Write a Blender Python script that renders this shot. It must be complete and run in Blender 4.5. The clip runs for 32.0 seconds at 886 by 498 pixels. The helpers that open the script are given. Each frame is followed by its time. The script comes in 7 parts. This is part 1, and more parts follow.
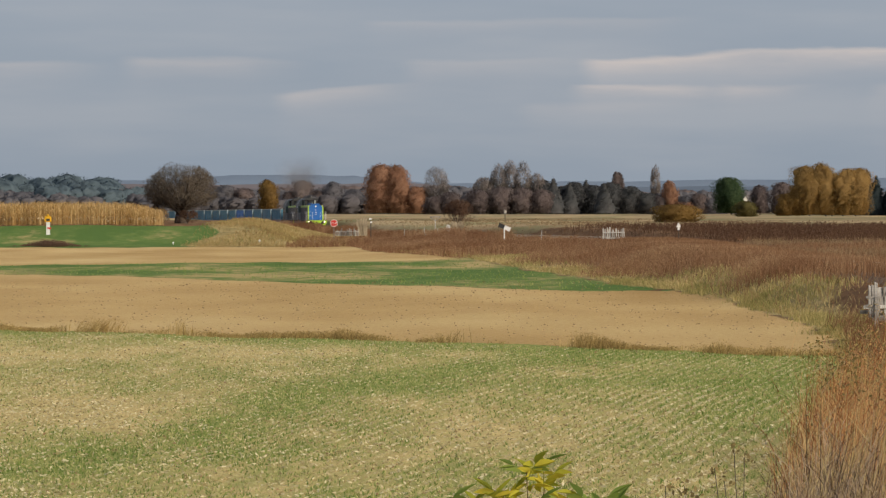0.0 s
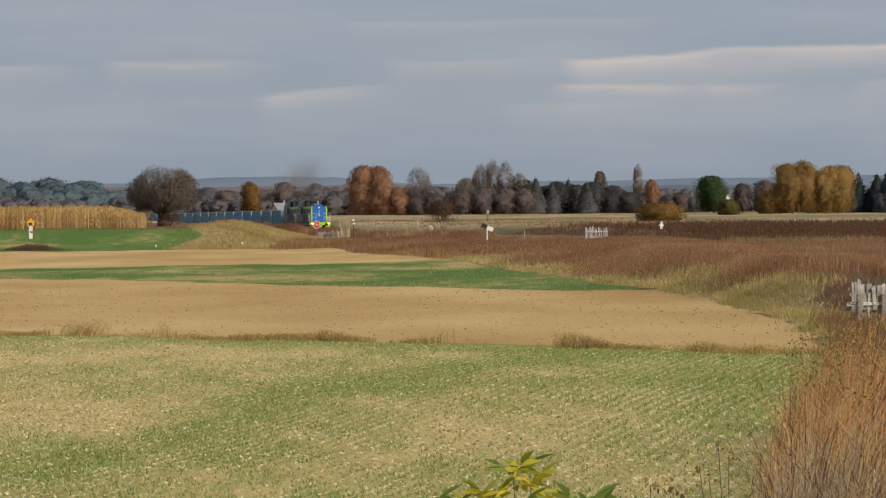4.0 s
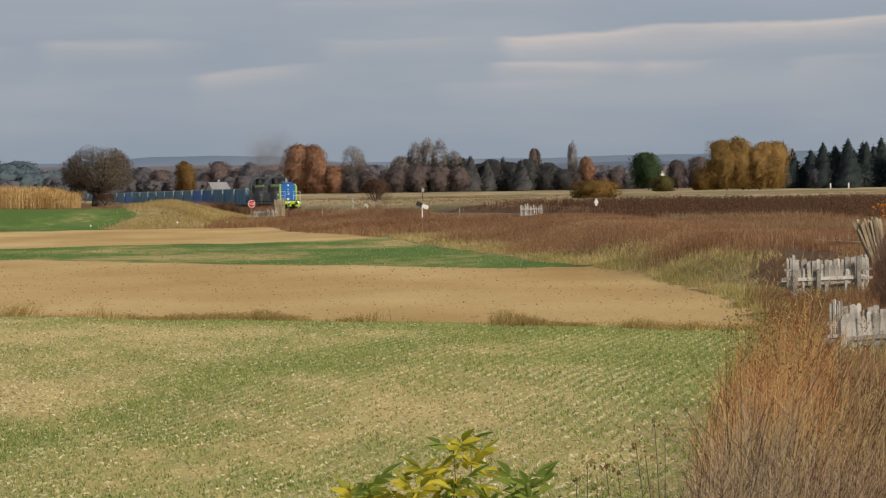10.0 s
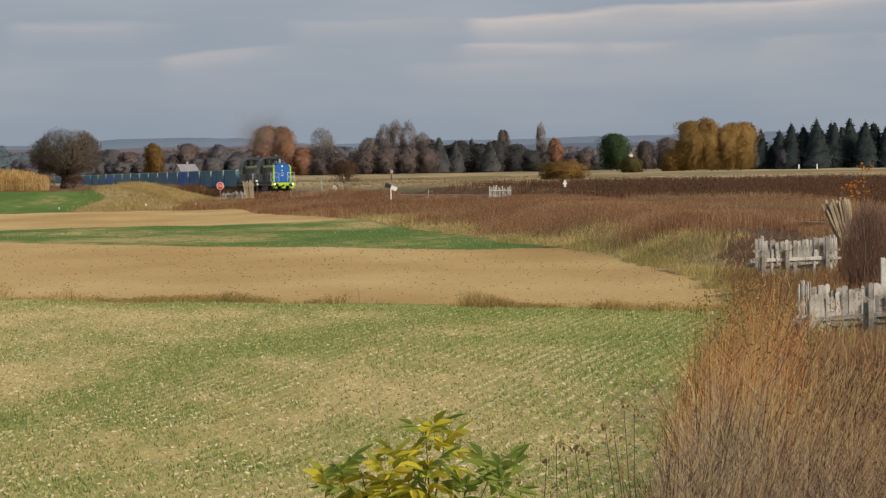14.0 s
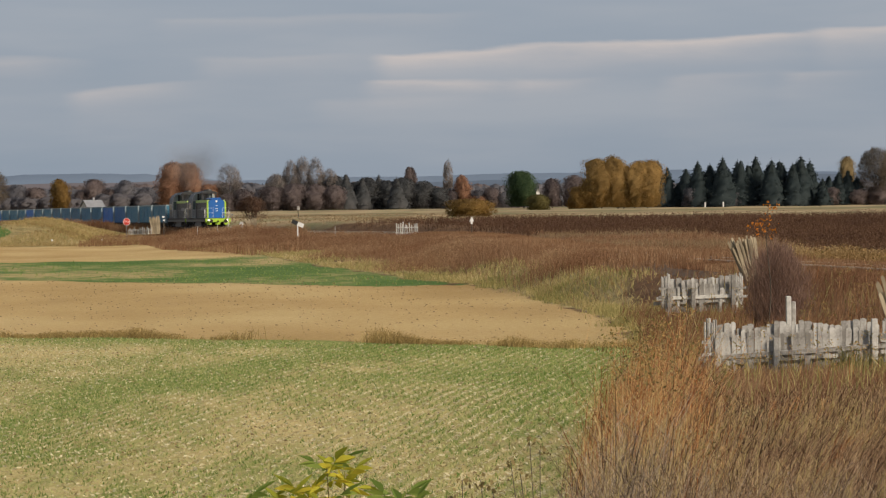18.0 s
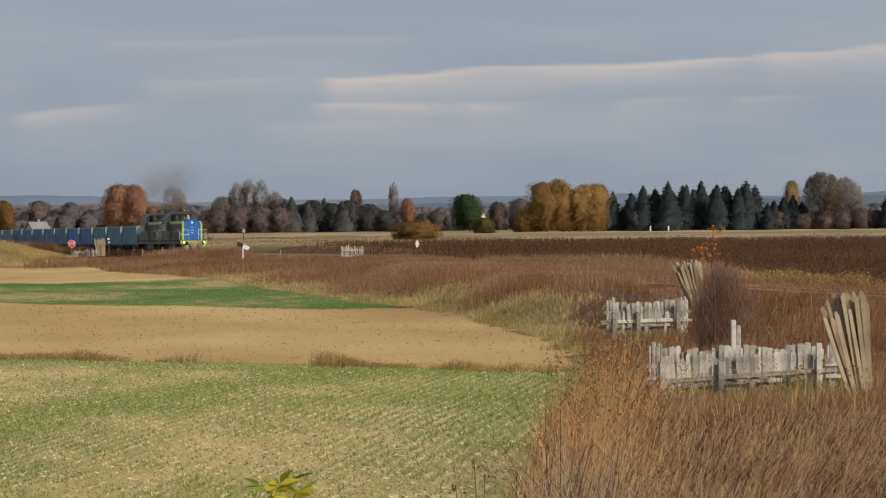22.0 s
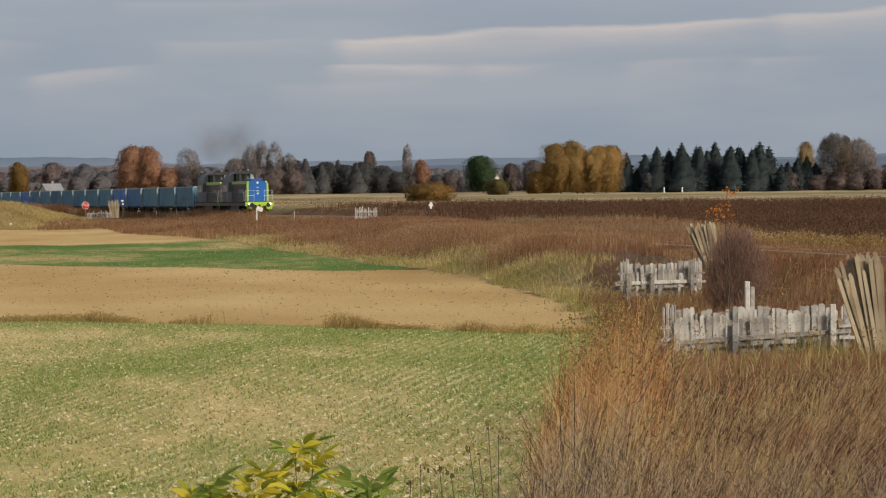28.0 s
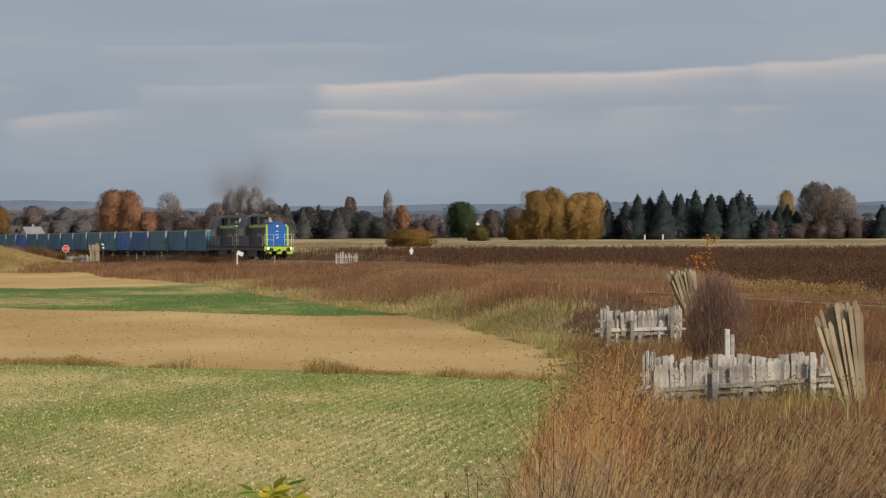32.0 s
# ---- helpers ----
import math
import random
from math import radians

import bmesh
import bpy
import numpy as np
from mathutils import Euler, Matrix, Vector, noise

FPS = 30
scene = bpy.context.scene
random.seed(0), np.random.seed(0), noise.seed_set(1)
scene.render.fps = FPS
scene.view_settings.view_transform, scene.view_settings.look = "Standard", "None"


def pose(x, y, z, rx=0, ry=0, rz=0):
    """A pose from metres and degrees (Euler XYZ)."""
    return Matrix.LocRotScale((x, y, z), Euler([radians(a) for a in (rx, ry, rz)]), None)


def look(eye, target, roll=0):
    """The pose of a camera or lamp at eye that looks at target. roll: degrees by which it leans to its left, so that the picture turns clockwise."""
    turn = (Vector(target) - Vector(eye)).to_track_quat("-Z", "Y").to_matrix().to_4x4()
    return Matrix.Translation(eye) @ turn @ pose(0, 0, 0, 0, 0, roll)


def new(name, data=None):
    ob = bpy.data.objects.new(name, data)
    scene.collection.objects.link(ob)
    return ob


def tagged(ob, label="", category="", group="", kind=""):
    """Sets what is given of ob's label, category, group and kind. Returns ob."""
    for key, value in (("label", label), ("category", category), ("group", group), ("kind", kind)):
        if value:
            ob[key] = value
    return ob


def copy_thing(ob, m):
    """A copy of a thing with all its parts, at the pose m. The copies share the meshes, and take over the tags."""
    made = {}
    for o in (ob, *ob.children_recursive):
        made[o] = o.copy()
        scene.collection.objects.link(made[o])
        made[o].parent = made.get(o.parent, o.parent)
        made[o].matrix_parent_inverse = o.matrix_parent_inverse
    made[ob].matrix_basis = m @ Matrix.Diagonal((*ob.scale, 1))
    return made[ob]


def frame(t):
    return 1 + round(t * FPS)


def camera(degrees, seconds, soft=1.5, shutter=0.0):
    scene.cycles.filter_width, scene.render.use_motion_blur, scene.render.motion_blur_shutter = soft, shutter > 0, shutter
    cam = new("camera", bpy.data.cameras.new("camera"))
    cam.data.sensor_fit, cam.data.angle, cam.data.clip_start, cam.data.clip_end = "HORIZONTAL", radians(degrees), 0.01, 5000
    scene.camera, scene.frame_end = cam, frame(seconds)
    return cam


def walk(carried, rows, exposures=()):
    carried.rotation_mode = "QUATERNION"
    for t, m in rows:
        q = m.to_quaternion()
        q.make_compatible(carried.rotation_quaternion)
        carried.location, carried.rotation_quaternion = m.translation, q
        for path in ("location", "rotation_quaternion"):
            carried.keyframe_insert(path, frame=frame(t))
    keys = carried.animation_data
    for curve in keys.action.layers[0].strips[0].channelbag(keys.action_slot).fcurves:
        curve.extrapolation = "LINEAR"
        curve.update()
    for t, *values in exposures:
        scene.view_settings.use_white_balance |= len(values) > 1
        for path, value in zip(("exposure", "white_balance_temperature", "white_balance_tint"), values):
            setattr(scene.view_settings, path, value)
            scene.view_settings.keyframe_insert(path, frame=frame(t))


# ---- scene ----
cam = camera(12.8, 32.0, soft=1.25)
EYE = 1.75
# seconds, degrees turned to the right, tilt up, lean to the left
ROWS = [
    (0, -0.000, -0.453, 0.000), (0.5, 0.123, -0.428, -0.092), (1, 0.153, -0.424, -0.129),
    (1.5, 0.163, -0.421, -0.117), (2, 0.200, -0.421, -0.106), (2.5, 0.621, -0.675, -0.425),
    (3, 0.718, -0.760, -0.659), (3.5, 0.252, -0.498, -0.467), (5.5, 0.259, -0.406, -0.498),
    (6, 0.290, -0.387, -0.540), (6.5, 0.500, -0.276, -0.339), (7, 0.763, -0.577, -0.641),
    (7.5, 0.802, -0.695, -0.700), (8, 0.846, -0.942, -0.892), (8.5, 0.949, -1.063, -1.009),
    (9, 1.134, -0.786, -0.854), (9.5, 1.167, -0.783, -0.807), (10, 1.183, -0.773, -0.823),
    (10.5, 1.202, -0.770, -0.757), (11, 1.219, -0.760, -0.814), (11.5, 1.244, -0.758, -0.771),
    (12, 1.255, -0.753, -0.808), (12.5, 1.270, -0.760, -0.822), (13, 1.279, -0.772, -0.829),
    (13.5, 1.493, -1.055, -1.008), (14, 1.631, -1.048, -0.946), (14.5, 1.721, -1.045, -0.900),
    (16.5, 2.216, -0.722, -0.769), (17, 2.574, -0.664, -0.753), (17.5, 2.804, -0.662, -0.816),
    (18, 2.993, -0.532, -0.722), (18.5, 3.107, -0.416, -0.783), (19, 3.182, -0.352, -0.761),
    (19.5, 3.229, -0.330, -0.766), (20, 3.269, -0.321, -0.750), (20.5, 3.292, -0.316, -0.758),
    (21, 3.350, -0.310, -0.734), (21.5, 3.470, -0.290, -0.716), (22, 3.789, -0.206, -0.535),
    (22.5, 3.842, -0.213, -0.448), (23, 3.841, -0.240, -0.396), (23.5, 3.820, -0.235, -0.329),
    (24, 3.781, -0.212, -0.344), (24.5, 3.621, -0.390, -0.404), (25, 3.646, -0.598, -0.561),
    (25.5, 3.643, -0.599, -0.467), (27.5, 3.570, -0.754, -0.568), (28, 3.584, -0.762, -0.572),
    (28.5, 3.603, -0.783, -0.574), (29, 3.644, -0.793, -0.543), (29.5, 3.655, -0.781, -0.532),
    (30, 3.615, -0.764, -0.585), (30.5, 3.670, -0.794, -0.783), (31, 3.773, -0.701, -0.300),
    (31.5, 3.797, -0.377, -0.214), (32, 3.873, -0.099, -0.190),
]
walk(cam, [(t, pose(0, 0, EYE, 0, 0, -yaw) @ pose(0, 0, 0, 90 + tilt) @ pose(0, 0, 0, 0, 0, lean)) for t, yaw, tilt, lean in ROWS])

# ---- light ----
scene.view_settings.exposure = 0.0
SUN_AZ, SUN_EL = 132.0, 27.0      # degrees clockwise from the way ahead, degrees up
sun = new("sun", bpy.data.lights.new("sun", "SUN"))
sun.data.energy, sun.data.angle, sun.data.color = 4.6, radians(12.0), (1.0, 0.88, 0.725)
sun.matrix_world = look((math.sin(radians(SUN_AZ)) * 300, math.cos(radians(SUN_AZ)) * 300, 300 * math.tan(radians(SUN_EL))), (0, 0, 0))


def link(tree, a, b):
    tree.links.new(a, b)


def node(tree, kind, **values):
    n = tree.nodes.new(kind)
    for key, value in values.items():
        n.inputs[key.replace("_", " ")].default_value = value
    return n


def ramp(tree, fac, stops):
    n = tree.nodes.new("ShaderNodeValToRGB")
    while len(n.color_ramp.elements) < len(stops):
        n.color_ramp.elements.new(0.5)
    for e, (at, colour) in zip(n.color_ramp.elements, stops):
        e.position, e.color = at, (*colour, 1)
    link(tree, fac, n.inputs[0])
    return n.outputs[0]


def maths(tree, op, a, b=None, c=None):
    n = tree.nodes.new("ShaderNodeMath")
    n.operation = op
    for i, v in enumerate((a, b, c)):
        if v is None:
            continue
        if isinstance(v, (int, float)):
            n.inputs[i].default_value = v
        else:
            link(tree, v, n.inputs[i])
    return n.outputs[0]


def blend(tree, fac, a, b):
    n = tree.nodes.new("ShaderNodeMix")
    n.data_type = "RGBA"
    for socket, v in ((n.inputs["Factor"], fac), (n.inputs["A"], a), (n.inputs["B"], b)):
        if isinstance(v, (int, float)):
            socket.default_value = v
        elif isinstance(v, tuple):
            socket.default_value = (*v, 1)
        else:
            link(tree, v, socket)
    return n.outputs["Result"] if "Result" in n.outputs and n.data_type != "RGBA" else n.outputs[2]


def sky():
    world = bpy.data.worlds.new("sky")
    scene.world = world
    world.use_nodes = True
    t = world.node_tree
    t.nodes.clear()
    nishita = t.nodes.new("ShaderNodeTexSky")
    nishita.sky_type, nishita.sun_disc = "NISHITA", False
    nishita.sun_elevation, nishita.sun_rotation = radians(SUN_EL), radians(SUN_AZ)
    clear = t.nodes.new("ShaderNodeBackground")
    clear.inputs[1].default_value = 0.06
    link(t, nishita.outputs[0], clear.inputs[0])
    place = t.nodes.new("ShaderNodeTexCoord").outputs["Generated"]
    split = t.nodes.new("ShaderNodeSeparateXYZ")
    link(t, place, split.inputs[0])
    x, z = split.outputs[0], split.outputs[2]
    # long flat layers of cloud, stretched along the horizon
    stretch = t.nodes.new("ShaderNodeVectorMath")
    stretch.operation = "MULTIPLY"
    stretch.inputs[1].default_value = (9, 9, 60)
    link(t, place, stretch.inputs[0])
    soft = node(t, "ShaderNodeTexNoise", Scale=1.0, Detail=4.0, Roughness=0.5)
    link(t, stretch.outputs[0], soft.inputs["Vector"])
    fine = t.nodes.new("ShaderNodeVectorMath")
    fine.operation = "MULTIPLY"
    fine.inputs[1].default_value = (30, 30, 170)
    link(t, place, fine.inputs[0])
    wisps = node(t, "ShaderNodeTexNoise", Scale=1.0, Detail=5.0, Roughness=0.55)
    link(t, fine.outputs[0], wisps.inputs["Vector"])
    base = ramp(t, soft.outputs[0], [(0.30, (0.262, 0.332, 0.420)), (0.5, (0.325, 0.378, 0.452)), (0.70, (0.43, 0.455, 0.50))])
    band = ramp(t, z, [(0.0, (0.335, 0.375, 0.435)), (0.012, (0.30, 0.348, 0.42)), (0.055, (0.37, 0.41, 0.48))])
    grey = blend(t, 0.5, base, band)
    colour = grey
    # lit cloud banks, each with a crisp upper edge that fades downwards: left end, right end, height there, slope, depth, strength
    for x0, x1, z0, slope, deep, k in ((0.0365, 0.150, 0.0402, 0.040, 0.0050, 0.95), (0.0330, 0.071, 0.0335, -0.010, 0.0030, 0.85), (0.070, 0.090, 0.0338, 0.0, 0.0035, 0.5),
                                       (-0.042, -0.010, 0.0318, 0.060, 0.0062, 0.48), (-0.082, -0.040, 0.0405, -0.020, 0.0050, 0.40), (-0.010, 0.034, 0.0395, 0.020, 0.0065, 0.26),
                                       (0.145, 0.200, 0.0448, 0.060, 0.0060, 0.75), (0.136, 0.156, 0.0345, 0.0, 0.0055, 0.36), (0.108, 0.134, 0.0335, 0.05, 0.0085, 0.26),
                                       (0.020, 0.060, 0.0290, 0.0, 0.0055, 0.16), (-0.02, 0.06, 0.0500, 0.010, 0.0045, 0.22), (-0.20, -0.09, 0.037, 0.02, 0.005, 0.4), (0.19, 0.32, 0.036, 0.03, 0.006, 0.5)):
        ragged = maths(t, "MULTIPLY_ADD", maths(t, "SUBTRACT", wisps.outputs[0], 0.5), 0.0042, z)
        below = maths(t, "SUBTRACT", maths(t, "MULTIPLY_ADD", maths(t, "SUBTRACT", x, x0), slope, z0), ragged)
        edge = t.nodes.new("ShaderNodeMapRange")
        edge.interpolation_type = "SMOOTHSTEP"
        edge.inputs["From Min"].default_value, edge.inputs["From Max"].default_value = -0.0006, 0.0010
        link(t, below, edge.inputs["Value"])
        fade = maths(t, "POWER", 2.718, maths(t, "MULTIPLY", maths(t, "MAXIMUM", below, 0.0), -1.6 / deep))
        ends = []
        for p, q in ((x0 - 0.002, x0 + 0.006), (x1 + 0.010, x1 - 0.018)):
            end = t.nodes.new("ShaderNodeMapRange")
            end.interpolation_type = "SMOOTHSTEP"
            end.inputs["From Min"].default_value, end.inputs["From Max"].default_value = min(p, q), max(p, q)
            if p > q:
                end.inputs["To Min"].default_value, end.inputs["To Max"].default_value = 1.0, 0.0
            link(t, maths(t, "MULTIPLY_ADD", maths(t, "SUBTRACT", soft.outputs[0], 0.5), 0.012, x), end.inputs["Value"])
            ends.append(end.outputs[0])
        lit = maths(t, "MULTIPLY", maths(t, "MULTIPLY", edge.outputs[0], fade), maths(t, "MULTIPLY", ends[0], ends[1]))
        n = t.nodes.new("ShaderNodeClamp")
        link(t, maths(t, "MULTIPLY", maths(t, "MULTIPLY", lit, maths(t, "MULTIPLY_ADD", wisps.outputs[0], 0.9, 0.62)), k * 1.08), n.inputs[0])
        colour = blend(t, n.outputs[0], colour, (0.63, 0.565, 0.545))
    cloud = t.nodes.new("ShaderNodeBackground")
    cloud.inputs[1].default_value = 0.95
    link(t, colour, cloud.inputs[0])
    both = t.nodes.new("ShaderNodeMixShader")
    both.inputs[0].default_value = 0.92
    link(t, clear.outputs[0], both.inputs[1])
    link(t, cloud.outputs[0], both.inputs[2])
    link(t, both.outputs[0], t.nodes.new("ShaderNodeOutputWorld").inputs[0])


sky()


# ---- materials ----
def material(name, colours, scale=4.0, rough=0.8, metal=0.0, bump=0.0, island=0.0, each=0.0, fine=0.35):
    """colours: two or three base colours, mixed by noise at two sizes; island, each: how far pieces or objects differ."""
    m = bpy.data.materials.new(name)
    m.use_nodes = True
    t = m.node_tree
    shader = t.nodes["Principled BSDF"]
    where = t.nodes.new("ShaderNodeTexCoord").outputs["Object"]
    large = node(t, "ShaderNodeTexNoise", Scale=scale * 0.22, Detail=3.0, Roughness=0.6)
    small = node(t, "ShaderNodeTexNoise", Scale=scale, Detail=5.0, Roughness=0.65)
    link(t, where, large.inputs["Vector"])
    link(t, where, small.inputs["Vector"])
    fac = maths(t, "ADD", maths(t, "MULTIPLY", large.outputs[0], 1 - fine), maths(t, "MULTIPLY", small.outputs[0], fine))
    fac = maths(t, "MULTIPLY_ADD", maths(t, "SUBTRACT", fac, 0.5), 1.7, 0.5)
    if island:
        geo = t.nodes.new("ShaderNodeNewGeometry")
        fac = maths(t, "ADD", fac, maths(t, "MULTIPLY", maths(t, "SUBTRACT", geo.outputs["Random Per Island"], 0.5), island))
    if each:
        info = t.nodes.new("ShaderNodeObjectInfo")
        fac = maths(t, "ADD", fac, maths(t, "MULTIPLY", maths(t, "SUBTRACT", info.outputs["Random"], 0.5), each))
    n = len(colours)
    stops = [(0.2 + 0.6 * i / max(1, n - 1), c) for i, c in enumerate(colours)]
    link(t, ramp(t, fac, stops), shader.inputs["Base Color"])
    shader.inputs["Roughness"].default_value, shader.inputs["Metallic"].default_value = rough, metal
    shader.inputs["Specular IOR Level"].default_value = 0.25 if rough > 0.6 else 0.5
    if bump:
        b = node(t, "ShaderNodeBump", Strength=bump, Distance=0.05)
        link(t, small.outputs[0], b.inputs["Height"])
        link(t, b.outputs[0], shader.inputs["Normal"])
    return m


def leafy(name, colours, island=1.0, scale=0.3, crown=False):
    """Leaves and stalks: each blade its own tone, with some light passing through."""
    m = material(name, colours, scale=scale, rough=0.75, island=island, fine=0.5)
    t = m.node_tree
    shader = t.nodes["Principled BSDF"]
    through_leaf = t.nodes.new("ShaderNodeBsdfTranslucent")
    link(t, shader.inputs["Base Color"].links[0].from_socket, through_leaf.inputs[0])
    mix = t.nodes.new("ShaderNodeMixShader")
    mix.inputs[0].default_value = 0.48
    if crown:
        mix.inputs[0].default_value = 0.5
    link(t, shader.outputs[0], mix.inputs[1])
    link(t, through_leaf.outputs[0], mix.inputs[2])
    link(t, mix.outputs[0], t.nodes["Material Output"].inputs[0])
    return m


M_BARK = material("bark", [(0.045, 0.035, 0.028), (0.11, 0.09, 0.07)], 3, 0.9, bump=0.4)
M_PALEBARK = material("pale_bark", [(0.22, 0.20, 0.18), (0.42, 0.39, 0.35)], 3, 0.9)
M_TWIG = leafy("bare_twigs", [(0.125, 0.100, 0.076), (0.230, 0.186, 0.140)], 0.3, crown=True)
M_TWIG_GREY = leafy("grey_twigs", [(0.221, 0.189, 0.176), (0.390, 0.338, 0.305)], 0.3, crown=True)
M_RUST = leafy("rust_leaves", [(0.28, 0.150, 0.095), (0.42, 0.235, 0.140)], 0.25, crown=True)
M_GOLD = leafy("gold_leaves", [(0.235, 0.150, 0.052), (0.40, 0.250, 0.085)], 0.35, crown=True)
M_OCHRE = leafy("ochre_leaves", [(0.188, 0.112, 0.035), (0.350, 0.213, 0.062)], 0.35, crown=True)
M_PALEOCHRE = leafy("pale_ochre_leaves", [(0.22, 0.16, 0.075), (0.36, 0.27, 0.135)], 0.35, crown=True)
M_OLIVE = leafy("olive_leaves", [(0.084, 0.078, 0.026), (0.192, 0.156, 0.054)], 0.35, crown=True)
M_GREEN = leafy("green_leaves", [(0.042, 0.077, 0.034), (0.098, 0.140, 0.059)], 0.35, crown=True)
M_NEEDLE = leafy("needles", [(0.029, 0.043, 0.046), (0.058, 0.075, 0.074)], 0.3, crown=True)
M_THICKET = leafy("thicket_twigs", [(0.13, 0.075, 0.050), (0.22, 0.130, 0.085)], 0.3, crown=True)
# row and hedge leaves made paler, air haze mixed into their base colour
M_DARKROW = leafy("dark_row", [(0.068, 0.074, 0.077), (0.132, 0.124, 0.121)], 0.15, crown=True)
M_HEDGE = leafy("dusky_hedge", [(0.105, 0.103, 0.115), (0.175, 0.157, 0.160)], 0.15, crown=True)
M_MAUVE = leafy("mauve_twigs", [(0.150, 0.118, 0.112), (0.245, 0.192, 0.178)], 0.18, crown=True)
# distance haze put into these leaf colours as a pale bluish grey
M_FARWOOD = leafy("far_woods_hazed", [(0.132, 0.132, 0.150), (0.212, 0.197, 0.204)], 0.12, 0.1, crown=True)
M_FARPINE = leafy("far_pines_hazed", [(0.118, 0.163, 0.192), (0.152, 0.203, 0.230)], 0.12, 0.1, crown=True)
# blue of air haze is painted into the two farther ridges' base colours
M_HILL = material("haze_blue_hills", [(0.125, 0.165, 0.225), (0.165, 0.205, 0.262)], 0.004, 1.0)
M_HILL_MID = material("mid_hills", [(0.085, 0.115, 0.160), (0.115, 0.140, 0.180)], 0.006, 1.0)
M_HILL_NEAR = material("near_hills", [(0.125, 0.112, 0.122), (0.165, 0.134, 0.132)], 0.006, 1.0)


# ---- building helpers ----
def mesh(name, verts, faces, mat=None):
    me = bpy.data.meshes.new(name)
    me.from_pydata(np.asarray(verts).tolist(), [], np.asarray(faces).tolist() if isinstance(faces, np.ndarray) else faces)
    if mat:
        me.materials.append(mat)
    return me


def part(name, shape, mat, parent=None, label="", at=None):
    """Links a bmesh or a mesh as one object, under its thing."""
    if isinstance(shape, bmesh.types.BMesh):
        me = bpy.data.meshes.new(name)
        shape.to_mesh(me)
        shape.free()
        me.materials.append(mat)
    else:
        me = shape
        if not me.materials:
            me.materials.append(mat)
    ob = new(name, me)
    if parent:
        ob.parent = parent
    if at is not None:
        ob.matrix_local = at
    return tagged(ob, label)


def boxes(*rows, bevel=0.0):
    """A bmesh of boxes: x0, x1, y0, y1, z0, z1 each."""
    bm = bmesh.new()
    for x0, x1, y0, y1, z0, z1 in rows:
        made = bmesh.ops.create_cube(bm, size=1, matrix=Matrix.LocRotScale(((x0 + x1) / 2, (y0 + y1) / 2, (z0 + z1) / 2), None, (x1 - x0, y1 - y0, z1 - z0)))
    if bevel:
        bmesh.ops.bevel(bm, geom=bm.edges[:], offset=bevel, segments=1, affect="EDGES", profile=0.5)
    return bm


def rod(bm, a, b, r0, r1=None, sides=8):
    """A tapered round bar from a to b."""
    a, b = Vector(a), Vector(b)
    turn = (b - a).to_track_quat("Z", "Y").to_matrix().to_4x4()
    bmesh.ops.create_cone(bm, cap_ends=True, segments=sides, radius1=r0, radius2=r0 if r1 is None else r1, depth=(b - a).length,
                          matrix=Matrix.Translation((a + b) / 2) @ turn)
    return bm


def smooth(a, b, v):
    u = np.clip((np.asarray(v, float) - a) / (b - a), 0, 1)
    return u * u * (3 - 2 * u)


# ---- plan ----
# the track: first the way back along the train from where its nose stands at the end, then the way on
NOSE_X, NOSE_Y = 10.43, 394.5
TR_Y, TR_X, TR_S = [NOSE_Y], [NOSE_X], [0.0]
for i in range(1, 601):
    u = i / 100
    phi = 0.164 - 0.015 * u + 0.004 * u * u
    TR_X.append(TR_X[-1] - math.sin(phi)), TR_Y.append(TR_Y[-1] + math.cos(phi)), TR_S.append(float(i))
TR_X, TR_Y, TR_S = np.array(TR_X), np.array(TR_Y), np.array(TR_S)


def track_x(y):
    """Where the track's middle lies, y metres ahead."""
    y = np.asarray(y, float)
    u = np.clip((y - 137) / (NOSE_Y - 137), 0, 1)
    run = NOSE_Y - 137
    curve = (2 * u**3 - 3 * u**2 + 1) * 17.3 + (u**3 - 2 * u**2 + u) * run * -0.07 + (-2 * u**3 + 3 * u**2) * NOSE_X + (u**3 - u**2) * run * -0.1655
    near = 17.3 + (137 - y) * 0.07
    far = np.interp(y, TR_Y, TR_X)
    return np.where(y > NOSE_Y, far, np.where(y < 137, near, curve))


def train_pose(s):
    """The pose on the rails s metres behind the nose's last place; x points ahead along the train."""
    if s < 0:
        y = NOSE_Y + s * 0.986
        x = float(track_x(y))
    else:
        x, y = float(np.interp(s, TR_S, TR_X)), float(np.interp(s, TR_S, TR_Y))
    e = 1.0
    xa = float(track_x(y - e))
    return pose(x, y, 0, 0, 0, math.degrees(math.atan2(-e, xa - x)))


def margin_x(y):
    """The right-hand edge of the ploughed fields."""
    return np.interp(y, [20, 48, 60, 80, 111, 130, 152, 174, 183, 240, 288, 310, 340, 420], [5.2, 5.6, 6.4, 8.2, 11.0, 11.3, 11.0, 10.0, 8.4, 4.6, 1.6, -1.0, -5.5, -10.0])


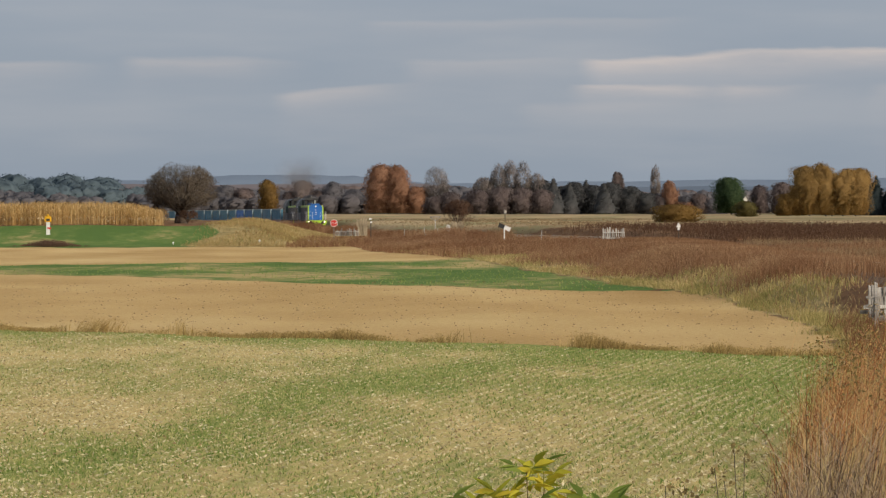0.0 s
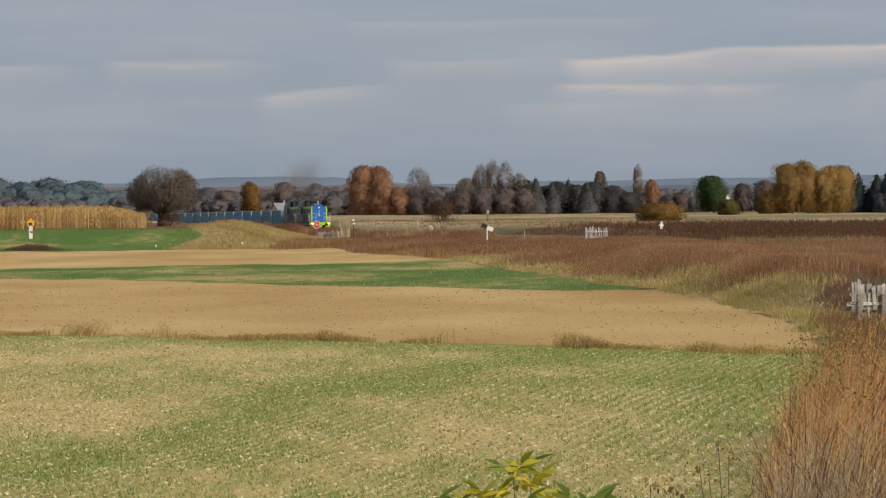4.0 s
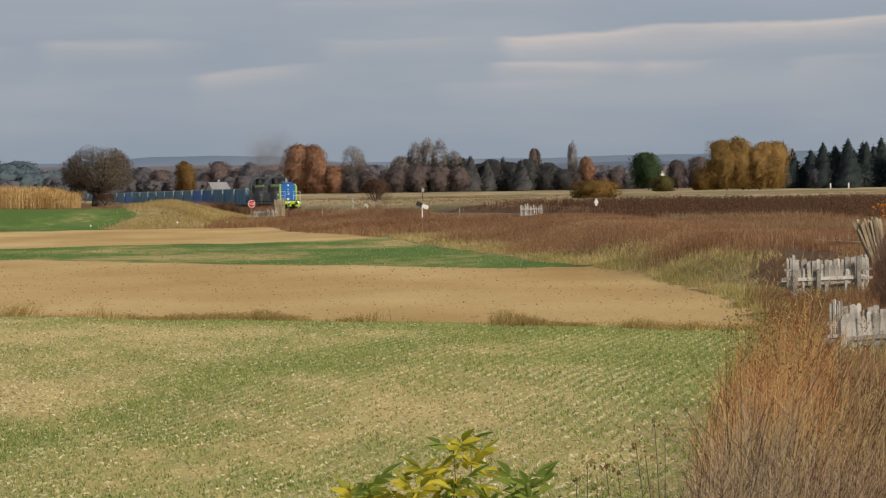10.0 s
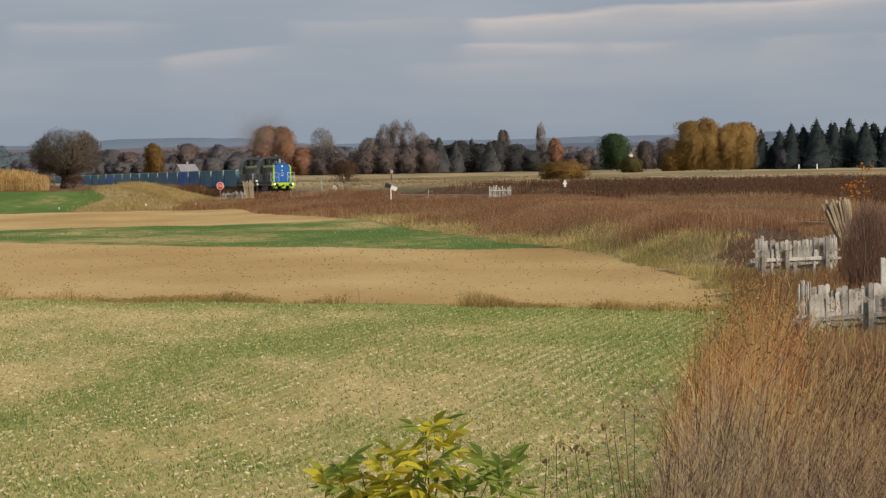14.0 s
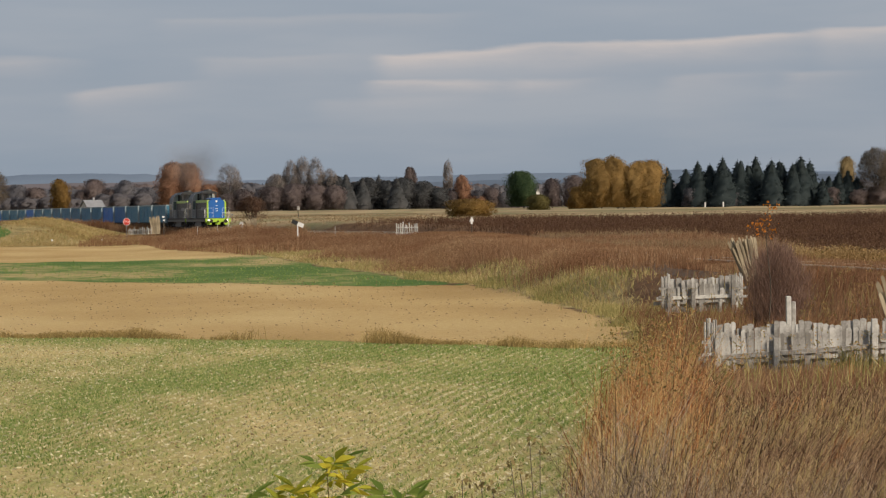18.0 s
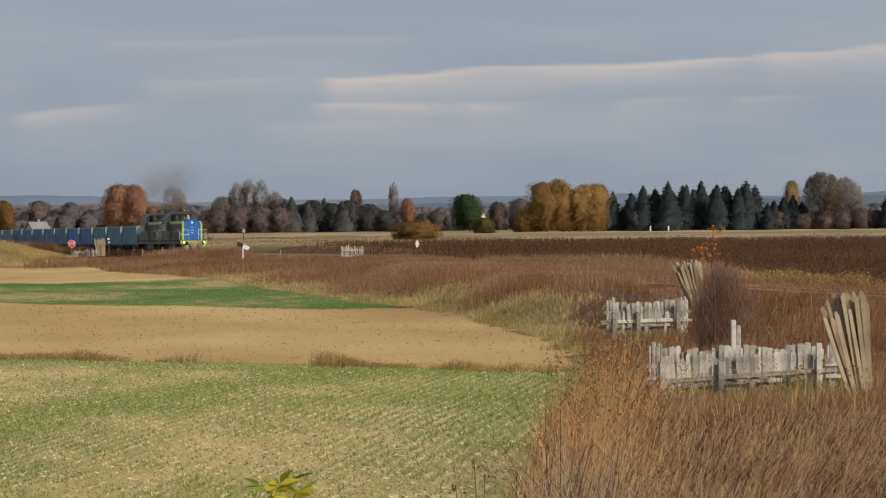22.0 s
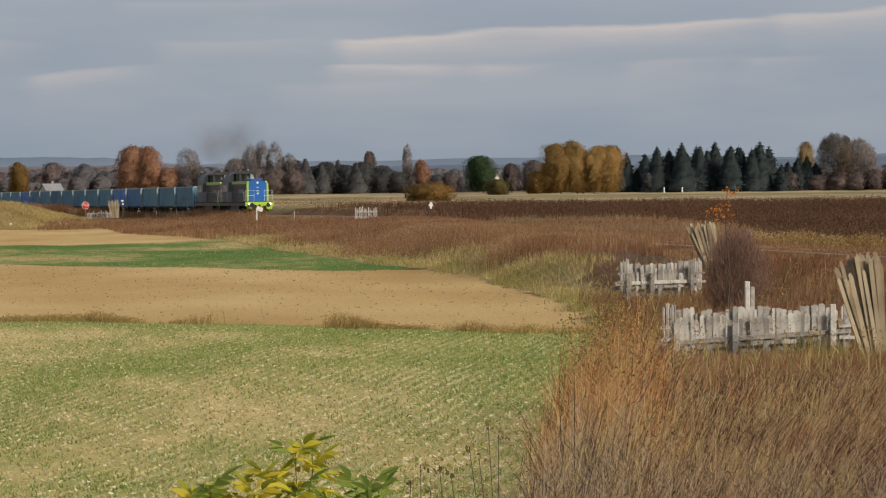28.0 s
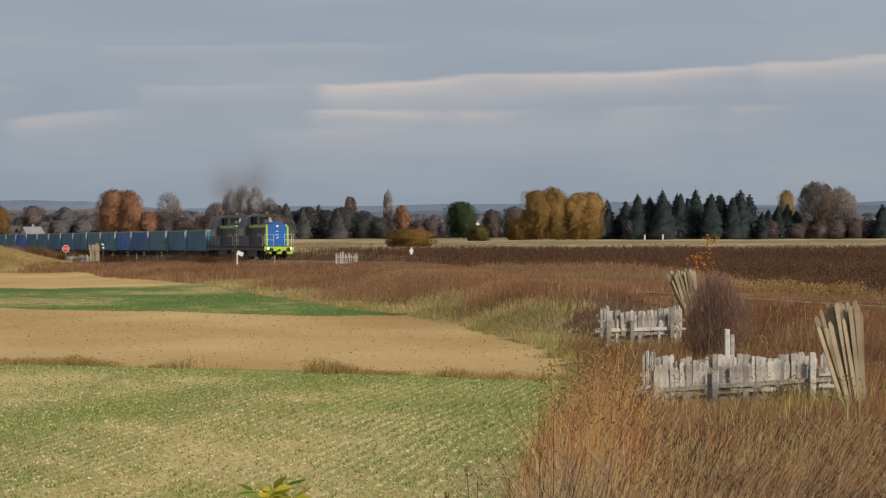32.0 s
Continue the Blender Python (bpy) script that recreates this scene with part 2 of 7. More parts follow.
def height(x, y):
    """The lie of the land; rail tops are at 0."""
    x, y = np.asarray(x, float), np.asarray(y, float)
    field = np.interp(y, [-300, 4, 9, 16, 30, 50, 111, 250, 418, 480, 560, 700, 900, 1500, 3000, 5000],
                      [0.0, 0.05, -0.15, -0.75, -1.35, -1.72, -1.62, -1.42, -1.22, -1.05, 0.2, 1.3, 2.45, 4.0, 6.0, 8.0])
    right = np.interp(y, [-300, 4, 9, 16, 30, 50, 80, 120, 200, 300, 400, 560, 750, 900, 1500, 3000, 5000],
                      [0.0, 0.05, -0.05, -0.45, -0.95, -1.3, -1.55, -1.25, -0.75, 0.1, 0.75, 1.2, 2.2, 2.6, 4.0, 6.0, 8.0])
    near = np.interp(y, [-300, 4, 9, 16, 30, 50, 80, 120, 200, 300, 420, 480, 560, 750, 900, 1500, 3000, 5000],
                     [0.0, 0.05, -0.05, -0.45, -0.95, -1.3, -1.55, -1.25, -0.85, -0.68, -0.75, -0.8, 0.2, 2.2, 2.6, 4.0, 6.0, 8.0])
    beyond = smooth(-2, 3, x - track_x(y))
    right = right * beyond + near * (1 - beyond)
    w = smooth(-4, 9, x - margin_x(y)) * (1 - smooth(380, 520, y)) + smooth(380, 520, y) * smooth(-10, 14, x - track_x(y))
    z = field * (1 - w) + right * w
    ridge = 2.15 * smooth(414, 452, y) * (1 - smooth(500, 570, y)) * (1 - smooth(-24, -13, x + (y - 450) * 0.02))
    z = z + ridge
    off = np.abs(x - track_x(y))
    bank = 1 - smooth(2.6, 5.6, off)
    return z * (1 - bank) + (-0.52) * bank


def roll_land(x, y):
    return 0.06 * np.sin(x * 0.35 + y * 0.05) * np.sin(y * 0.043 + 1.3) + 0.03 * np.sin(x * 1.1 + 2) * np.sin(y * 0.21)


def land(x, y):
    y = np.asarray(y, float)
    return height(x, y) + roll_land(np.asarray(x, float), y) * smooth(30, 60, y) * (1 - bank_near(x, y))


def bank_near(x, y):
    return 1 - smooth(3, 6.5, np.abs(np.asarray(x, float) - track_x(y)))


# edges between the strips of field: metres ahead at the left of the view, at the right, for x = -30 and x = +12
def strip(x, left, right):
    return left + (np.asarray(x, float) + 15) / 27 * (right - left)


def lush(x, y):
    """How thick the young crop stands, 0 to 1: tramlines, damp hollows and thin dry patches."""
    x, y = np.asarray(x, float), np.asarray(y, float)
    line = np.interp(y, [46, 53.5, 62, 75.5, 82, 89, 100], [-8.2, -6.0, -4.3, -3.1, -1.5, 0.9, 5.5])
    g = 0.40 + 0.34 * np.exp(-((x - line) / (0.9 + 0.02 * (y - 46))) ** 2)
    e1 = strip(x, 120.8, 95.8)
    g = g + 0.34 * np.exp(-((y - e1 + 3.5) / 4.5) ** 2) * smooth(-9, 1, x) + 0.2 * np.exp(-((y - e1 + 1.5) / 2.0) ** 2)
    g = g + 0.28 * np.exp(-((y - 79 - 0.4 * x) / 2.2) ** 2) * smooth(-4, -1, x)
    g = g + 0.25 * smooth(2.0, 6.0, x - (y - 70) * 0.03) * smooth(56, 66, y) * (1 - smooth(88, 96, y))
    g = g - 0.34 * np.exp(-((y - 70 + 0.3 * (x + 6)) / 6.5) ** 2) * (1 - smooth(-4.5, -3.0, x - (y - 70) * 0.1))
    g = g - 0.25 * np.exp(-((y - 100) / 5) ** 2) * (1 - smooth(-4, 0, x)) - 0.20 * np.exp(-(((x - 1.2) / 2.2) ** 2 + ((y - 64) / 7) ** 2))
    g = g + 0.13 * np.sin(x * 1.7 + 0.8 * np.sin(y * 0.6)) * np.sin(y * 0.37 + x * 0.5) + 0.07 * np.sin(x * 4.1 + y * 0.9)
    return np.clip(0.44 + (g - 0.44) * 1.45, 0.02, 1)


def regions(x, y):
    """Shares of bare soil, young crop, dense green crop, dry straw grass, pasture; the rest is brown herbs."""
    wob = 0.5 * np.sin(x * 0.9) + 0.4 * np.sin(x * 2.3 + 1) + 0.3 * np.sin(x * 0.31)
    inside = 1 - smooth(-0.35, 0.35, x - margin_x(y) + 0.12 * np.sin(y * 0.3) + 0.06 * np.sin(y * 0.9))
    e1 = strip(x, 120.8, 95.8) + wob * 0.3          # crop / soil
    e2 = strip(x, 210, 169) + wob * 0.5           # soil / green strip
    e3 = strip(x, 275, 298) + wob * 0.8           # green strip / far soil
    e4 = strip(x, 404, 412) + wob                 # far soil / grass
    e5 = 446 + wob
    k = 0.6
    crop = inside * (1 - smooth(-k, k, y - e1))
    soil = inside * smooth(-k, k, y - e1) * (1 - smooth(-k, k, y - e2)) + inside * smooth(-1, 1, y - e3) * (1 - smooth(-1, 1, y - e4))
    green = inside * smooth(-k, k, y - e2) * (1 - smooth(-1, 1, y - e3)) + smooth(-1, 1, y - e4) * (1 - smooth(-1, 1, y - e5)) * (1 - smooth(-26.5, -24.5, x + 0.8 * np.sin(y * 0.3)))
    m = x - margin_x(y)
    straw = smooth(-0.5, 0.5, m) * (1 - smooth(2.0, 4.5, m + 1.5 * np.sin(y * 0.11))) * smooth(45, 60, y) * (1 - smooth(330, 400, y))
    straw = np.maximum(straw, smooth(396, 410, y) * (1 - smooth(560, 600, y)) * smooth(-26.8, -24.8, x + 0.8 * np.sin(y * 0.3)) * (1 - smooth(-12, -8, x)))
    straw = np.maximum(straw, 0.8 * smooth(165, 175, y) * (1 - smooth(225, 240, y)) * smooth(3, 6, x - track_x(y)) * (0.5 + 0.5 * np.sin(x * 0.35 + y * 0.04)))
    far = smooth(410, 430, y + 0.6 * wob) * smooth(0, 8, x - track_x(y)) + smooth(600, 660, y)
    far = np.clip(far, 0, 1)
    return soil * (1 - far), crop * (1 - far), green * (1 - far), np.clip(straw, 0, 1) * (1 - far), far


ROW_TURN, ROW_STEP = -9.5, 0.27


def ground_material():
    m = bpy.data.materials.new("fields")
    m.use_nodes = True
    t = m.node_tree
    shader = t.nodes["Principled BSDF"]
    shader.inputs["Roughness"].default_value = 0.95
    shader.inputs["Specular IOR Level"].default_value = 0.1
    where = t.nodes.new("ShaderNodeTexCoord").outputs["Object"]

    def noise_at(scale, detail=4.0, rough=0.6, squash=None):
        n = node(t, "ShaderNodeTexNoise", Scale=scale, Detail=detail, Roughness=rough)
        if squash:
            mp = t.nodes.new("ShaderNodeMapping")
            mp.inputs["Scale"].default_value = squash[:3]
            mp.inputs["Rotation"].default_value = (0, 0, radians(squash[3]))
            link(t, where, mp.inputs[0])
            link(t, mp.outputs[0], n.inputs["Vector"])
        else:
            link(t, where, n.inputs["Vector"])
        return n.outputs[0]

    def spread(v, gain, mid=0.5):
        return maths(t, "MULTIPLY_ADD", maths(t, "SUBTRACT", v, mid), gain, 0.5)

    clods = noise_at(5.0, 6.0, 0.7)
    grain = noise_at(22.0, 4.0, 0.7)
    broad = noise_at(0.09, 3.0, 0.5, (1, 0.35, 1, 12))
    mid = noise_at(0.7, 4.0, 0.6, (1, 0.4, 1, 0))
    rows = noise_at(1.0, 2.0, 0.5, (5.5, 0.16, 1, -11.5))
    soil = ramp(t, spread(maths(t, "ADD", maths(t, "MULTIPLY", broad, 0.55), maths(t, "MULTIPLY", clods, 0.45)), 2.2),
                [(0.15, (0.355, 0.222, 0.083)), (0.5, (0.485, 0.328, 0.138)), (0.85, (0.61, 0.452, 0.218))])
    leaf = ramp(t, spread(clods, 2.4), [(0.2, (0.14, 0.195, 0.044)), (0.55, (0.24, 0.275, 0.072)), (0.9, (0.42, 0.38, 0.13))])
    bare = ramp(t, spread(maths(t, "ADD", maths(t, "MULTIPLY", grain, 0.6), maths(t, "MULTIPLY", clods, 0.4)), 3.2), [(0.12, (0.34, 0.25, 0.100)), (0.45, (0.53, 0.405, 0.172)), (0.85, (0.72, 0.585, 0.29))])
    sown = t.nodes.new("ShaderNodeAttribute")
    sown.attribute_name = "grown"
    thick = t.nodes.new("ShaderNodeSeparateColor")
    link(t, sown.outputs["Color"], thick.inputs[0])
    patchy = maths(t, "ADD", maths(t, "MULTIPLY", thick.outputs[2], 0.75),
                   maths(t, "ADD", maths(t, "MULTIPLY", spread(rows, 3.0), 0.22), maths(t, "ADD", maths(t, "MULTIPLY", spread(clods, 3.4), 0.36), maths(t, "MULTIPLY", spread(mid, 2.5), 0.18))))
    # drilled rows
    split = t.nodes.new("ShaderNodeSeparateXYZ")
    link(t, where, split.inputs[0])
    across = maths(t, "ADD", maths(t, "MULTIPLY", split.outputs[0], math.cos(radians(ROW_TURN)) * 2 * math.pi / ROW_STEP), maths(t, "MULTIPLY", split.outputs[1], math.sin(radians(ROW_TURN)) * 2 * math.pi / ROW_STEP))
    stripe = maths(t, "COSINE", maths(t, "ADD", across, maths(t, "MULTIPLY", mid, 2.0)), 0.0)
    patchy = maths(t, "ADD", patchy, maths(t, "MULTIPLY", stripe, 0.035))
    lush = t.nodes.new("ShaderNodeClamp")
    link(t, spread(patchy, 1.7, 0.66), lush.inputs[0])
    crop = blend(t, lush.outputs[0], bare, leaf)
    turf_of = spread(maths(t, "ADD", maths(t, "MULTIPLY", broad, 0.55), maths(t, "ADD", maths(t, "MULTIPLY", mid, 0.3), maths(t, "MULTIPLY", clods, 0.15))), 4.2, 0.482)
    damp = t.nodes.new("ShaderNodeAttribute")
    damp.attribute_name = "sown"
    turf = ramp(t, maths(t, "ADD", turf_of, maths(t, "MULTIPLY", damp.outputs["Alpha"], -0.45)),
                [(0.2, (0.085, 0.150, 0.034)), (0.52, (0.13, 0.190, 0.048)), (0.70, (0.26, 0.24, 0.090)), (0.9, (0.42, 0.32, 0.14))])
    straw = ramp(t, spread(maths(t, "ADD", maths(t, "MULTIPLY", mid, 0.5), maths(t, "MULTIPLY", grain, 0.5)), 2.5),
                 [(0.2, (0.17, 0.145, 0.056)), (0.6, (0.34, 0.26, 0.115)), (0.9, (0.52, 0.41, 0.20))])
    herbs = ramp(t, spread(maths(t, "ADD", maths(t, "MULTIPLY", mid, 0.6), maths(t, "MULTIPLY", clods, 0.4)), 2.5),
                 [(0.2, (0.10, 0.054, 0.028)), (0.6, (0.18, 0.10, 0.050)), (0.9, (0.27, 0.18, 0.09))])
    farn = noise_at(0.006, 3.0, 0.5, (0.35, 2.2, 1, 4))
    far = ramp(t, spread(maths(t, "ADD", maths(t, "MULTIPLY", farn, 0.7), maths(t, "MULTIPLY", broad, 0.3)), 3.2), [(0.12, (0.20, 0.175, 0.085)), (0.36, (0.30, 0.215, 0.12)), (0.62, (0.42, 0.315, 0.175)), (0.92, (0.24, 0.22, 0.11))])
    one = t.nodes.new("ShaderNodeAttribute")
    one.attribute_name = "sown"
    two = t.nodes.new("ShaderNodeAttribute")
    two.attribute_name = "grown"
    a = t.nodes.new("ShaderNodeSeparateColor")
    b = t.nodes.new("ShaderNodeSeparateColor")
    link(t, one.outputs["Color"], a.inputs[0])
    link(t, two.outputs["Color"], b.inputs[0])

    def crisp(v):
        ragged = maths(t, "ADD", v, maths(t, "ADD", maths(t, "MULTIPLY", maths(t, "SUBTRACT", clods, 0.5), 0.6), maths(t, "MULTIPLY", maths(t, "SUBTRACT", mid, 0.5), 0.8)))
        c = t.nodes.new("ShaderNodeClamp")
        link(t, maths(t, "MULTIPLY_ADD", maths(t, "SUBTRACT", ragged, 0.5), 4.0, 0.5), c.inputs[0])
        return c.outputs[0]

    colour = herbs
    for share, over in ((b.outputs[0], straw), (a.outputs[0], soil), (a.outputs[1], crop), (a.outputs[2], turf), (b.outputs[1], far)):
        colour = blend(t, crisp(share), colour, over)
    link(t, colour, shader.inputs["Base Color"])
    lump = node(t, "ShaderNodeBump", Strength=0.9, Distance=0.09)
    link(t, clods, lump.inputs["Height"])
    link(t, lump.outputs[0], shader.inputs["Normal"])
    return m


def ground():
    ys = np.concatenate([np.linspace(-300, 0, 8), np.linspace(4, 40, 30), np.arange(41, 110, 0.75), np.arange(110, 270, 0.9), np.arange(271, 480, 1.0),
                         np.arange(481, 660, 2.5), np.linspace(670, 1000, 30), np.linspace(1050, 5000, 40)])
    xs = np.concatenate([np.linspace(-3000, -140, 14), np.linspace(-130, -56, 16), np.arange(-55, 45, 0.8), np.linspace(45, 140, 50), np.linspace(150, 3000, 14)])
    gx, gy = np.meshgrid(xs, ys)
    gz = land(gx, gy)
    verts = np.stack([gx, gy, gz], -1).reshape(-1, 3)
    w, h = len(xs), len(ys)
    i = np.arange(w - 1)[None, :] + np.arange(h - 1)[:, None] * w
    faces = np.stack([i, i + 1, i + 1 + w, i + w], -1).reshape(-1, 4)
    me = mesh("ground", verts, faces, ground_material())
    shares = regions(verts[:, 0], verts[:, 1])
    for name, trio in (("sown", shares[:3]), ("grown", (shares[3], shares[4], lush(verts[:, 0], verts[:, 1])))):
        layer = me.attributes.new(name, "FLOAT_COLOR", "POINT")
        data = np.ones((len(verts), 4), np.float32)
        data[:, 0], data[:, 1], data[:, 2] = trio
        data[:, 3] = smooth(395, 403, verts[:, 1]) * (1 - smooth(446, 452, verts[:, 1])) * (1 - 0.75 * np.exp(-((verts[:, 1] - 424 + 0.25 * (verts[:, 0] + 45)) / 3.5) ** 2) * (1 - smooth(-38, -33, verts[:, 0])))
        layer.data.foreach_set("color", data.ravel())
    me.polygons.foreach_set("use_smooth", np.ones(len(faces), bool))
    tagged(new("ground", me), "broad flat autumn farmland with strips of soil and crop", "ground", kind="structure")


ground()


def hills(name, y, tops, mat, label):
    """A far ridge: tops are (x, height) along it."""
    xs = np.linspace(-1500, 2600, 420)
    zs = np.interp(xs, [p[0] for p in tops], [p[1] for p in tops])
    rng = np.random.default_rng(int(y))
    zs = zs + np.convolve(rng.normal(0, 1, len(xs)), np.ones(5) / 5, "same") * 0.9
    n = len(xs)
    verts = np.concatenate([np.stack([xs, np.full(n, y), np.full(n, -5.0)], 1), np.stack([xs, np.full(n, y + 40), zs * 0.7], 1), np.stack([xs, np.full(n, y + 160), zs], 1),
                            np.stack([xs, np.full(n, y + 500.0), np.full(n, -5.0)], 1)])
    i = np.arange(n - 1)
    faces = np.concatenate([np.stack([i + k * n, i + 1 + k * n, i + 1 + (k + 1) * n, i + (k + 1) * n], 1) for k in range(3)])
    me = mesh(name, verts, faces, mat)
    me.polygons.foreach_set("use_smooth", np.ones(len(faces), bool))
    tagged(new(name, me), label, "hills", kind="structure")


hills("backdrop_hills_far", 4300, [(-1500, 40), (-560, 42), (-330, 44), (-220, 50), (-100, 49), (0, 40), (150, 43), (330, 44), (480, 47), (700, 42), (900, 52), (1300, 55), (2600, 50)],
      M_HILL, "hills along the horizon, painted pale with blue haze")
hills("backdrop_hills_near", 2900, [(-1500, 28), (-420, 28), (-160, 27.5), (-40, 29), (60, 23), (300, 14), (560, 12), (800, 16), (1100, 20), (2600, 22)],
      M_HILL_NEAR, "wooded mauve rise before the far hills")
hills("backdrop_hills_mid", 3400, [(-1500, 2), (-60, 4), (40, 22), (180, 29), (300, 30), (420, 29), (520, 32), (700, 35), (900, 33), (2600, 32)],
      M_HILL_MID, "wooded ridge behind the plain, blue haze in its colour")


# ---- railway ----
M_BALLAST = material("ballast", [(0.14, 0.085, 0.052), (0.24, 0.16, 0.10)], 9, 0.95, bump=0.6)
# cream base colour stands in for sunlight shining on the worn rail heads
M_RAIL = material("rail_sheen_steel", [(0.46, 0.38, 0.28), (0.66, 0.58, 0.45)], 3, 0.75, 0.0)
M_SLEEPER = material("sleeper_wood", [(0.06, 0.048, 0.036), (0.12, 0.10, 0.08)], 5, 0.9)


def railway():
    ys = np.concatenate([np.arange(20, 400, 4.0), np.arange(400, 960, 8.0)])
    xs = track_x(ys)
    dx = np.gradient(xs, ys)
    nx, ny = 1 / np.hypot(1, dx), -dx / np.hypot(1, dx)

    def swept(name, profile, mat, parent, label):
        n = len(ys)
        verts = np.concatenate([np.stack([xs + nx * a, ys + ny * a, np.full(n, b)], 1) for a, b in profile])
        i = np.arange(n - 1)
        faces = np.concatenate([np.stack([i + k * n, i + 1 + k * n, i + 1 + (k + 1) * n, i + (k + 1) * n], 1) for k in range(len(profile) - 1)])
        return part(name, mesh(name, verts, faces, mat), mat, parent, label)

    track = tagged(new("railway_track"), "single railway track curving through dry herbs", "railway track", kind="structure")
    swept("ballast", [(-2.6, -0.62), (-1.75, -0.24), (1.75, -0.24), (2.6, -0.62)], M_BALLAST, track, "grey-brown ballast bed")
    for side in (-0.7525, 0.7525):
        swept("rail", [(side - 0.07, -0.17), (side - 0.02, -0.14), (side - 0.036, -0.03), (side - 0.03, 0.0), (side + 0.03, 0.0), (side + 0.036, -0.03), (side + 0.02, -0.14), (side + 0.07, -0.17)], M_RAIL, track, "worn steel rail with its sunny sheen painted cream")
    tie = mesh("sleeper", *cuboid(2.5, 0.24, 0.14), M_SLEEPER)
    y = 96.0
    for i in range(110):
        x = float(track_x(y))
        ang = math.degrees(math.atan2(-(float(track_x(y + 1)) - x), 1))
        ob = part("sleeper", tie, M_SLEEPER, track)
        ob.matrix_basis = pose(x, y, -0.24, 0, 0, ang)
        y += 0.62


def cuboid(x, y, z):
    v = [(sx * x / 2, sy * y / 2, sz * z / 2) for sx in (-1, 1) for sy in (-1, 1) for sz in (-1, 1)]
    return v, [(0, 1, 3, 2), (4, 6, 7, 5), (0, 4, 5, 1), (2, 3, 7, 6), (0, 2, 6, 4), (1, 5, 7, 3)]


railway()

# ---- train ----
M_TEAL = material("teal_wagon_paint", [(0.032, 0.128, 0.205), (0.050, 0.195, 0.295), (0.088, 0.225, 0.30)], 1.4, 0.55, bump=0.1, each=0.35)
M_BLUE = material("blue_wagon_paint", [(0.012, 0.13, 0.44), (0.022, 0.20, 0.60)], 1.4, 0.5, each=0.3)
M_NAVY = material("dull_blue_wagon_paint", [(0.018, 0.105, 0.27), (0.030, 0.155, 0.38)], 1.4, 0.55, each=0.3)
M_RIM = material("chalky_rim", [(0.20, 0.27, 0.29), (0.36, 0.42, 0.43)], 3, 0.7)
M_POST = material("faded_teal_post", [(0.19, 0.25, 0.27), (0.34, 0.40, 0.42)], 3, 0.7)
M_COAL = material("coal", [(0.010, 0.010, 0.011), (0.035, 0.033, 0.032)], 6, 0.7, bump=0.8)
M_UNDER = material("grimy_steel", [(0.018, 0.015, 0.013), (0.05, 0.042, 0.036)], 5, 0.75)
M_WHEEL = material("wheel_steel", [(0.05, 0.042, 0.036), (0.12, 0.10, 0.09)], 6, 0.5, 0.5)
M_LOCO_BLUE = material("locomotive_blue", [(0.010, 0.078, 0.28), (0.017, 0.125, 0.41)], 1.2, 0.35)
M_GRAPHITE = material("graphite_paint", [(0.024, 0.022, 0.022), (0.058, 0.053, 0.051)], 1.6, 0.5)
M_LIME = material("lime_paint", [(0.26, 0.42, 0.02), (0.36, 0.54, 0.035)], 2, 0.45)
M_LIME_PALE = material("pale_lime_stripe", [(0.36, 0.50, 0.12), (0.48, 0.62, 0.20)], 2, 0.5)
M_GREY = material("light_grey_paint", [(0.16, 0.16, 0.17), (0.26, 0.26, 0.27)], 2, 0.5)
M_HOOP = material("pale_grey_paint", [(0.26, 0.26, 0.26), (0.42, 0.42, 0.42)], 2, 0.5)
# cab glass: the sky's reflection is painted into the pale greenish base colours
M_GLASS_PALE = material("sky_pale_cab_glass", [(0.24, 0.28, 0.26), (0.36, 0.40, 0.37)], 1, 0.08)
M_GLASS_DARK = material("cab_glass", [(0.10, 0.13, 0.125), (0.18, 0.22, 0.20)], 1, 0.08)
M_WHITE = material("white_paint", [(0.55, 0.54, 0.52), (0.78, 0.77, 0.74)], 6, 0.6)
M_BLACK = material("black_paint", [(0.012, 0.012, 0.012), (0.03, 0.03, 0.03)], 6, 0.5)
M_RED = material("red_paint", [(0.42, 0.022, 0.018), (0.60, 0.045, 0.03)], 6, 0.5)
M_YELLOW = material("yellow_paint", [(0.60, 0.30, 0.01), (0.80, 0.45, 0.02)], 6, 0.5)
M_LAMP = bpy.data.materials.new("headlamp_glow")
M_LAMP.use_nodes = True
M_LAMP.node_tree.nodes["Principled BSDF"].inputs["Base Color"].default_value = (0.9, 0.85, 0.7, 1)
M_LAMP.node_tree.nodes["Principled BSDF"].inputs["Emission Color"].default_value = (1, 0.88, 0.62, 1)
M_LAMP.node_tree.nodes["Principled BSDF"].inputs["Emission Strength"].default_value = 2.2


def wheelset(parent, x, r, gauge=0.75):
    bm = bmesh.new()
    for s in (-1, 1):
        rod(bm, (0, s * (gauge - 0.03), 0), (0, s * (gauge + 0.09), 0), r, sides=20)
        rod(bm, (0, s * (gauge - 0.06), 0), (0, s * (gauge - 0.02), 0), r + 0.028, sides=20)
    rod(bm, (0, -gauge, 0), (0, gauge, 0), 0.08)
    return part("wheelset", bm, M_WHEEL, parent, at=pose(x, 0, r))


def bogie(parent, x, axles, r):
    reach = max(axles) + 0.5
    for s in (-1, 1):
        bm = boxes((-reach, reach, s * 1.02 - 0.07, s * 1.02 + 0.07, 0.42, 0.72), *[(a - 0.2, a + 0.2, s * 1.06 - 0.1, s * 1.06 + 0.1, 0.3, 0.66) for a in axles])
        part("bogie_frame", bm, M_UNDER, parent, "dark grimy bogie frame", at=pose(x, 0, 0))
    return [wheelset(parent, x + a, r) for a in axles]


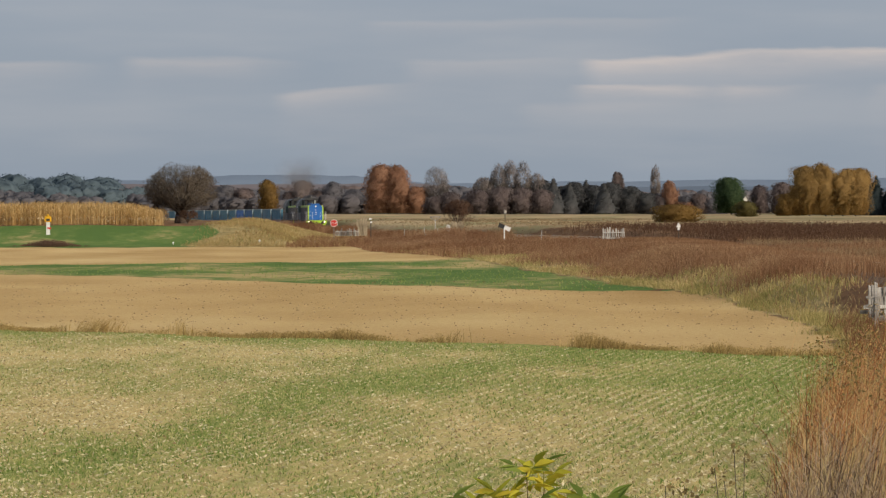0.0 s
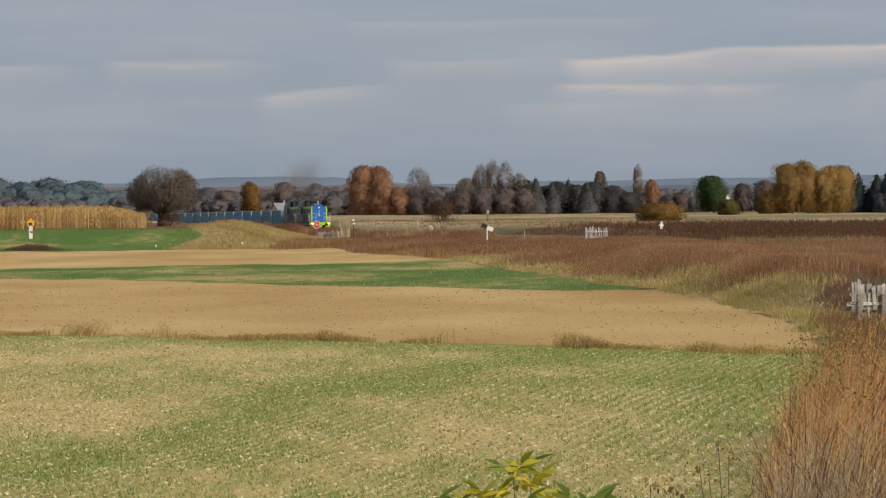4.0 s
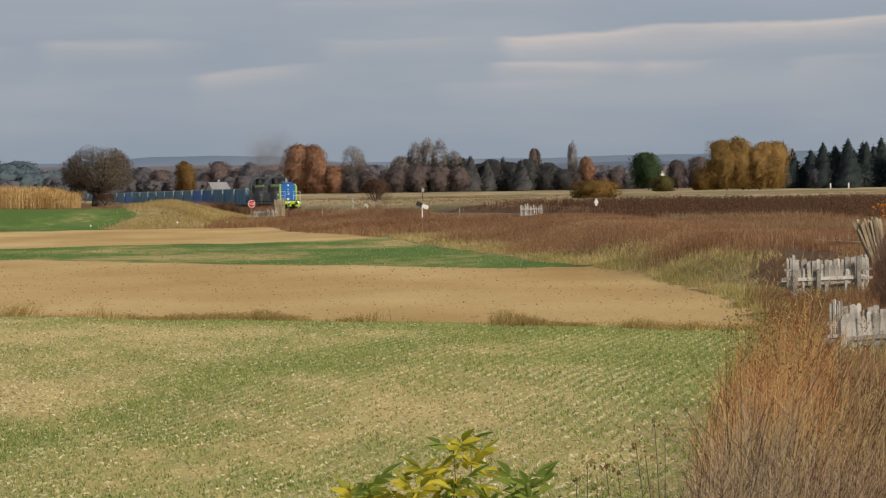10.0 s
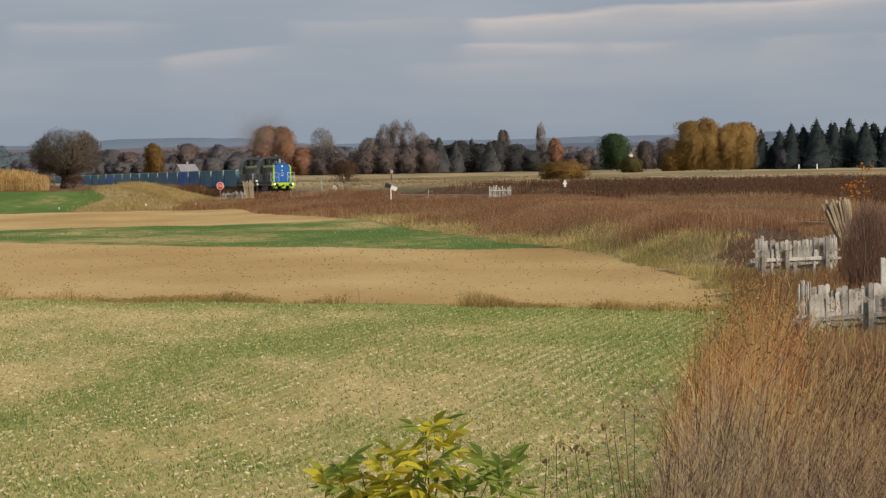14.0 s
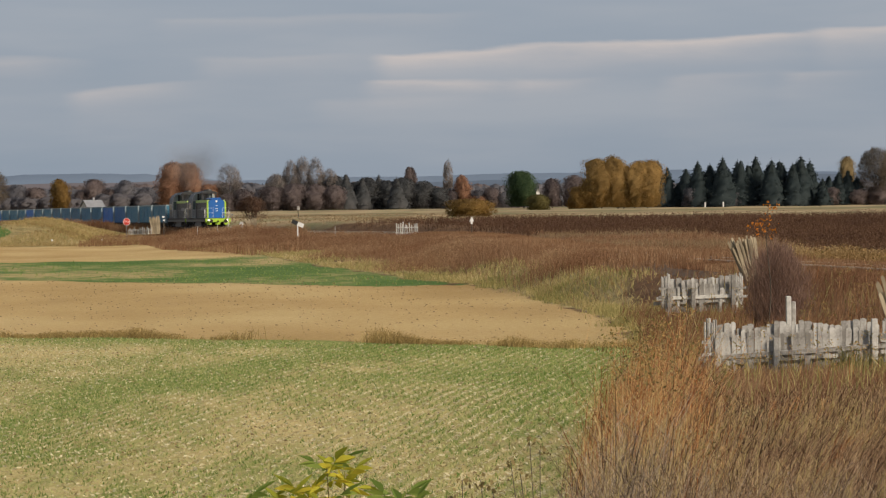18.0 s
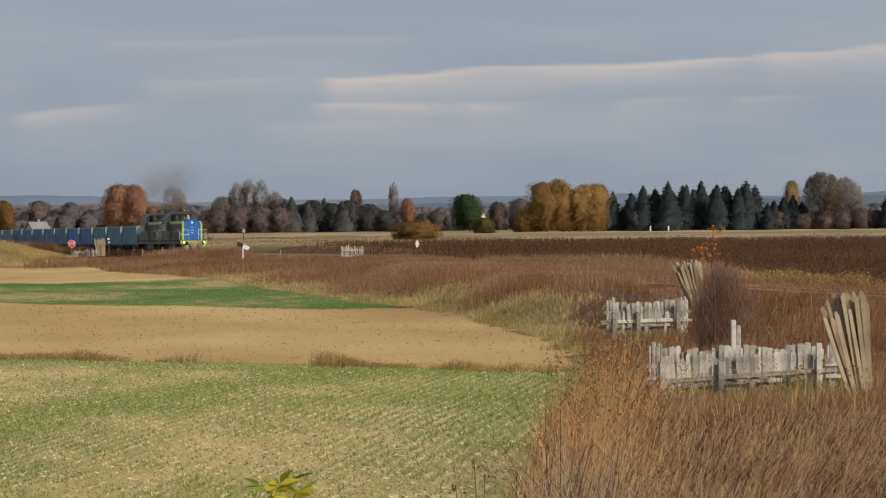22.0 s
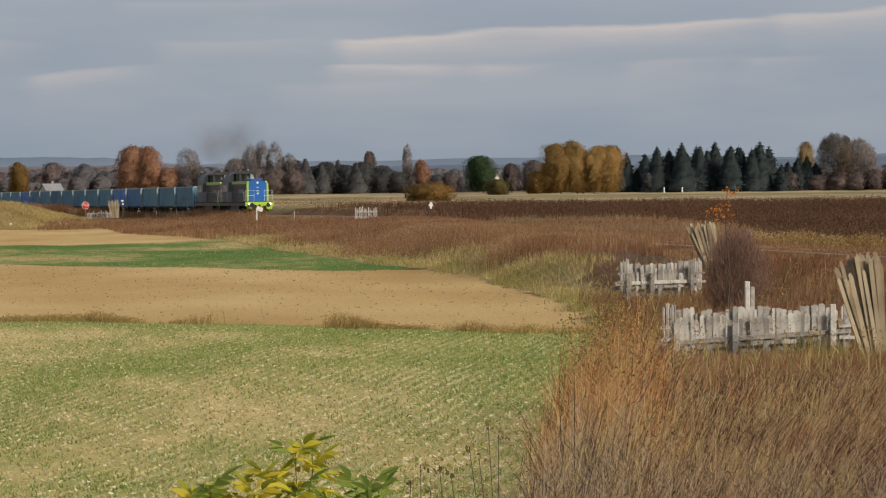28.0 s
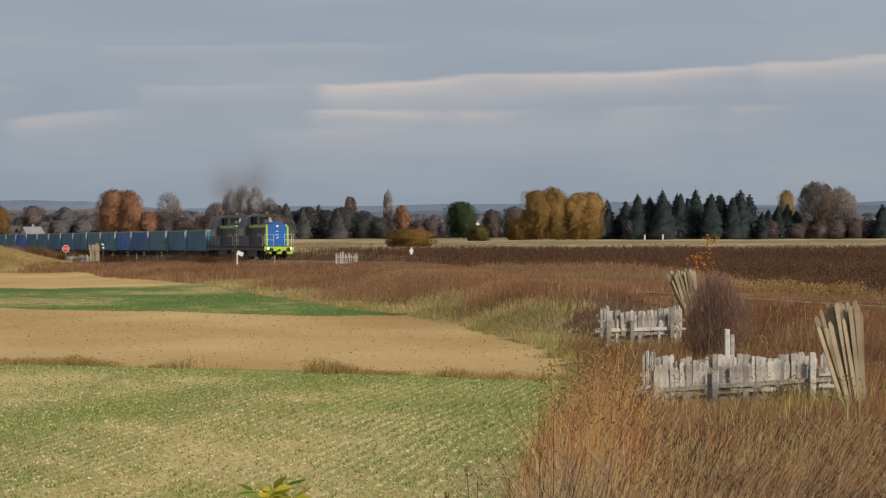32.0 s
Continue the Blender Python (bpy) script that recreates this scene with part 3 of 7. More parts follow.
def buffers(parent, x, way):
    for s in (-0.875, 0.875):
        bm = rod(bmesh.new(), (0, s, 1.05), (way * 0.42, s, 1.05), 0.09, sides=10)
        rod(bm, (way * 0.42, s, 1.05), (way * 0.47, s, 1.05), 0.23, 0.21, sides=14)
        part("buffer", bm, M_UNDER, parent, at=pose(x, 0, 0))


WAGON = 14.04


def wagon(paint, label):
    """A four-axle open coal wagon, its middle at the origin."""
    car = tagged(new("coal_wagon"), label, "wagon", "wagons of the train")
    a, b, w, z0, z1 = -6.35, 6.35, 1.44, 0.92, 3.02
    for s in (-1, 1):
        part("side_wall", boxes((a, b, s * w - 0.03, s * w + 0.03, z0, z1)), paint, car)
    for s in (-1, 1):
        part("end_wall", boxes((s * b - 0.03, s * b + 0.03, -w - 0.03, w + 0.03, z0, z1 - 0.002)), paint, car)
        for y in (-0.75, 0, 0.75):
            part("end_post", boxes((s * b - 0.13, s * b + 0.13, y - 0.06, y + 0.06, z0 + 0.002, z1 - 0.01)), paint, car)
    for s in (-1, 1):
        for i in range(9):
            x = a + 0.12 + i * (b - a - 0.24) / 8
            part("side_post", boxes((x - 0.06, x + 0.06, s * (w + 0.045) - 0.02, s * (w + 0.045) + 0.02, z0 - 0.05, z1 - 0.05)), paint, car)
        for x in (a, b):
            part("corner_post", boxes((x - 0.05, x + 0.13 if x > 0 else x + 0.05, s * (w + 0.1) - 0.08, s * (w + 0.1) + 0.07, z0 - 0.1, z1 + 0.012)), M_POST, car, "faded corner post")
    part("top_rim", boxes((a - 0.1, b + 0.1, -w - 0.1, -w + 0.06, z1, z1 + 0.15), (a - 0.1, b + 0.1, w - 0.06, w + 0.1, z1, z1 + 0.15),
                          (a - 0.1, a + 0.06, -w + 0.062, w - 0.062, z1, z1 + 0.148), (b - 0.06, b + 0.1, -w + 0.062, w - 0.062, z1, z1 + 0.148), bevel=0.015), M_RIM, car, "chalky pale top rim")
    rng = np.random.default_rng(5)
    gx, gy = np.meshgrid(np.linspace(a + 0.04, b - 0.04, 26), np.linspace(-w + 0.04, w - 0.04, 8))
    gz = 2.74 + 0.34 * (1 - (gy / w) ** 2) * np.clip((6.35 - np.abs(gx)) / 1.4, 0, 1) * (0.75 + 0.25 * np.sin(gx * 0.9)) + rng.normal(0, 0.035, gx.shape)
    i = np.arange(25)[None, :] + np.arange(7)[:, None] * 26
    part("coal_load", mesh("coal_load", np.stack([gx, gy, gz], -1).reshape(-1, 3), np.stack([i, i + 1, i + 27, i + 26], -1).reshape(-1, 4), M_COAL), M_COAL, car, "heaped black coal")
    part("underframe", boxes((a - 0.1, b + 0.1, -1.3, 1.3, 0.68, 0.9), (-3, 3, -0.5, 0.5, 0.4, 0.678)), M_UNDER, car, "dark grimy underframe")
    for x in (-4.5, 4.5):
        bogie(car, x, (-0.9, 0.9), 0.46)
    buffers(car, b + 0.1, 1)
    buffers(car, a - 0.1, -1)
    return car


def locomotive(edge, front_paint):
    """A six-axle diesel with a long hood and a cab behind it; x points ahead, its middle at the origin."""
    loco = tagged(new("diesel_locomotive"), "blue, lime and graphite diesel locomotive on the track", "locomotive", "locomotives of the train")
    front, back = 8.05, -8.05
    part("frame", boxes((back, front - 0.12, -1.5, 1.5, 0.95, 1.42), (-2.6, 2.6, -1.25, 1.25, 0.35, 0.948), bevel=0.03), M_GRAPHITE, loco, "graphite main frame and tank")
    for s in (-1, 1):
        part("sill_stripe", boxes((back, front - 0.15, s * 1.515 - 0.012, s * 1.515 + 0.012, 1.26, 1.4)), M_UNDER, loco)
    # front plate, with the gap for the coupling
    part("front_plate", boxes((front - 0.1, front, -1.52, 1.52, 0.92, 1.36), (front - 0.1, front - 0.002, -1.36, -0.78, 0.62, 0.918), (front - 0.1, front - 0.002, 0.78, 1.36, 0.62, 0.918), (front - 0.11, front - 0.02, -0.3, 0.3, 0.62, 0.918), bevel=0.02), M_LIME, loco, "bright lime buffer plate")
    part("rear_plate", boxes((back - 0.1, back - 0.002, -1.5, 1.5, 0.6, 1.44)), M_GRAPHITE, loco, "graphite rear plate")
    for s in (-1, 1):
        bm = rod(bmesh.new(), (front + 0.002, s * 1.14, 1.16), (front + 0.1, s * 1.14, 1.16), 0.16, 0.14, 14)
        rim = part("headlamp", bm, M_GREY, loco)
        part("lens", rod(bmesh.new(), (front + 0.1, s * 1.14, 1.16), (front + 0.12, s * 1.14, 1.16), 0.115, 0.1, 14), M_LAMP, rim, "lit warm white lens")
    part("coupling", boxes((front, front + 0.35, -0.07, 0.07, 0.92, 1.1)), M_UNDER, loco)
    buffers(loco, front, 1)
    buffers(loco, back - 0.1, -1)
    # hood
    h0, h1, hw, hz = -2.9, front - 1.05, 1.03, 3.58

    def shell(x0, x1, half, z0, z1, crown, cut):
        bm = bmesh.new()
        prof = [(-half, z0), (-half, z1 - cut), (-half + cut * 0.7, z1), (0, z1 + crown), (half - cut * 0.7, z1), (half, z1 - cut), (half, z0)]
        ends = [[bm.verts.new((x, y, z)) for y, z in prof] for x in (x0, x1)]
        for i in range(len(prof) - 1):
            bm.faces.new((ends[0][i], ends[0][i + 1], ends[1][i + 1], ends[1][i]))
        bm.faces.new(ends[0])
        bm.faces.new(reversed(ends[1]))
        bmesh.ops.recalc_face_normals(bm, faces=bm.faces[:])
        return bm

    part("long_hood", shell(h0, h1 - 0.31, hw, 1.425, hz, 0.1, 0.28), M_GRAPHITE, loco, "graphite hood sides with panel doors")
    nose = part("nose", shell(h1 - 0.3, h1, hw - 0.02, 1.425, hz - 0.01, 0.1, 0.3), front_paint, loco, "painted nose end")
    part("nose_lamp", rod(bmesh.new(), (h1, 0, 3.42), (h1 + 0.06, 0, 3.42), 0.12, sides=14), M_WHITE, nose, "white top lamp")
    for z, w in ((2.9, 0.22), (2.55, 0.30)):
        part("lettering_bar", boxes((h1, h1 + 0.006, -w / 2, w / 2, z - 0.035, z + 0.035)), M_WHITE, nose, "short white marking")
    bm = bmesh.new()
    for y0, y1, z0 in ((-0.14, 0.08, 2.2), (-0.04, 0.14, 2.28)):
        v = [bm.verts.new(p) for p in ((h1 + 0.006, y0, z0), (h1 + 0.006, y1, z0), (h1 + 0.006, y1 + 0.05, z0 + 0.06), (h1 + 0.006, y0 + 0.05, z0 + 0.06))]
        bm.faces.new(v)
    part("emblem", bm, M_WHITE, nose, "plain white emblem shape")
    for s in (-1, 1):
        part("nose_edge", boxes((h1 - 0.32, h1 + 0.012, s * (hw + 0.03) - 0.095, s * (hw + 0.03) + 0.095, 1.43, hz - 0.2), bevel=0.01), edge, loco, "nose edge stripe")
        part("hood_edge", boxes((h0, h1 - 0.33, s * (hw - 0.06) - 0.1, s * (hw - 0.06) + 0.1, hz - 0.30, hz + 0.0), bevel=0.02), M_LIME_PALE, loco, "pale lime hood edge stripe")
        for i in range(7):
            x = h0 + 0.75 + i * 1.28
            part("hood_door", boxes((x - 0.55, x + 0.55, s * (hw + 0.012) - 0.012, s * (hw + 0.012) + 0.012, 1.6, 3.2), bevel=0.008), M_GRAPHITE, loco)
        part("lettering_bar", boxes((1.6, 4.4, s * (hw + 0.03) - 0.004, s * (hw + 0.03) + 0.004, 2.35, 2.72)), M_GREY, loco, "faded pale marking")
    # cab
    c0, c1, cw = -6.4, -2.92, 1.5
    arch = [(-cw, 1.425), (-cw, 3.3), (-cw + 0.10, 3.85), (-cw + 0.34, 4.28), (-cw + 0.8, 4.58), (0, 4.70), (cw - 0.8, 4.58), (cw - 0.34, 4.28), (cw - 0.10, 3.85), (cw, 3.3), (cw, 1.425)]

    def vault(x0, x1, prof):
        bm = bmesh.new()
        ends = [[bm.verts.new((x, y, z)) for y, z in prof] for x in (x0, x1)]
        for i in range(len(prof) - 1):
            bm.faces.new((ends[0][i], ends[0][i + 1], ends[1][i + 1], ends[1][i]))
        bm.faces.new(ends[0])
        bm.faces.new(reversed(ends[1]))
        bmesh.ops.recalc_face_normals(bm, faces=bm.faces[:])
        return bm

    part("cab", vault(c0, c1 - 0.261, arch), M_GRAPHITE, loco, "graphite driver's cab")
    part("cab_hoop", vault(c1 - 0.26, c1, [(y * 1.03, z + 0.05 if z > 3 else z) for y, z in arch]), M_HOOP, loco, "light grey arched cab front edge")
    for s in (-1, 1):
        part("cab_front_window", boxes((c1 + 0.002, c1 + 0.02, s * 0.62 - 0.54, s * 0.62 + 0.54, 3.66, 4.30), bevel=0.006), M_GLASS_PALE, loco, "cab window with pale sky reflection painted in")
        part("cab_front_window", boxes((c1 + 0.002, c1 + 0.02, s * 1.26 - 0.17, s * 1.26 + 0.17, 2.5, 3.5), bevel=0.006), M_GLASS_DARK, loco, "dark narrow cab window")
        part("cab_side_window", boxes((c0 + 0.5, c1 - 0.6, s * 1.506 - 0.01, s * 1.506 + 0.01, 2.5, 3.25), bevel=0.004), M_GLASS_DARK, loco, "dark cab side window")
    part("short_hood", shell(back + 0.5, c0 - 0.002, hw, 1.425, 3.1, 0.1, 0.25), M_GRAPHITE, loco, "graphite short hood")
    # roof gear
    part("exhaust_stack", rod(bmesh.new(), (-1.6, 0, hz + 0.02), (-1.6, 0, 4.378), 0.36, 0.34, 16), M_GREY, loco, "sooty grey exhaust stack")
    part("roof_housing", vault(-2.75, 1.2, [(-1.05, 4.38), (-0.98, 4.50), (-0.72, 4.64), (-0.35, 4.72), (0, 4.74), (0.35, 4.72), (0.72, 4.64), (0.98, 4.50), (1.05, 4.38)]), M_BLACK, loco, "black domed roof housing")
    for x in (-2.5, 1.0):
        for s in (-1, 1):
            part("housing_leg", boxes((x - 0.1, x + 0.1, s * 0.8 - 0.1, s * 0.8 + 0.1, hz - 0.02, 4.378)), M_BLACK, loco)
    for x in (-0.6, 0.6):
        part("roof_fan", rod(bmesh.new(), (x, 0, 4.70), (x, 0, 4.90), 0.42, 0.36, 16), M_BLACK, loco, "black roof fan")
    part("radiator_roof", boxes((3.2, 6.2, -0.7, 0.7, hz + 0.05, hz + 0.26), bevel=0.05), front_paint, loco, "radiator roof")
    # railings
    def rail_run(points):
        bm = bmesh.new()
        for p, q in zip(points, points[1:]):
            rod(bm, p, q, 0.017, sides=6)
        return bm

    for s in (-1, 1):
        part("handrail", rail_run([(front - 0.1, s * 1.45, 1.46), (front - 0.1, s * 1.45, 2.6), (front - 0.1, s * 0.55, 2.6), (front - 0.1, s * 0.55, 1.46)]), M_WHITE, loco, "white front handrail")
        part("handrail", rail_run([(front - 0.1, s * 1.45, 2.05), (front - 0.1, s * 0.55, 2.05)]), M_WHITE, loco, "white front handrail")
        part("handrail", rail_run([(front - 1.1, s * 1.46, 2.45), (c1 + 0.15, s * 1.46, 2.45)]), M_GREY, loco, "grey walkway handrail")
        for i in range(7):
            x = front - 1.1 - i * 1.45
            part("rail_post", rail_run([(x, s * 1.46, 1.42), (x, s * 1.46, 2.45)]), M_WHITE if i in (0, 6) else M_GREY, loco, "slim handrail post")
        part("grab_rail", rail_run([(back + 0.1, s * 1.49, 0.9), (back + 0.1, s * 1.49, 2.7)]), M_WHITE, loco, "white grab rail")
        part("step", boxes((front - 0.7, front - 0.2, s * 1.4 - 0.1, s * 1.4 + 0.1, 0.45, 0.5)), M_UNDER, loco)
    wheels = []
    for x in (-4.9, 4.9):
        wheels += bogie(loco, x, (-1.85, 0, 1.85), 0.52)
    return loco


LOCO = 17.2
lead = locomotive(M_LIME, M_LOCO_BLUE)
second = tagged(locomotive(M_GRAPHITE, M_GRAPHITE), "second graphite and lime diesel locomotive coupled behind")
TRAIN = [(lead, LOCO / 2), (second, LOCO * 1.5)]
kinds = {"t": wagon(M_TEAL, "teal open coal wagon with a heaped load"), "b": wagon(M_BLUE, "bright blue open coal wagon with a heaped load"),
         "n": wagon(M_NAVY, "dull blue open coal wagon with a heaped load")}
used = set()
for i, k in enumerate("tttnbtttttttbtttbtttntbt"):
    car = kinds[k] if k not in used else copy_thing(kinds[k], pose(0, 0, 0))
    used.add(k)
    TRAIN.append((car, 2 * LOCO + (i + 0.5) * WAGON))


def passed(t):
    """How far the nose is behind its last place, t seconds from the start."""
    u = 32 - t
    return 5.472 * u + 0.0126 * u * u


# ---- plants ----
M_HERB = leafy("brown_herbs", [(0.135, 0.062, 0.030), (0.275, 0.145, 0.074), (0.46, 0.315, 0.175)], 0.30, 0.16)
M_DARKHERB = leafy("dark_herbs", [(0.060, 0.033, 0.020), (0.115, 0.060, 0.034), (0.16, 0.090, 0.050)], 0.25, 0.15)
M_STRAW = leafy("straw_grass", [(0.26, 0.20, 0.075), (0.48, 0.36, 0.155), (0.66, 0.52, 0.26)], 0.4, 0.3)
M_BANKGRASS = leafy("bank_straw", [(0.22, 0.145, 0.055), (0.42, 0.30, 0.125), (0.58, 0.44, 0.22)], 0.35, 0.2)
M_DULLSTRAW = leafy("dull_straw", [(0.19, 0.125, 0.065), (0.30, 0.205, 0.110), (0.42, 0.31, 0.175)], 0.25, 0.15)
M_OCHREPLUME = leafy("ochre_plumes", [(0.20, 0.12, 0.045), (0.34, 0.215, 0.085), (0.48, 0.35, 0.18)], 0.5, 0.4)
M_OLIVEGRASS = leafy("olive_grass", [(0.20, 0.19, 0.058), (0.36, 0.305, 0.112), (0.54, 0.43, 0.19)], 0.4, 0.3)
M_CORN = leafy("dry_maize", [(0.36, 0.22, 0.075), (0.55, 0.365, 0.145), (0.70, 0.51, 0.25)], 0.55, 0.8)
M_COB = leafy("maize_cobs", [(0.50, 0.38, 0.20), (0.68, 0.56, 0.36)], 0.6, 1.0)
M_REDSTEM = leafy("red_stems", [(0.23, 0.078, 0.030), (0.50, 0.200, 0.068), (0.68, 0.41, 0.18)], 1.4, 1.2)
M_GREYSTEM = leafy("grey_stems", [(0.052, 0.036, 0.027), (0.150, 0.108, 0.080), (0.54, 0.42, 0.31)], 1.4, 1.2)
M_MAUVESTEM = leafy("mauve_brown_stems", [(0.070, 0.036, 0.020), (0.185, 0.102, 0.055), (0.50, 0.335, 0.19)], 1.4, 0.7)
# mauve-brown stems painted darker as shade on the near bank; also dark stalks
M_NEARSTEM = leafy("dark_and_shaded_stems", [(0.036, 0.020, 0.012), (0.105, 0.060, 0.035), (0.42, 0.285, 0.17)], 1.4, 1.0)
M_SEED = leafy("seed_heads", [(0.16, 0.12, 0.048), (0.33, 0.245, 0.10)], 0.9, 1.5)
M_SPROUT = leafy("young_crop", [(0.15, 0.225, 0.048), (0.28, 0.32, 0.090), (0.56, 0.51, 0.23)], 0.9, 0.8)
M_STRIP = leafy("strip_crop", [(0.16, 0.25, 0.060), (0.25, 0.33, 0.090), (0.44, 0.40, 0.16)], 0.35, 0.15)
M_TUFT = leafy("dry_tufts", [(0.25, 0.17, 0.064), (0.41, 0.285, 0.108), (0.57, 0.41, 0.17)], 0.5, 0.5)
M_WEEDLEAF = leafy("olive_weed_leaves", [(0.20, 0.165, 0.055), (0.32, 0.25, 0.085), (0.46, 0.28, 0.10)], 1.0, 1.5)
M_BUSHTWIG = leafy("bush_twigs", [(0.140, 0.082, 0.062), (0.24, 0.148, 0.110), (0.35, 0.225, 0.168)], 0.5, 1.0)
M_RESIDUE = leafy("straw_residue", [(0.42, 0.34, 0.16), (0.62, 0.52, 0.30), (0.78, 0.70, 0.47)], 0.9, 2.0)
M_CLOD = material("soil_clods", [(0.10, 0.065, 0.030), (0.27, 0.185, 0.090)], 6, 0.95, island=0.6)
M_YELLOWLEAF = leafy("yellow_green_leaves", [(0.34, 0.35, 0.04), (0.56, 0.50, 0.05), (0.70, 0.53, 0.065)], 1.0, 6.0)
M_GREENLEAF = leafy("fresh_green_leaves", [(0.17, 0.24, 0.045), (0.34, 0.40, 0.08)], 0.9, 6.0)
M_ORANGELEAF = leafy("orange_leaves", [(0.42, 0.10, 0.015), (0.62, 0.24, 0.02)], 1.0, 3.0)
M_OLDWOOD = material("weathered_wood", [(0.19, 0.175, 0.155), (0.36, 0.34, 0.31), (0.52, 0.50, 0.46)], 9, 0.85, bump=0.3, each=0.55, fine=0.6)
M_WHITEWOOD = material("bleached_wood", [(0.36, 0.34, 0.31), (0.56, 0.54, 0.50)], 9, 0.85, each=0.5)
M_SLATWOOD = material("raw_slat_wood", [(0.22, 0.175, 0.115), (0.40, 0.33, 0.225)], 6, 0.8, each=0.45)


def blades(rng, roots, h, lean, width, bend=0.35, wind=(0.0, 0.0)):
    """Tapered, bent blades: two quads and a tip each. Returns verts, faces."""
    n = len(roots)
    h = np.broadcast_to(h, n)
    width = np.broadcast_to(width, n)
    a = rng.uniform(0, 2 * np.pi, n)
    amount = np.abs(rng.normal(0, 1, n)) * lean
    dx, dy = np.cos(a) * amount + wind[0] * h, np.sin(a) * amount + wind[1] * h
    f = rng.uniform(-0.6, 0.6, n)
    sx, sy = np.cos(f) * width / 2, np.sin(f) * width / 2
    x, y, z = roots.T
    v = np.empty((n, 5, 3))
    m = 0.55
    for k, (t, s) in enumerate(((0, -1), (0, 1), (m, -0.75), (m, 0.75), (1, 0))):
        c = t ** (1 + bend * 2)
        v[:, k, 0], v[:, k, 1], v[:, k, 2] = x + dx * c + sx * s, y + dy * c + sy * s, z + h * t * (1 - 0.12 * bend * t)
    base = np.arange(n)[:, None] * 5
    quads = base + np.array([[0, 1, 3, 2]])
    tips = base + np.array([[2, 3, 4]])
    return v.reshape(-1, 3), quads.tolist() + tips.tolist()


def stalks(rng, roots, h, lean, width, wind=0.2, twigs=4, reach=0.22):
    """Stems with short side twigs, each stem leaning its own way."""
    n = len(roots)
    a = rng.uniform(0, 2 * np.pi, n)
    amount = np.abs(rng.normal(0, 1, n)) * lean * h
    off = np.stack([np.cos(a) * amount + wind * h * rng.uniform(0.4, 1.4, n), np.sin(a) * amount, h], 1)
    side = rng.uniform(-0.6, 0.6, n)
    s = np.stack([np.cos(side), np.sin(side), 0 * side], 1) * (width / 2)[:, None]

    def at(t):
        c = t ** 1.7
        return roots + np.stack([off[:, 0] * c, off[:, 1] * c, off[:, 2] * t], 1)

    mid, tip = at(0.55), at(1.0)
    main = np.stack([roots - s, roots + s, mid - s * 0.75, mid + s * 0.75, tip], 1).reshape(-1, 3)
    base = np.arange(n)[:, None] * 5
    shapes = [(main, (base + np.array([[0, 1, 3, 2]])).tolist() + (base + np.array([[2, 3, 4]])).tolist())]
    for k in range(twigs):
        p = at(rng.uniform(0.35, 0.95, n))
        b = rng.uniform(0, 2 * np.pi, n)
        r = reach * h * rng.uniform(0.3, 1.0, n)
        q = p + np.stack([np.cos(b) * r, np.sin(b) * r, r * rng.uniform(0.2, 1.3, n)], 1)
        tri = np.stack([p - s * 0.6, p + s * 0.6, q], 1).reshape(-1, 3)
        shapes.append((tri, np.arange(n * 3).reshape(-1, 3).tolist()))
    return join(*shapes)


def flecks(rng, at, size, flat=0.0, wide=0.32):
    """Loose small leaves: one four-cornered blade at each place."""
    n = len(at)
    size = np.broadcast_to(size, n)
    d = rng.normal(0, 1, (n, 3))
    d[:, 2] *= 1 - flat
    d /= np.linalg.norm(d, axis=1)[:, None]
    e = np.cross(d, rng.normal(0, 1, (n, 3)))
    e /= np.linalg.norm(e, axis=1)[:, None] + 1e-9
    d, e = d * size[:, None] / 2, e * size[:, None] * wide
    v = np.stack([at - d, at + e, at + d, at - e], 1)
    return v.reshape(-1, 3), (np.arange(n)[:, None] * 4 + np.arange(4)[None, :]).tolist()


def join(*shapes):
    verts, faces, n = [], [], 0
    for v, f in shapes:
        verts.append(v)
        faces += [[i + n for i in face] for face in f]
        n += len(v)
    return np.concatenate(verts), faces


def stuff(name, shape, mat, label, category):
    return tagged(new(name, mesh(name, *shape, mat)), label, category, kind="stuff")


def scatter(rng, n, x0, x1, y0, y1, keep):
    """n places between bounds that may follow y, where keep(x, y) beats chance."""
    y = rng.uniform(y0, y1, n)
    a = x0(y) if callable(x0) else np.full(n, float(x0))
    b = x1(y) if callable(x1) else np.full(n, float(x1))
    x = a + rng.uniform(0, 1, n) * (b - a)
    ok = keep(x, y) > rng.uniform(0, 1, n)
    return np.stack([x[ok], y[ok], land(x[ok], y[ok]) - 0.03], 1)


def lumps(x, y, s):
    """Slow uneven pattern between 0 and 1."""
    return 0.5 + 0.25 * (np.sin(x * s + 1.7 * np.sin(y * s * 0.31)) + np.sin(y * s * 0.43 + 2.1 * np.sin(x * s * 0.77 + 1)))


def brush(rng, p, h, lean, width, fluffs=2, size=0.07, wind=(0.05, 0.0)):
    """Stems with loose withered leaves round their upper parts."""
    at = np.repeat(p, fluffs, 0)
    hh = np.repeat(h, fluffs)
    at = at + np.stack([rng.normal(0, 0.09, len(at)), rng.normal(0, 0.09, len(at)), hh * rng.uniform(0.35, 0.98, len(at))], 1)
    return join(blades(rng, p, h, lean, width, wind=wind), flecks(rng, at, rng.uniform(0.6, 1.4, len(at)) * np.repeat(np.broadcast_to(size, len(p)), fluffs)))


def dark_from(x, y):
    """How far off the dark stand begins: nearer towards the open side."""
    return np.interp(x / y, [0.09, 0.115, 0.145, 0.18], [290, 285, 215, 170])


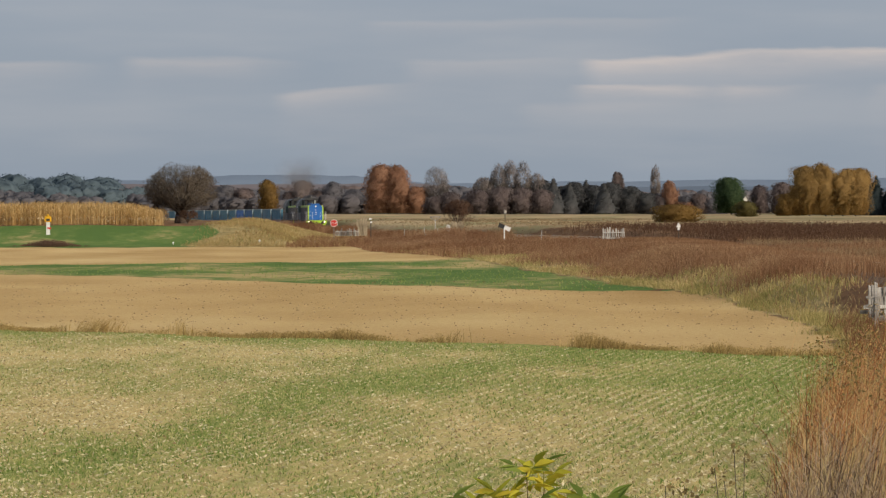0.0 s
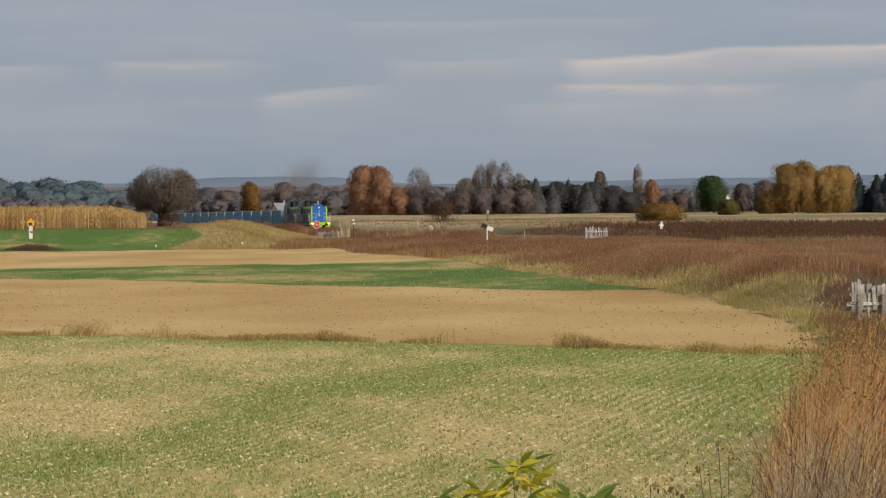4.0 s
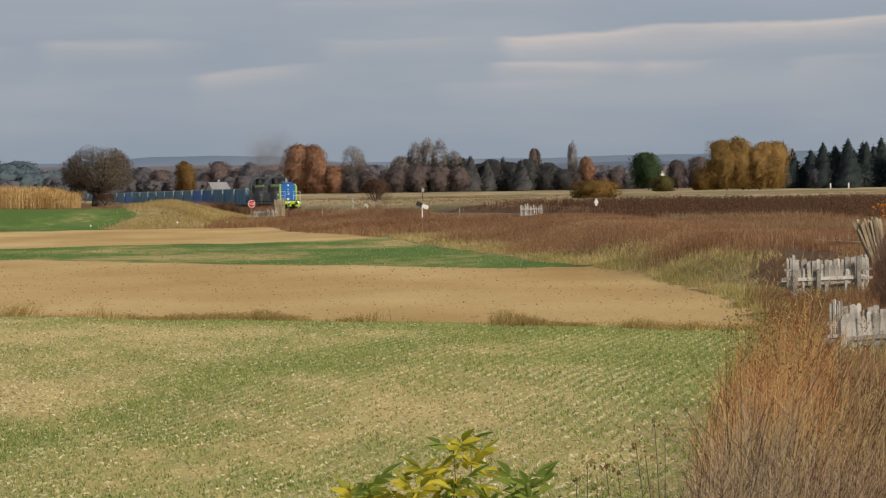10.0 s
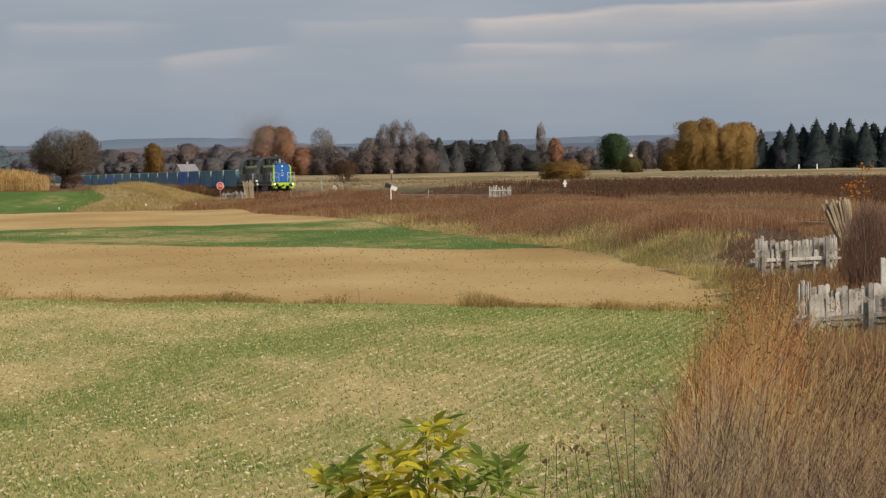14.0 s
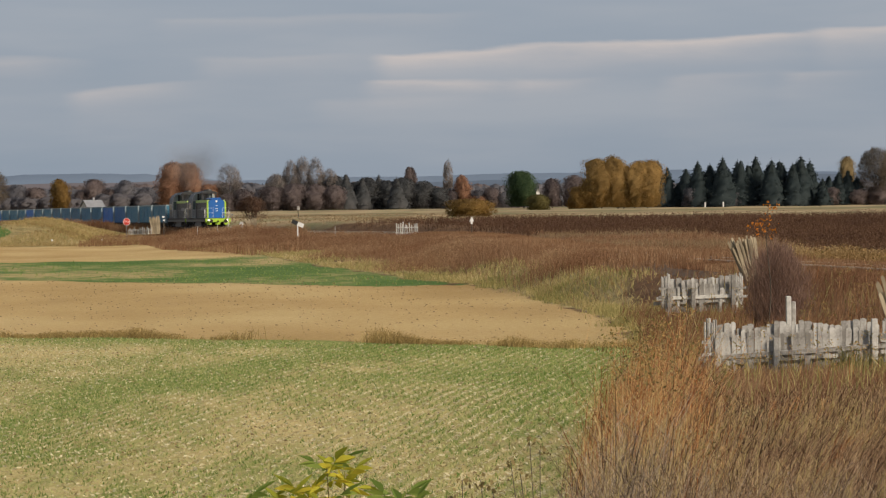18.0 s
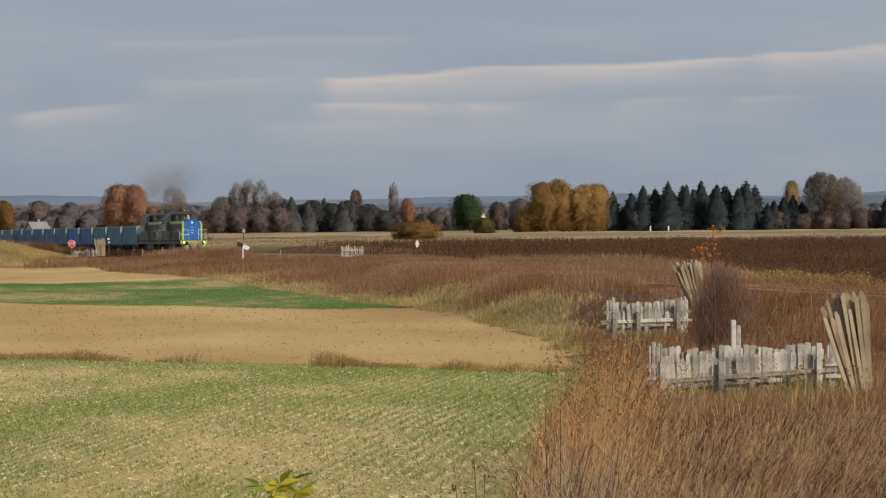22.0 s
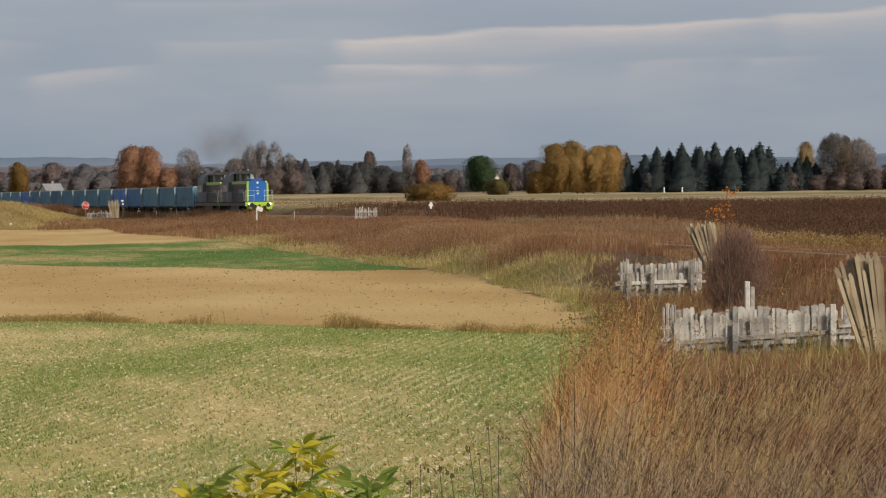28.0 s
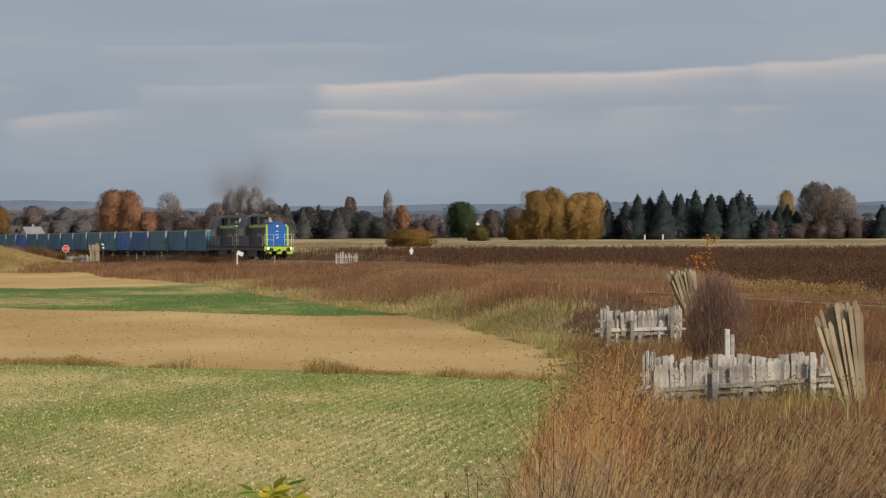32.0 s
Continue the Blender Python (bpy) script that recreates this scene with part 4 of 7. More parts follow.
def meadow():
    rng = np.random.default_rng(11)
    left = lambda y: margin_x(y) + 0.1
    view = lambda y: 0.205 * y + 3
    wide = lambda p, k: k * (0.35 + p[:, 1] / 200)
    # straw grass along the field edge
    p = scatter(rng, 34000, left, lambda y: margin_x(y) + 6.5, 70, 300, lambda x, y: np.clip(1.1 - (x - margin_x(y)) / 3.4, 0, 1) * np.clip(2.2 * lumps(x, y, 0.6) - 0.65, 0.04, 1))
    h = rng.uniform(0.10, 0.34, len(p)) * (0.35 + 1.1 * lumps(p[:, 0], p[:, 1], 0.9))
    stuff("straw_grass", blades(rng, p, h, 0.30, wide(p, 0.022)), M_STRAW, "pale dry grass along the field edge", "grass")
    p = scatter(rng, 34000, left, lambda y: margin_x(y) + 5.5, 95, 330, lambda x, y: np.clip(1.2 - (x - margin_x(y)) / 4.5, 0, 1) * np.clip(1.8 * lumps(x + 3, y, 0.5) - 0.35, 0.06, 1))
    stuff("olive_grass", blades(rng, p, rng.uniform(0.10, 0.32, len(p)), 0.2, wide(p, 0.03)), M_OLIVEGRASS, "olive grass along the field edge", "grass")
    p = scatter(rng, 17000, left, lambda y: margin_x(y) + 8.0, 96, 260, lambda x, y: np.clip(3.2 * lumps(x * 1.2 + 1, y * 0.55, 0.55) - 1.75, 0, 1) * np.clip(1.25 - (x - margin_x(y)) / 7.0, 0, 1))
    stuff("straw_clumps", blades(rng, p, rng.uniform(0.12, 0.32, len(p)), 0.35, wide(p, 0.02)), M_STRAW, "pale clumps of dry grass among herbs", "grass")
    # brown herbs on this side of the track
    rise = lambda x, y: smooth(0.9, 4.4, x - margin_x(y) - 1.6 * (1 - smooth(125, 190, y)) + 1.3 * np.sin(y * 0.13) + 0.5 * np.sin(y * 0.41))
    p = scatter(rng, 62000, left, lambda y: track_x(y) - 1.9, 84, 430, lambda x, y: (0.04 + 0.96 * rise(x, y)) * np.clip(150 / y, 0.4, 1))
    h = (0.5 + 0.35 * lumps(p[:, 0], p[:, 1], 0.21)) * rng.uniform(0.5, 1.1, len(p)) * (0.45 + 0.55 * rise(p[:, 0], p[:, 1]))
    h = np.where((bank_near(p[:, 0], p[:, 1]) > 0.3) & (p[:, 1] > 139), np.where(p[:, 1] > 300, h * 0.45 + 0.50, h * 0.5 + 0.5), h)
    h = np.where(p[:, 1] > 300, h * 0.9, h)
    h = np.where((bank_near(p[:, 0], p[:, 1]) > 0.2) & (p[:, 1] < 139), 0.40 + 0.14 * h, h)
    stuff("brown_herbs", brush(rng, p, h, 0.28, wide(p, 0.016), 4, wide(p, 0.040)), M_HERB, "dense reddish-brown dead herbs beside the track", "herbs")
    # beyond the track: mixed, then dark
    p = scatter(rng, 48000, lambda y: track_x(y) + 2.4, view, 95, 300, lambda x, y: np.clip(150 / y, 0.45, 1))
    tall = 0.35 + 0.4 * lumps(p[:, 0], p[:, 1], 0.16)
    ok = p[:, 1] < dark_from(p[:, 0], p[:, 1]) + rng.normal(0, 8, len(p))
    p, tall = p[ok], tall[ok]
    pale = lumps(p[:, 0] * 0.6 + 4, p[:, 1] * 2.2, 0.12) > rng.normal(0.72, 0.06, len(p))
    q, hq = p[~pale], (tall * rng.uniform(0.55, 1.1, len(p)))[~pale]
    stuff("mixed_herbs", brush(rng, q, hq, 0.28, wide(q, 0.016), 4, wide(q, 0.040)), M_HERB, "reddish-brown dead herbs beyond the track", "herbs")
    q, hq = p[pale], (tall * rng.uniform(0.6, 1.1, len(p)))[pale]
    stuff("straw_patches", brush(rng, q, hq, 0.25, wide(q, 0.02), 3, wide(q, 0.035)), M_DULLSTRAW, "patches of straw-coloured grass beyond the track", "grass")
    p = scatter(rng, 34000, lambda y: track_x(y) + 4, view, 165, 412, lambda x, y: (y > dark_from(x, y)) * np.clip(y / 300, 0.75, 1))
    stuff("dark_herbs", brush(rng, p, rng.uniform(0.45, 0.85, len(p)) * (0.8 + 0.3 * lumps(p[:, 0], p[:, 1], 0.3)), 0.25, 0.04, 2, 0.12), M_DARKHERB, "dark brown stand of dead herbs", "herbs")
    # weeds that have grown over the ballast
    y = np.concatenate([rng.uniform(98, 136, 12000), rng.uniform(136, 330, 14000)])
    x = track_x(y) + rng.uniform(-2.3, 2.3, len(y))
    p = np.stack([x, y, np.full(len(y), -0.3)], 1)
    h = rng.uniform(0.21, 0.31, len(y)) + np.where(y > 134 + 6 * lumps(x, y, 1.1), 0.26, np.where(x > track_x(y) - 0.6, 0.11, 0.0))
    stuff("ballast_weeds", blades(rng, p, h, 0.1, wide(p, 0.03)), M_HERB, "brown weeds grown over the ballast", "herbs")
    y = rng.uniform(98, 152, 9000)
    x = track_x(y) + np.where(rng.uniform(0, 1, len(y)) < 0.5, rng.uniform(-1.15, -0.82, len(y)), rng.uniform(0.35, 0.68, len(y)))
    p = np.stack([x, y, np.full(len(y), -0.3)], 1)
    stuff("rail_weeds", blades(rng, p, rng.uniform(0.24, 0.36, len(y)), 0.05, 0.035), M_HERB, "brown weeds close along the rails", "herbs")
    # tall plumes next to the rails
    p = scatter(rng, 5200, 20.6, 26.0, 143, 151, lambda x, y: np.clip(1.5 - np.abs(x - 23.2) / 2.2, 0, 1))
    stuff("tall_plume_grass", brush(rng, p, rng.uniform(1.05, 1.5, len(p)) * (0.8 + 0.25 * lumps(p[:, 0], p[:, 1], 1.7)), 0.12, 0.03, 3, 0.09), M_OCHREPLUME, "ochre plume grass beside the rails", "grass")
    # grassy bank before the train and round the crossing
    p = scatter(rng, 34000, -27.5, -7, 404, 520, lambda x, y: smooth(-27.5, -25, x) * np.clip(1.4 - np.abs(x + 20) / 11, 0, 1) * (0.2 + 0.8 * lumps(x, y, 0.5)))
    stuff("bank_grass", blades(rng, p, rng.uniform(0.15, 0.45, len(p)) * (0.5 + lumps(p[:, 0], p[:, 1], 0.9)), 0.35, 0.045), M_BANKGRASS, "straw and ochre grass on the low bank", "grass")
    p = scatter(rng, 14000, -27.5, -5, 412, 520, lambda x, y: 0.5 * lumps(x + 9, y, 0.45) ** 1.5)
    stuff("bank_olive_grass", blades(rng, p, rng.uniform(0.2, 0.5, len(p)), 0.3, 0.06), M_OLIVEGRASS, "olive grass on the low bank", "grass")
    p = scatter(rng, 9000, -16, 6, 395, 490, lambda x, y: (x < track_x(y) - 2.4) * (0.2 + 0.8 * lumps(x, y, 0.4)))
    stuff("crossing_herbs", brush(rng, p, rng.uniform(0.3, 0.75, len(p)), 0.25, 0.035, 4, 0.08), M_HERB, "brown herbs round the field crossing", "herbs")
    # tall herbs right before the track, hiding the wheels
    y = rng.uniform(398, 600, 7500)
    x = track_x(y) - rng.uniform(2.3, 5.5, len(y))
    p = np.stack([x, y, land(x, y) - 0.03], 1)
    h = rng.uniform(0.75, 1.25, len(y)) * (0.8 + 0.5 * lumps(x, y, 0.3))
    stuff("trackside_herbs", brush(rng, p, h, 0.25, 0.035, 4, 0.09), M_HERB, "brown herbs growing along the track", "herbs")
    # brown herbs round the far corner of the fields
    y = rng.uniform(286, 440, 11000)
    x = margin_x(y) + rng.uniform(-0.6, 9.0, len(y))
    ok = x < track_x(y) - 2.2
    x, y = x[ok], y[ok]
    p = np.stack([x, y, land(x, y) - 0.03], 1)
    h = rng.uniform(0.4, 0.8, len(y)) * (0.5 + 0.9 * lumps(x, y, 0.35))
    stuff("corner_herbs", brush(rng, p, h, 0.25, 0.035, 3, 0.08), M_HERB, "lumpy brown herbs at the far field corner", "herbs")
    # beyond the track towards the far fields
    p = scatter(rng, 9000, lambda y: track_x(y) + 4, lambda y: track_x(y) + 55, 415, 620, lambda x, y: 0.2 + 0.8 * lumps(x, y, 0.12) ** 2)
    stuff("far_pasture_grass", brush(rng, p, rng.uniform(0.1, 0.3, len(p)), 0.3, 0.05, 2, 0.14), M_DULLSTRAW, "sparse straw grass in the far pasture", "grass")


meadow()


def field_plants():
    rng = np.random.default_rng(23)
    inside = lambda y: margin_x(y) - 0.2
    out = lambda y: -0.118 * y - 1
    ca, sa = math.cos(radians(ROW_TURN)), math.sin(radians(ROW_TURN))
    # young crop in drilled rows
    p = scatter(rng, 175000, out, inside, 37, 121, lambda x, y: np.clip(0.04 + 1.15 * lush(x, y) ** 1.3, 0, 1) * np.clip(72 / y, 0.5, 1) * (y < strip(x, 119.4, 94.4)))
    across = p[:, 0] * ca + p[:, 1] * sa
    shift = (np.round(across / ROW_STEP) * ROW_STEP - across) * rng.uniform(0.15, 1.0, len(p)) * (0.55 + 0.45 * smooth(-5, 1, p[:, 0])) + rng.normal(0, 0.034, len(p))
    p[:, 0] += shift * ca
    p[:, 1] += shift * sa
    stuff("young_crop", blades(rng, p, rng.uniform(0.04, 0.10, len(p)), 0.06, rng.uniform(0.012, 0.030, len(p))), M_SPROUT, "rows of young green crop on pale soil", "crop")
    p = scatter(rng, 130000, out, inside, 37, 121, lambda x, y: np.clip(72 / y, 0.45, 1) * (1 - 0.6 * lush(x, y)) * (0.3 + 0.7 * lumps(x * 1.3, y * 0.5, 0.5)) * (y < strip(x, 119.4, 94.4)))
    across = p[:, 0] * ca + p[:, 1] * sa
    shift = ((np.floor(across / ROW_STEP) + 0.5) * ROW_STEP - across) * rng.uniform(0.1, 1.0, len(p)) * (0.5 + 0.5 * smooth(-5, 1, p[:, 0]))
    p[:, 0] += shift * ca
    p[:, 1] += shift * sa
    p[:, 2] += 0.045
    stuff("straw_residue", flecks(rng, p, rng.uniform(0.03, 0.10, len(p)), 0.5, 0.17), M_RESIDUE, "pale straw residue between the crop rows", "residue")
    # clods on the harrowed strip and between the rows
    p = scatter(rng, 4200, out, inside, 37, 200, lambda x, y: np.clip(90 / y, 0.3, 1))
    s = rng.uniform(0.015, 0.05, len(p)) * (0.6 + p[:, 1] / 250)
    k = np.array([(1, 0, 0), (-0.5, 0.86, 0), (-0.5, -0.86, 0), (0, 0, 0.8)])
    v = (p + np.array([0, 0, 0.03]))[:, None, :] + k[None] * s[:, None, None]
    f = np.concatenate([np.arange(len(p))[:, None] * 4 + np.array([t]) for t in ((0, 1, 3), (1, 2, 3), (2, 0, 3))])
    stuff("soil_clods", (v.reshape(-1, 3), f), M_CLOD, "crumbly clods of dry soil", "soil")
    # ragged green grass where the bare soil meets the meadow
    y = rng.uniform(98, 190, 6000)
    x = margin_x(y) + rng.normal(0.55, 0.28, len(y)) + 0.35 * np.sin(y * 0.9) * np.sin(y * 0.31)
    ok = lumps(x, y, 0.8) > rng.uniform(0.1, 0.75, len(x))
    p = np.stack([x[ok], y[ok], land(x[ok], y[ok]) - 0.02], 1)
    stuff("margin_grass", blades(rng, p, rng.uniform(0.08, 0.30, len(p)), 0.1, 0.03), M_OLIVEGRASS, "ragged green grass at the soil's edge", "grass")
    # tufts along the edge between crop and bare soil
    x = rng.uniform(-16, 11.5, 9000)
    e = strip(x, 120.2, 95.2) + rng.normal(0, 0.35, len(x))
    ok = (lumps(x, x * 0, 1.9) * lumps(x + 5, x * 0 + 2, 0.7) > rng.uniform(0.0, 0.55, len(x))) & (x < margin_x(e))
    p = np.stack([x[ok], e[ok], land(x[ok], e[ok]) - 0.02], 1)
    h = rng.uniform(0.10, 0.34, len(p)) * (0.40 + 1.2 * lumps(p[:, 0] * 1.7, p[:, 1] * 0, 1.3) ** 2)
    stuff("edge_tufts", brush(rng, p, h, 0.16, 0.020, 4, 0.035, wind=(0.12, 0)), M_TUFT, "low dry tufts between crop and soil", "grass")
    tuft = tagged(new("dry_tuft"), "leaning brown tuft of dead stalks on the field edge", "dry tuft")
    p = np.stack([rng.normal(-10.2, 0.33, 220), rng.normal(116.6, 0.2, 220), np.zeros(220)], 1)
    p[:, 2] = land(p[:, 0], p[:, 1]) - 0.02
    part("stalk", mesh("stalk", *brush(rng, p, rng.uniform(0.12, 0.55, 220), 0.14, 0.012, 3, 0.03, wind=(0.8, 0)), M_TUFT), M_TUFT, tuft)
    # the green strips farther off
    p = scatter(rng, 5500, out, inside, 176, 298, lambda x, y: regions(x, y)[2] * lumps(x, y, 0.22))
    stuff("green_strip", blades(rng, p, rng.uniform(0.06, 0.15, len(p)), 0.08, 0.06), M_STRIP, "dense green crop strip", "crop")
    # maize
    p = scatter(rng, 5200, -66, lambda y: -31.5 - (y - 446) * 0.1, 447, 478, lambda x, y: np.clip(1.5 - (y - 447) / 22, 0.1, 1))
    hh = rng.uniform(2.45, 2.95, len(p)) * (1 - 0.35 * smooth(-37, -32, p[:, 0]))
    stems = blades(rng, p, hh, 0.15, 0.07)
    leaves = np.repeat(p, 5, 0)
    leaves[:, 2] += rng.uniform(0.5, 1.9, len(leaves)) * np.repeat(hh, 5) / 2.4
    arch = blades(rng, leaves, rng.uniform(0.1, 0.5, len(leaves)), 0.4, 0.09, bend=0.8)
    stuff("maize", join(stems, arch), M_CORN, "standing ripe dry maize at the field's end", "maize")
    q = p[p[:, 1] < 455]
    q = q + np.stack([rng.normal(0, 0.1, len(q)), rng.normal(-0.1, 0.05, len(q)), rng.uniform(0.45, 0.95, len(q))], 1)
    stuff("maize_cobs", flecks(rng, q, rng.uniform(0.15, 0.34, len(q))), M_COB, "pale maize cobs low on the stalks", "maize")
    bush = tagged(new("dry_bramble"), "low brown bramble heap at the field's end", "bramble")
    p = np.stack([rng.normal(-40.6, 1.3, 500), rng.normal(408, 0.8, 500), np.zeros(500)], 1)
    p[:, 2] = land(p[:, 0], p[:, 1])
    part("stalk", mesh("stalk", *brush(rng, p, rng.uniform(0.25, 0.8, 500) * np.clip(1.2 - np.abs(p[:, 0] + 40.6) / 3.2, 0.2, 1), 0.4, 0.04, 6, 0.12), M_THICKET), M_THICKET, bush)


field_plants()


def weed_edge(y):
    return np.interp(y, [10, 15, 25, 40, 60, 80], [0.48, 0.94, 1.96, 3.62, 5.82, 8.2])


def foreground():
    rng = np.random.default_rng(37)

    def stand(n, y0, y1, u0, u1, hmin, hmax, lean, width, keep=None):
        y = y0 + (y1 - y0) * rng.uniform(0, 1, n)
        x = weed_edge(y) + y * rng.uniform(u0, u1, n)
        z = land(x, y) - 0.03
        return np.stack([x, y, z], 1), rng.uniform(hmin, hmax, n), lean, width

    def bank(n, y0, y1, u0, u1, share):
        """Places on the weedy bank, thinned by share(x, y, inwards)."""
        y = y0 + (y1 - y0) * rng.uniform(0, 1, n) ** 1.15
        x = weed_edge(y) + y * (u0 + (u1 - u0) * rng.uniform(0, 1, n))
        inward = (x - weed_edge(y)) / y
        ok = rng.uniform(0, 1, n) < share(x, y, inward)
        x, y, inward = x[ok], y[ok], inward[ok]
        return np.stack([x, y, land(x, y) - 0.03], 1), inward

    def rise_of(p, inward):
        """How tall the growth stands: tallest at the field's corner, low before the crib and at the thin edge."""
        y = p[:, 1]
        edge = 0.62 + 0.38 * smooth(-0.005, 0.007, inward)
        corner = np.interp(y, [10, 18, 31, 45, 60, 70], [1.12, 1.22, 1.45, 1.90, 1.90, 0.9])
        open_side = np.interp(y, [10, 18, 31, 45, 60, 70], [1.12, 1.10, 0.95, 0.84, 0.60, 0.36])
        w = smooth(0.012, 0.030, inward)
        return (corner * (1 - w) + open_side * w) * edge * (0.82 + 0.3 * lumps(p[:, 0] * 2.2, y * 0.9, 1.0))

    fade = lambda i: 0.06 + 0.94 * smooth(-0.008, 0.003, i)
    corner = lambda i: 1 - smooth(0.012, 0.027, i)
    kinds_of = (
        ("grey_stalks", M_GREYSTEM, 17000, 10.5, 40, lambda x, y, i: fade(i) * (1 - 0.8 * smooth(0.015, 0.04, i) * (1 - smooth(20, 29, y))) * (0.35 + 0.65 * lumps(x * 2, y * 0.7, 1.1)) * (1 - 0.6 * smooth(28, 38, y)), "grey-brown dead stalks on the bank"),
        ("red_stalks", M_REDSTEM, 8000, 36, 62, lambda x, y, i: fade(i) * (0.05 + 0.95 * corner(i)) * smooth(36, 43, y), "rust-red dead stems at the field corner"),
        ("mauve_stalks", M_MAUVESTEM, 16000, 16, 69, lambda x, y, i: np.maximum(smooth(0.010, 0.030, i), 0.8 * fade(i) * (1 - smooth(34, 40, y))) * (1 - 0.6 * smooth(0.02, 0.045, i) * (1 - smooth(20, 29, y))) * (0.4 + 0.6 * lumps(x * 1.4 + 2, y * 0.5, 1.0)), "mauve-brown dead herbs leaning in the wind"),
        ("straw_stalks", M_STRAW, 9500, 11, 66, lambda x, y, i: fade(i) * (0.25 + 0.75 * smooth(16, 28, y)) * lumps(x * 1.6 + 7, y * 0.6, 0.9) ** 1.3, "pale straw stalks among the dead herbs"),
        # darker copy of the mauve stalks: near-bank shade put into the colour
        ("brown_stalks", M_NEARSTEM, 15000, 10.5, 29, lambda x, y, i: (0.12 + 0.75 * smooth(0.008, 0.030, i)) * (0.5 + 0.5 * lumps(x * 2.5 + 1, y, 1.0)), "dead herbs on the bank with shade painted into their brown"),
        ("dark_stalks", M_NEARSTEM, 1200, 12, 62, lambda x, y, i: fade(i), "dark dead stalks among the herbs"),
    )
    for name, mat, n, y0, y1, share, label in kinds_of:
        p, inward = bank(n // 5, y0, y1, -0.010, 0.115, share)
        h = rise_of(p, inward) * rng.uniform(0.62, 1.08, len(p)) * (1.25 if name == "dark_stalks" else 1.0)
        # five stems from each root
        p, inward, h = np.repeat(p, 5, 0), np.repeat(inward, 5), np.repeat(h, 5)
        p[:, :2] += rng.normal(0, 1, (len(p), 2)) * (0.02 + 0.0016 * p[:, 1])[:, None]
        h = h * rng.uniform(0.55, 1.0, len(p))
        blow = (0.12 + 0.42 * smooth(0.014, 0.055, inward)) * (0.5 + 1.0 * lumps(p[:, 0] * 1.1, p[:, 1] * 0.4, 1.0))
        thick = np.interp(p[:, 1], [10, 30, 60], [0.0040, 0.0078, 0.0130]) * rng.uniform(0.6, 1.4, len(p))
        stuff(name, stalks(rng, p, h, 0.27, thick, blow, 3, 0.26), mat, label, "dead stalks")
        few = rng.uniform(0, 1, len(p)) < 0.10
        at = np.repeat(p[few], 6, 0)
        at[:, 2] += np.repeat(h[few], 6) * rng.uniform(0.4, 1.0, len(at))
        at[:, 0] += np.repeat(h[few], 6) * 0.15
        at[:, :2] += rng.normal(0, 0.05, (len(at), 2)) * np.interp(at[:, 1], [10, 60], [0.8, 1.8])[:, None]
        stuff(name.replace("stalks", "leaflets"), flecks(rng, at, np.interp(at[:, 1], [10, 60], [0.008, 0.026]) * rng.uniform(0.6, 1.6, len(at))), mat, "small withered leaves on " + label, "dead leaves")
    # withered leafy tops standing above the corner
    p, inward = bank(170, 34, 58, -0.003, 0.030, lambda x, y, i: 0.35 + 0 * x)
    h = rise_of(p, inward) * rng.uniform(0.95, 1.12, len(p))
    stuff("tall_stems", stalks(rng, p, h, 0.10, np.full(len(p), 0.009), 0.10, 3, 0.12), M_REDSTEM, "tall reddish stems with withered tops", "dead stalks")
    heads = np.repeat(p + np.stack([0.12 * h, 0 * h, 0.98 * h], 1), 9, 0) + rng.normal(0, 0.055, (len(p) * 9, 3)) * np.array([1, 1, 1.5])
    stuff("seed_heads", flecks(rng, heads, rng.uniform(0.02, 0.05, len(heads))), M_SEED, "olive-brown withered leaves on stem tops", "dead leaves")
    # round the fences
    p, h, lean, w = stand(14000, 66, 118, -0.012, 0.10, 0.3, 0.8, 0.2, 0.02)
    ok = p[:, 0] > margin_x(p[:, 1]) + 0.2
    p, h = p[ok], h[ok] * (0.55 + 0.45 * smooth(80, 84, p[ok][:, 1]))
    stuff("fence_herbs", blades(rng, p, h, lean, rng.uniform(0.01, 0.024, len(p)), wind=(0.2, 0)), M_HERB, "brown herbs and grass round the old fences", "herbs")
    x = np.concatenate([rng.uniform(8.6, 14.4, 3200), rng.uniform(11.2, 15.2, 1600)])
    y = np.concatenate([rng.uniform(69, 79.6, 3200), rng.uniform(100, 111.5, 1600)])
    p = np.stack([x, y, land(x, y) - 0.03], 1)
    stuff("crib_herbs", blades(rng, p, rng.uniform(0.15, 0.45, 4800), 0.2, rng.uniform(0.008, 0.02, 4800), wind=(0.25, 0)), M_HERB, "dead herbs hiding the foot of the crib", "dead herbs")
    p, h, lean, w = stand(2600, 66, 125, -0.02, 0.08, 0.25, 0.7, 0.2, 0.02)
    ok = p[:, 0] > margin_x(p[:, 1]) + 0.2
    stuff("fence_olive_grass", blades(rng, p[ok], h[ok], lean, 0.022), M_OLIVEGRASS, "olive grass round the old fences", "grass")
    # weeds that still carry olive and orange leaves
    ya = rng.uniform(50, 63, 46)
    xa = weed_edge(ya) + ya * rng.uniform(-0.007, 0.018, 46)
    xb, yb = rng.uniform(8.8, 14.6, 50), rng.uniform(70, 79.5, 50)
    xc, yc = rng.uniform(10.8, 17.5, 50), rng.uniform(84, 111, 50)
    x, y = np.concatenate([xa, xb, xc]), np.concatenate([ya, yb, yc])
    h = np.concatenate([rng.uniform(1.15, 1.85, 46), rng.uniform(0.5, 1.1, 50), rng.uniform(0.5, 1.15, 50)])
    p = np.stack([x, y, land(x, y) - 0.03], 1)
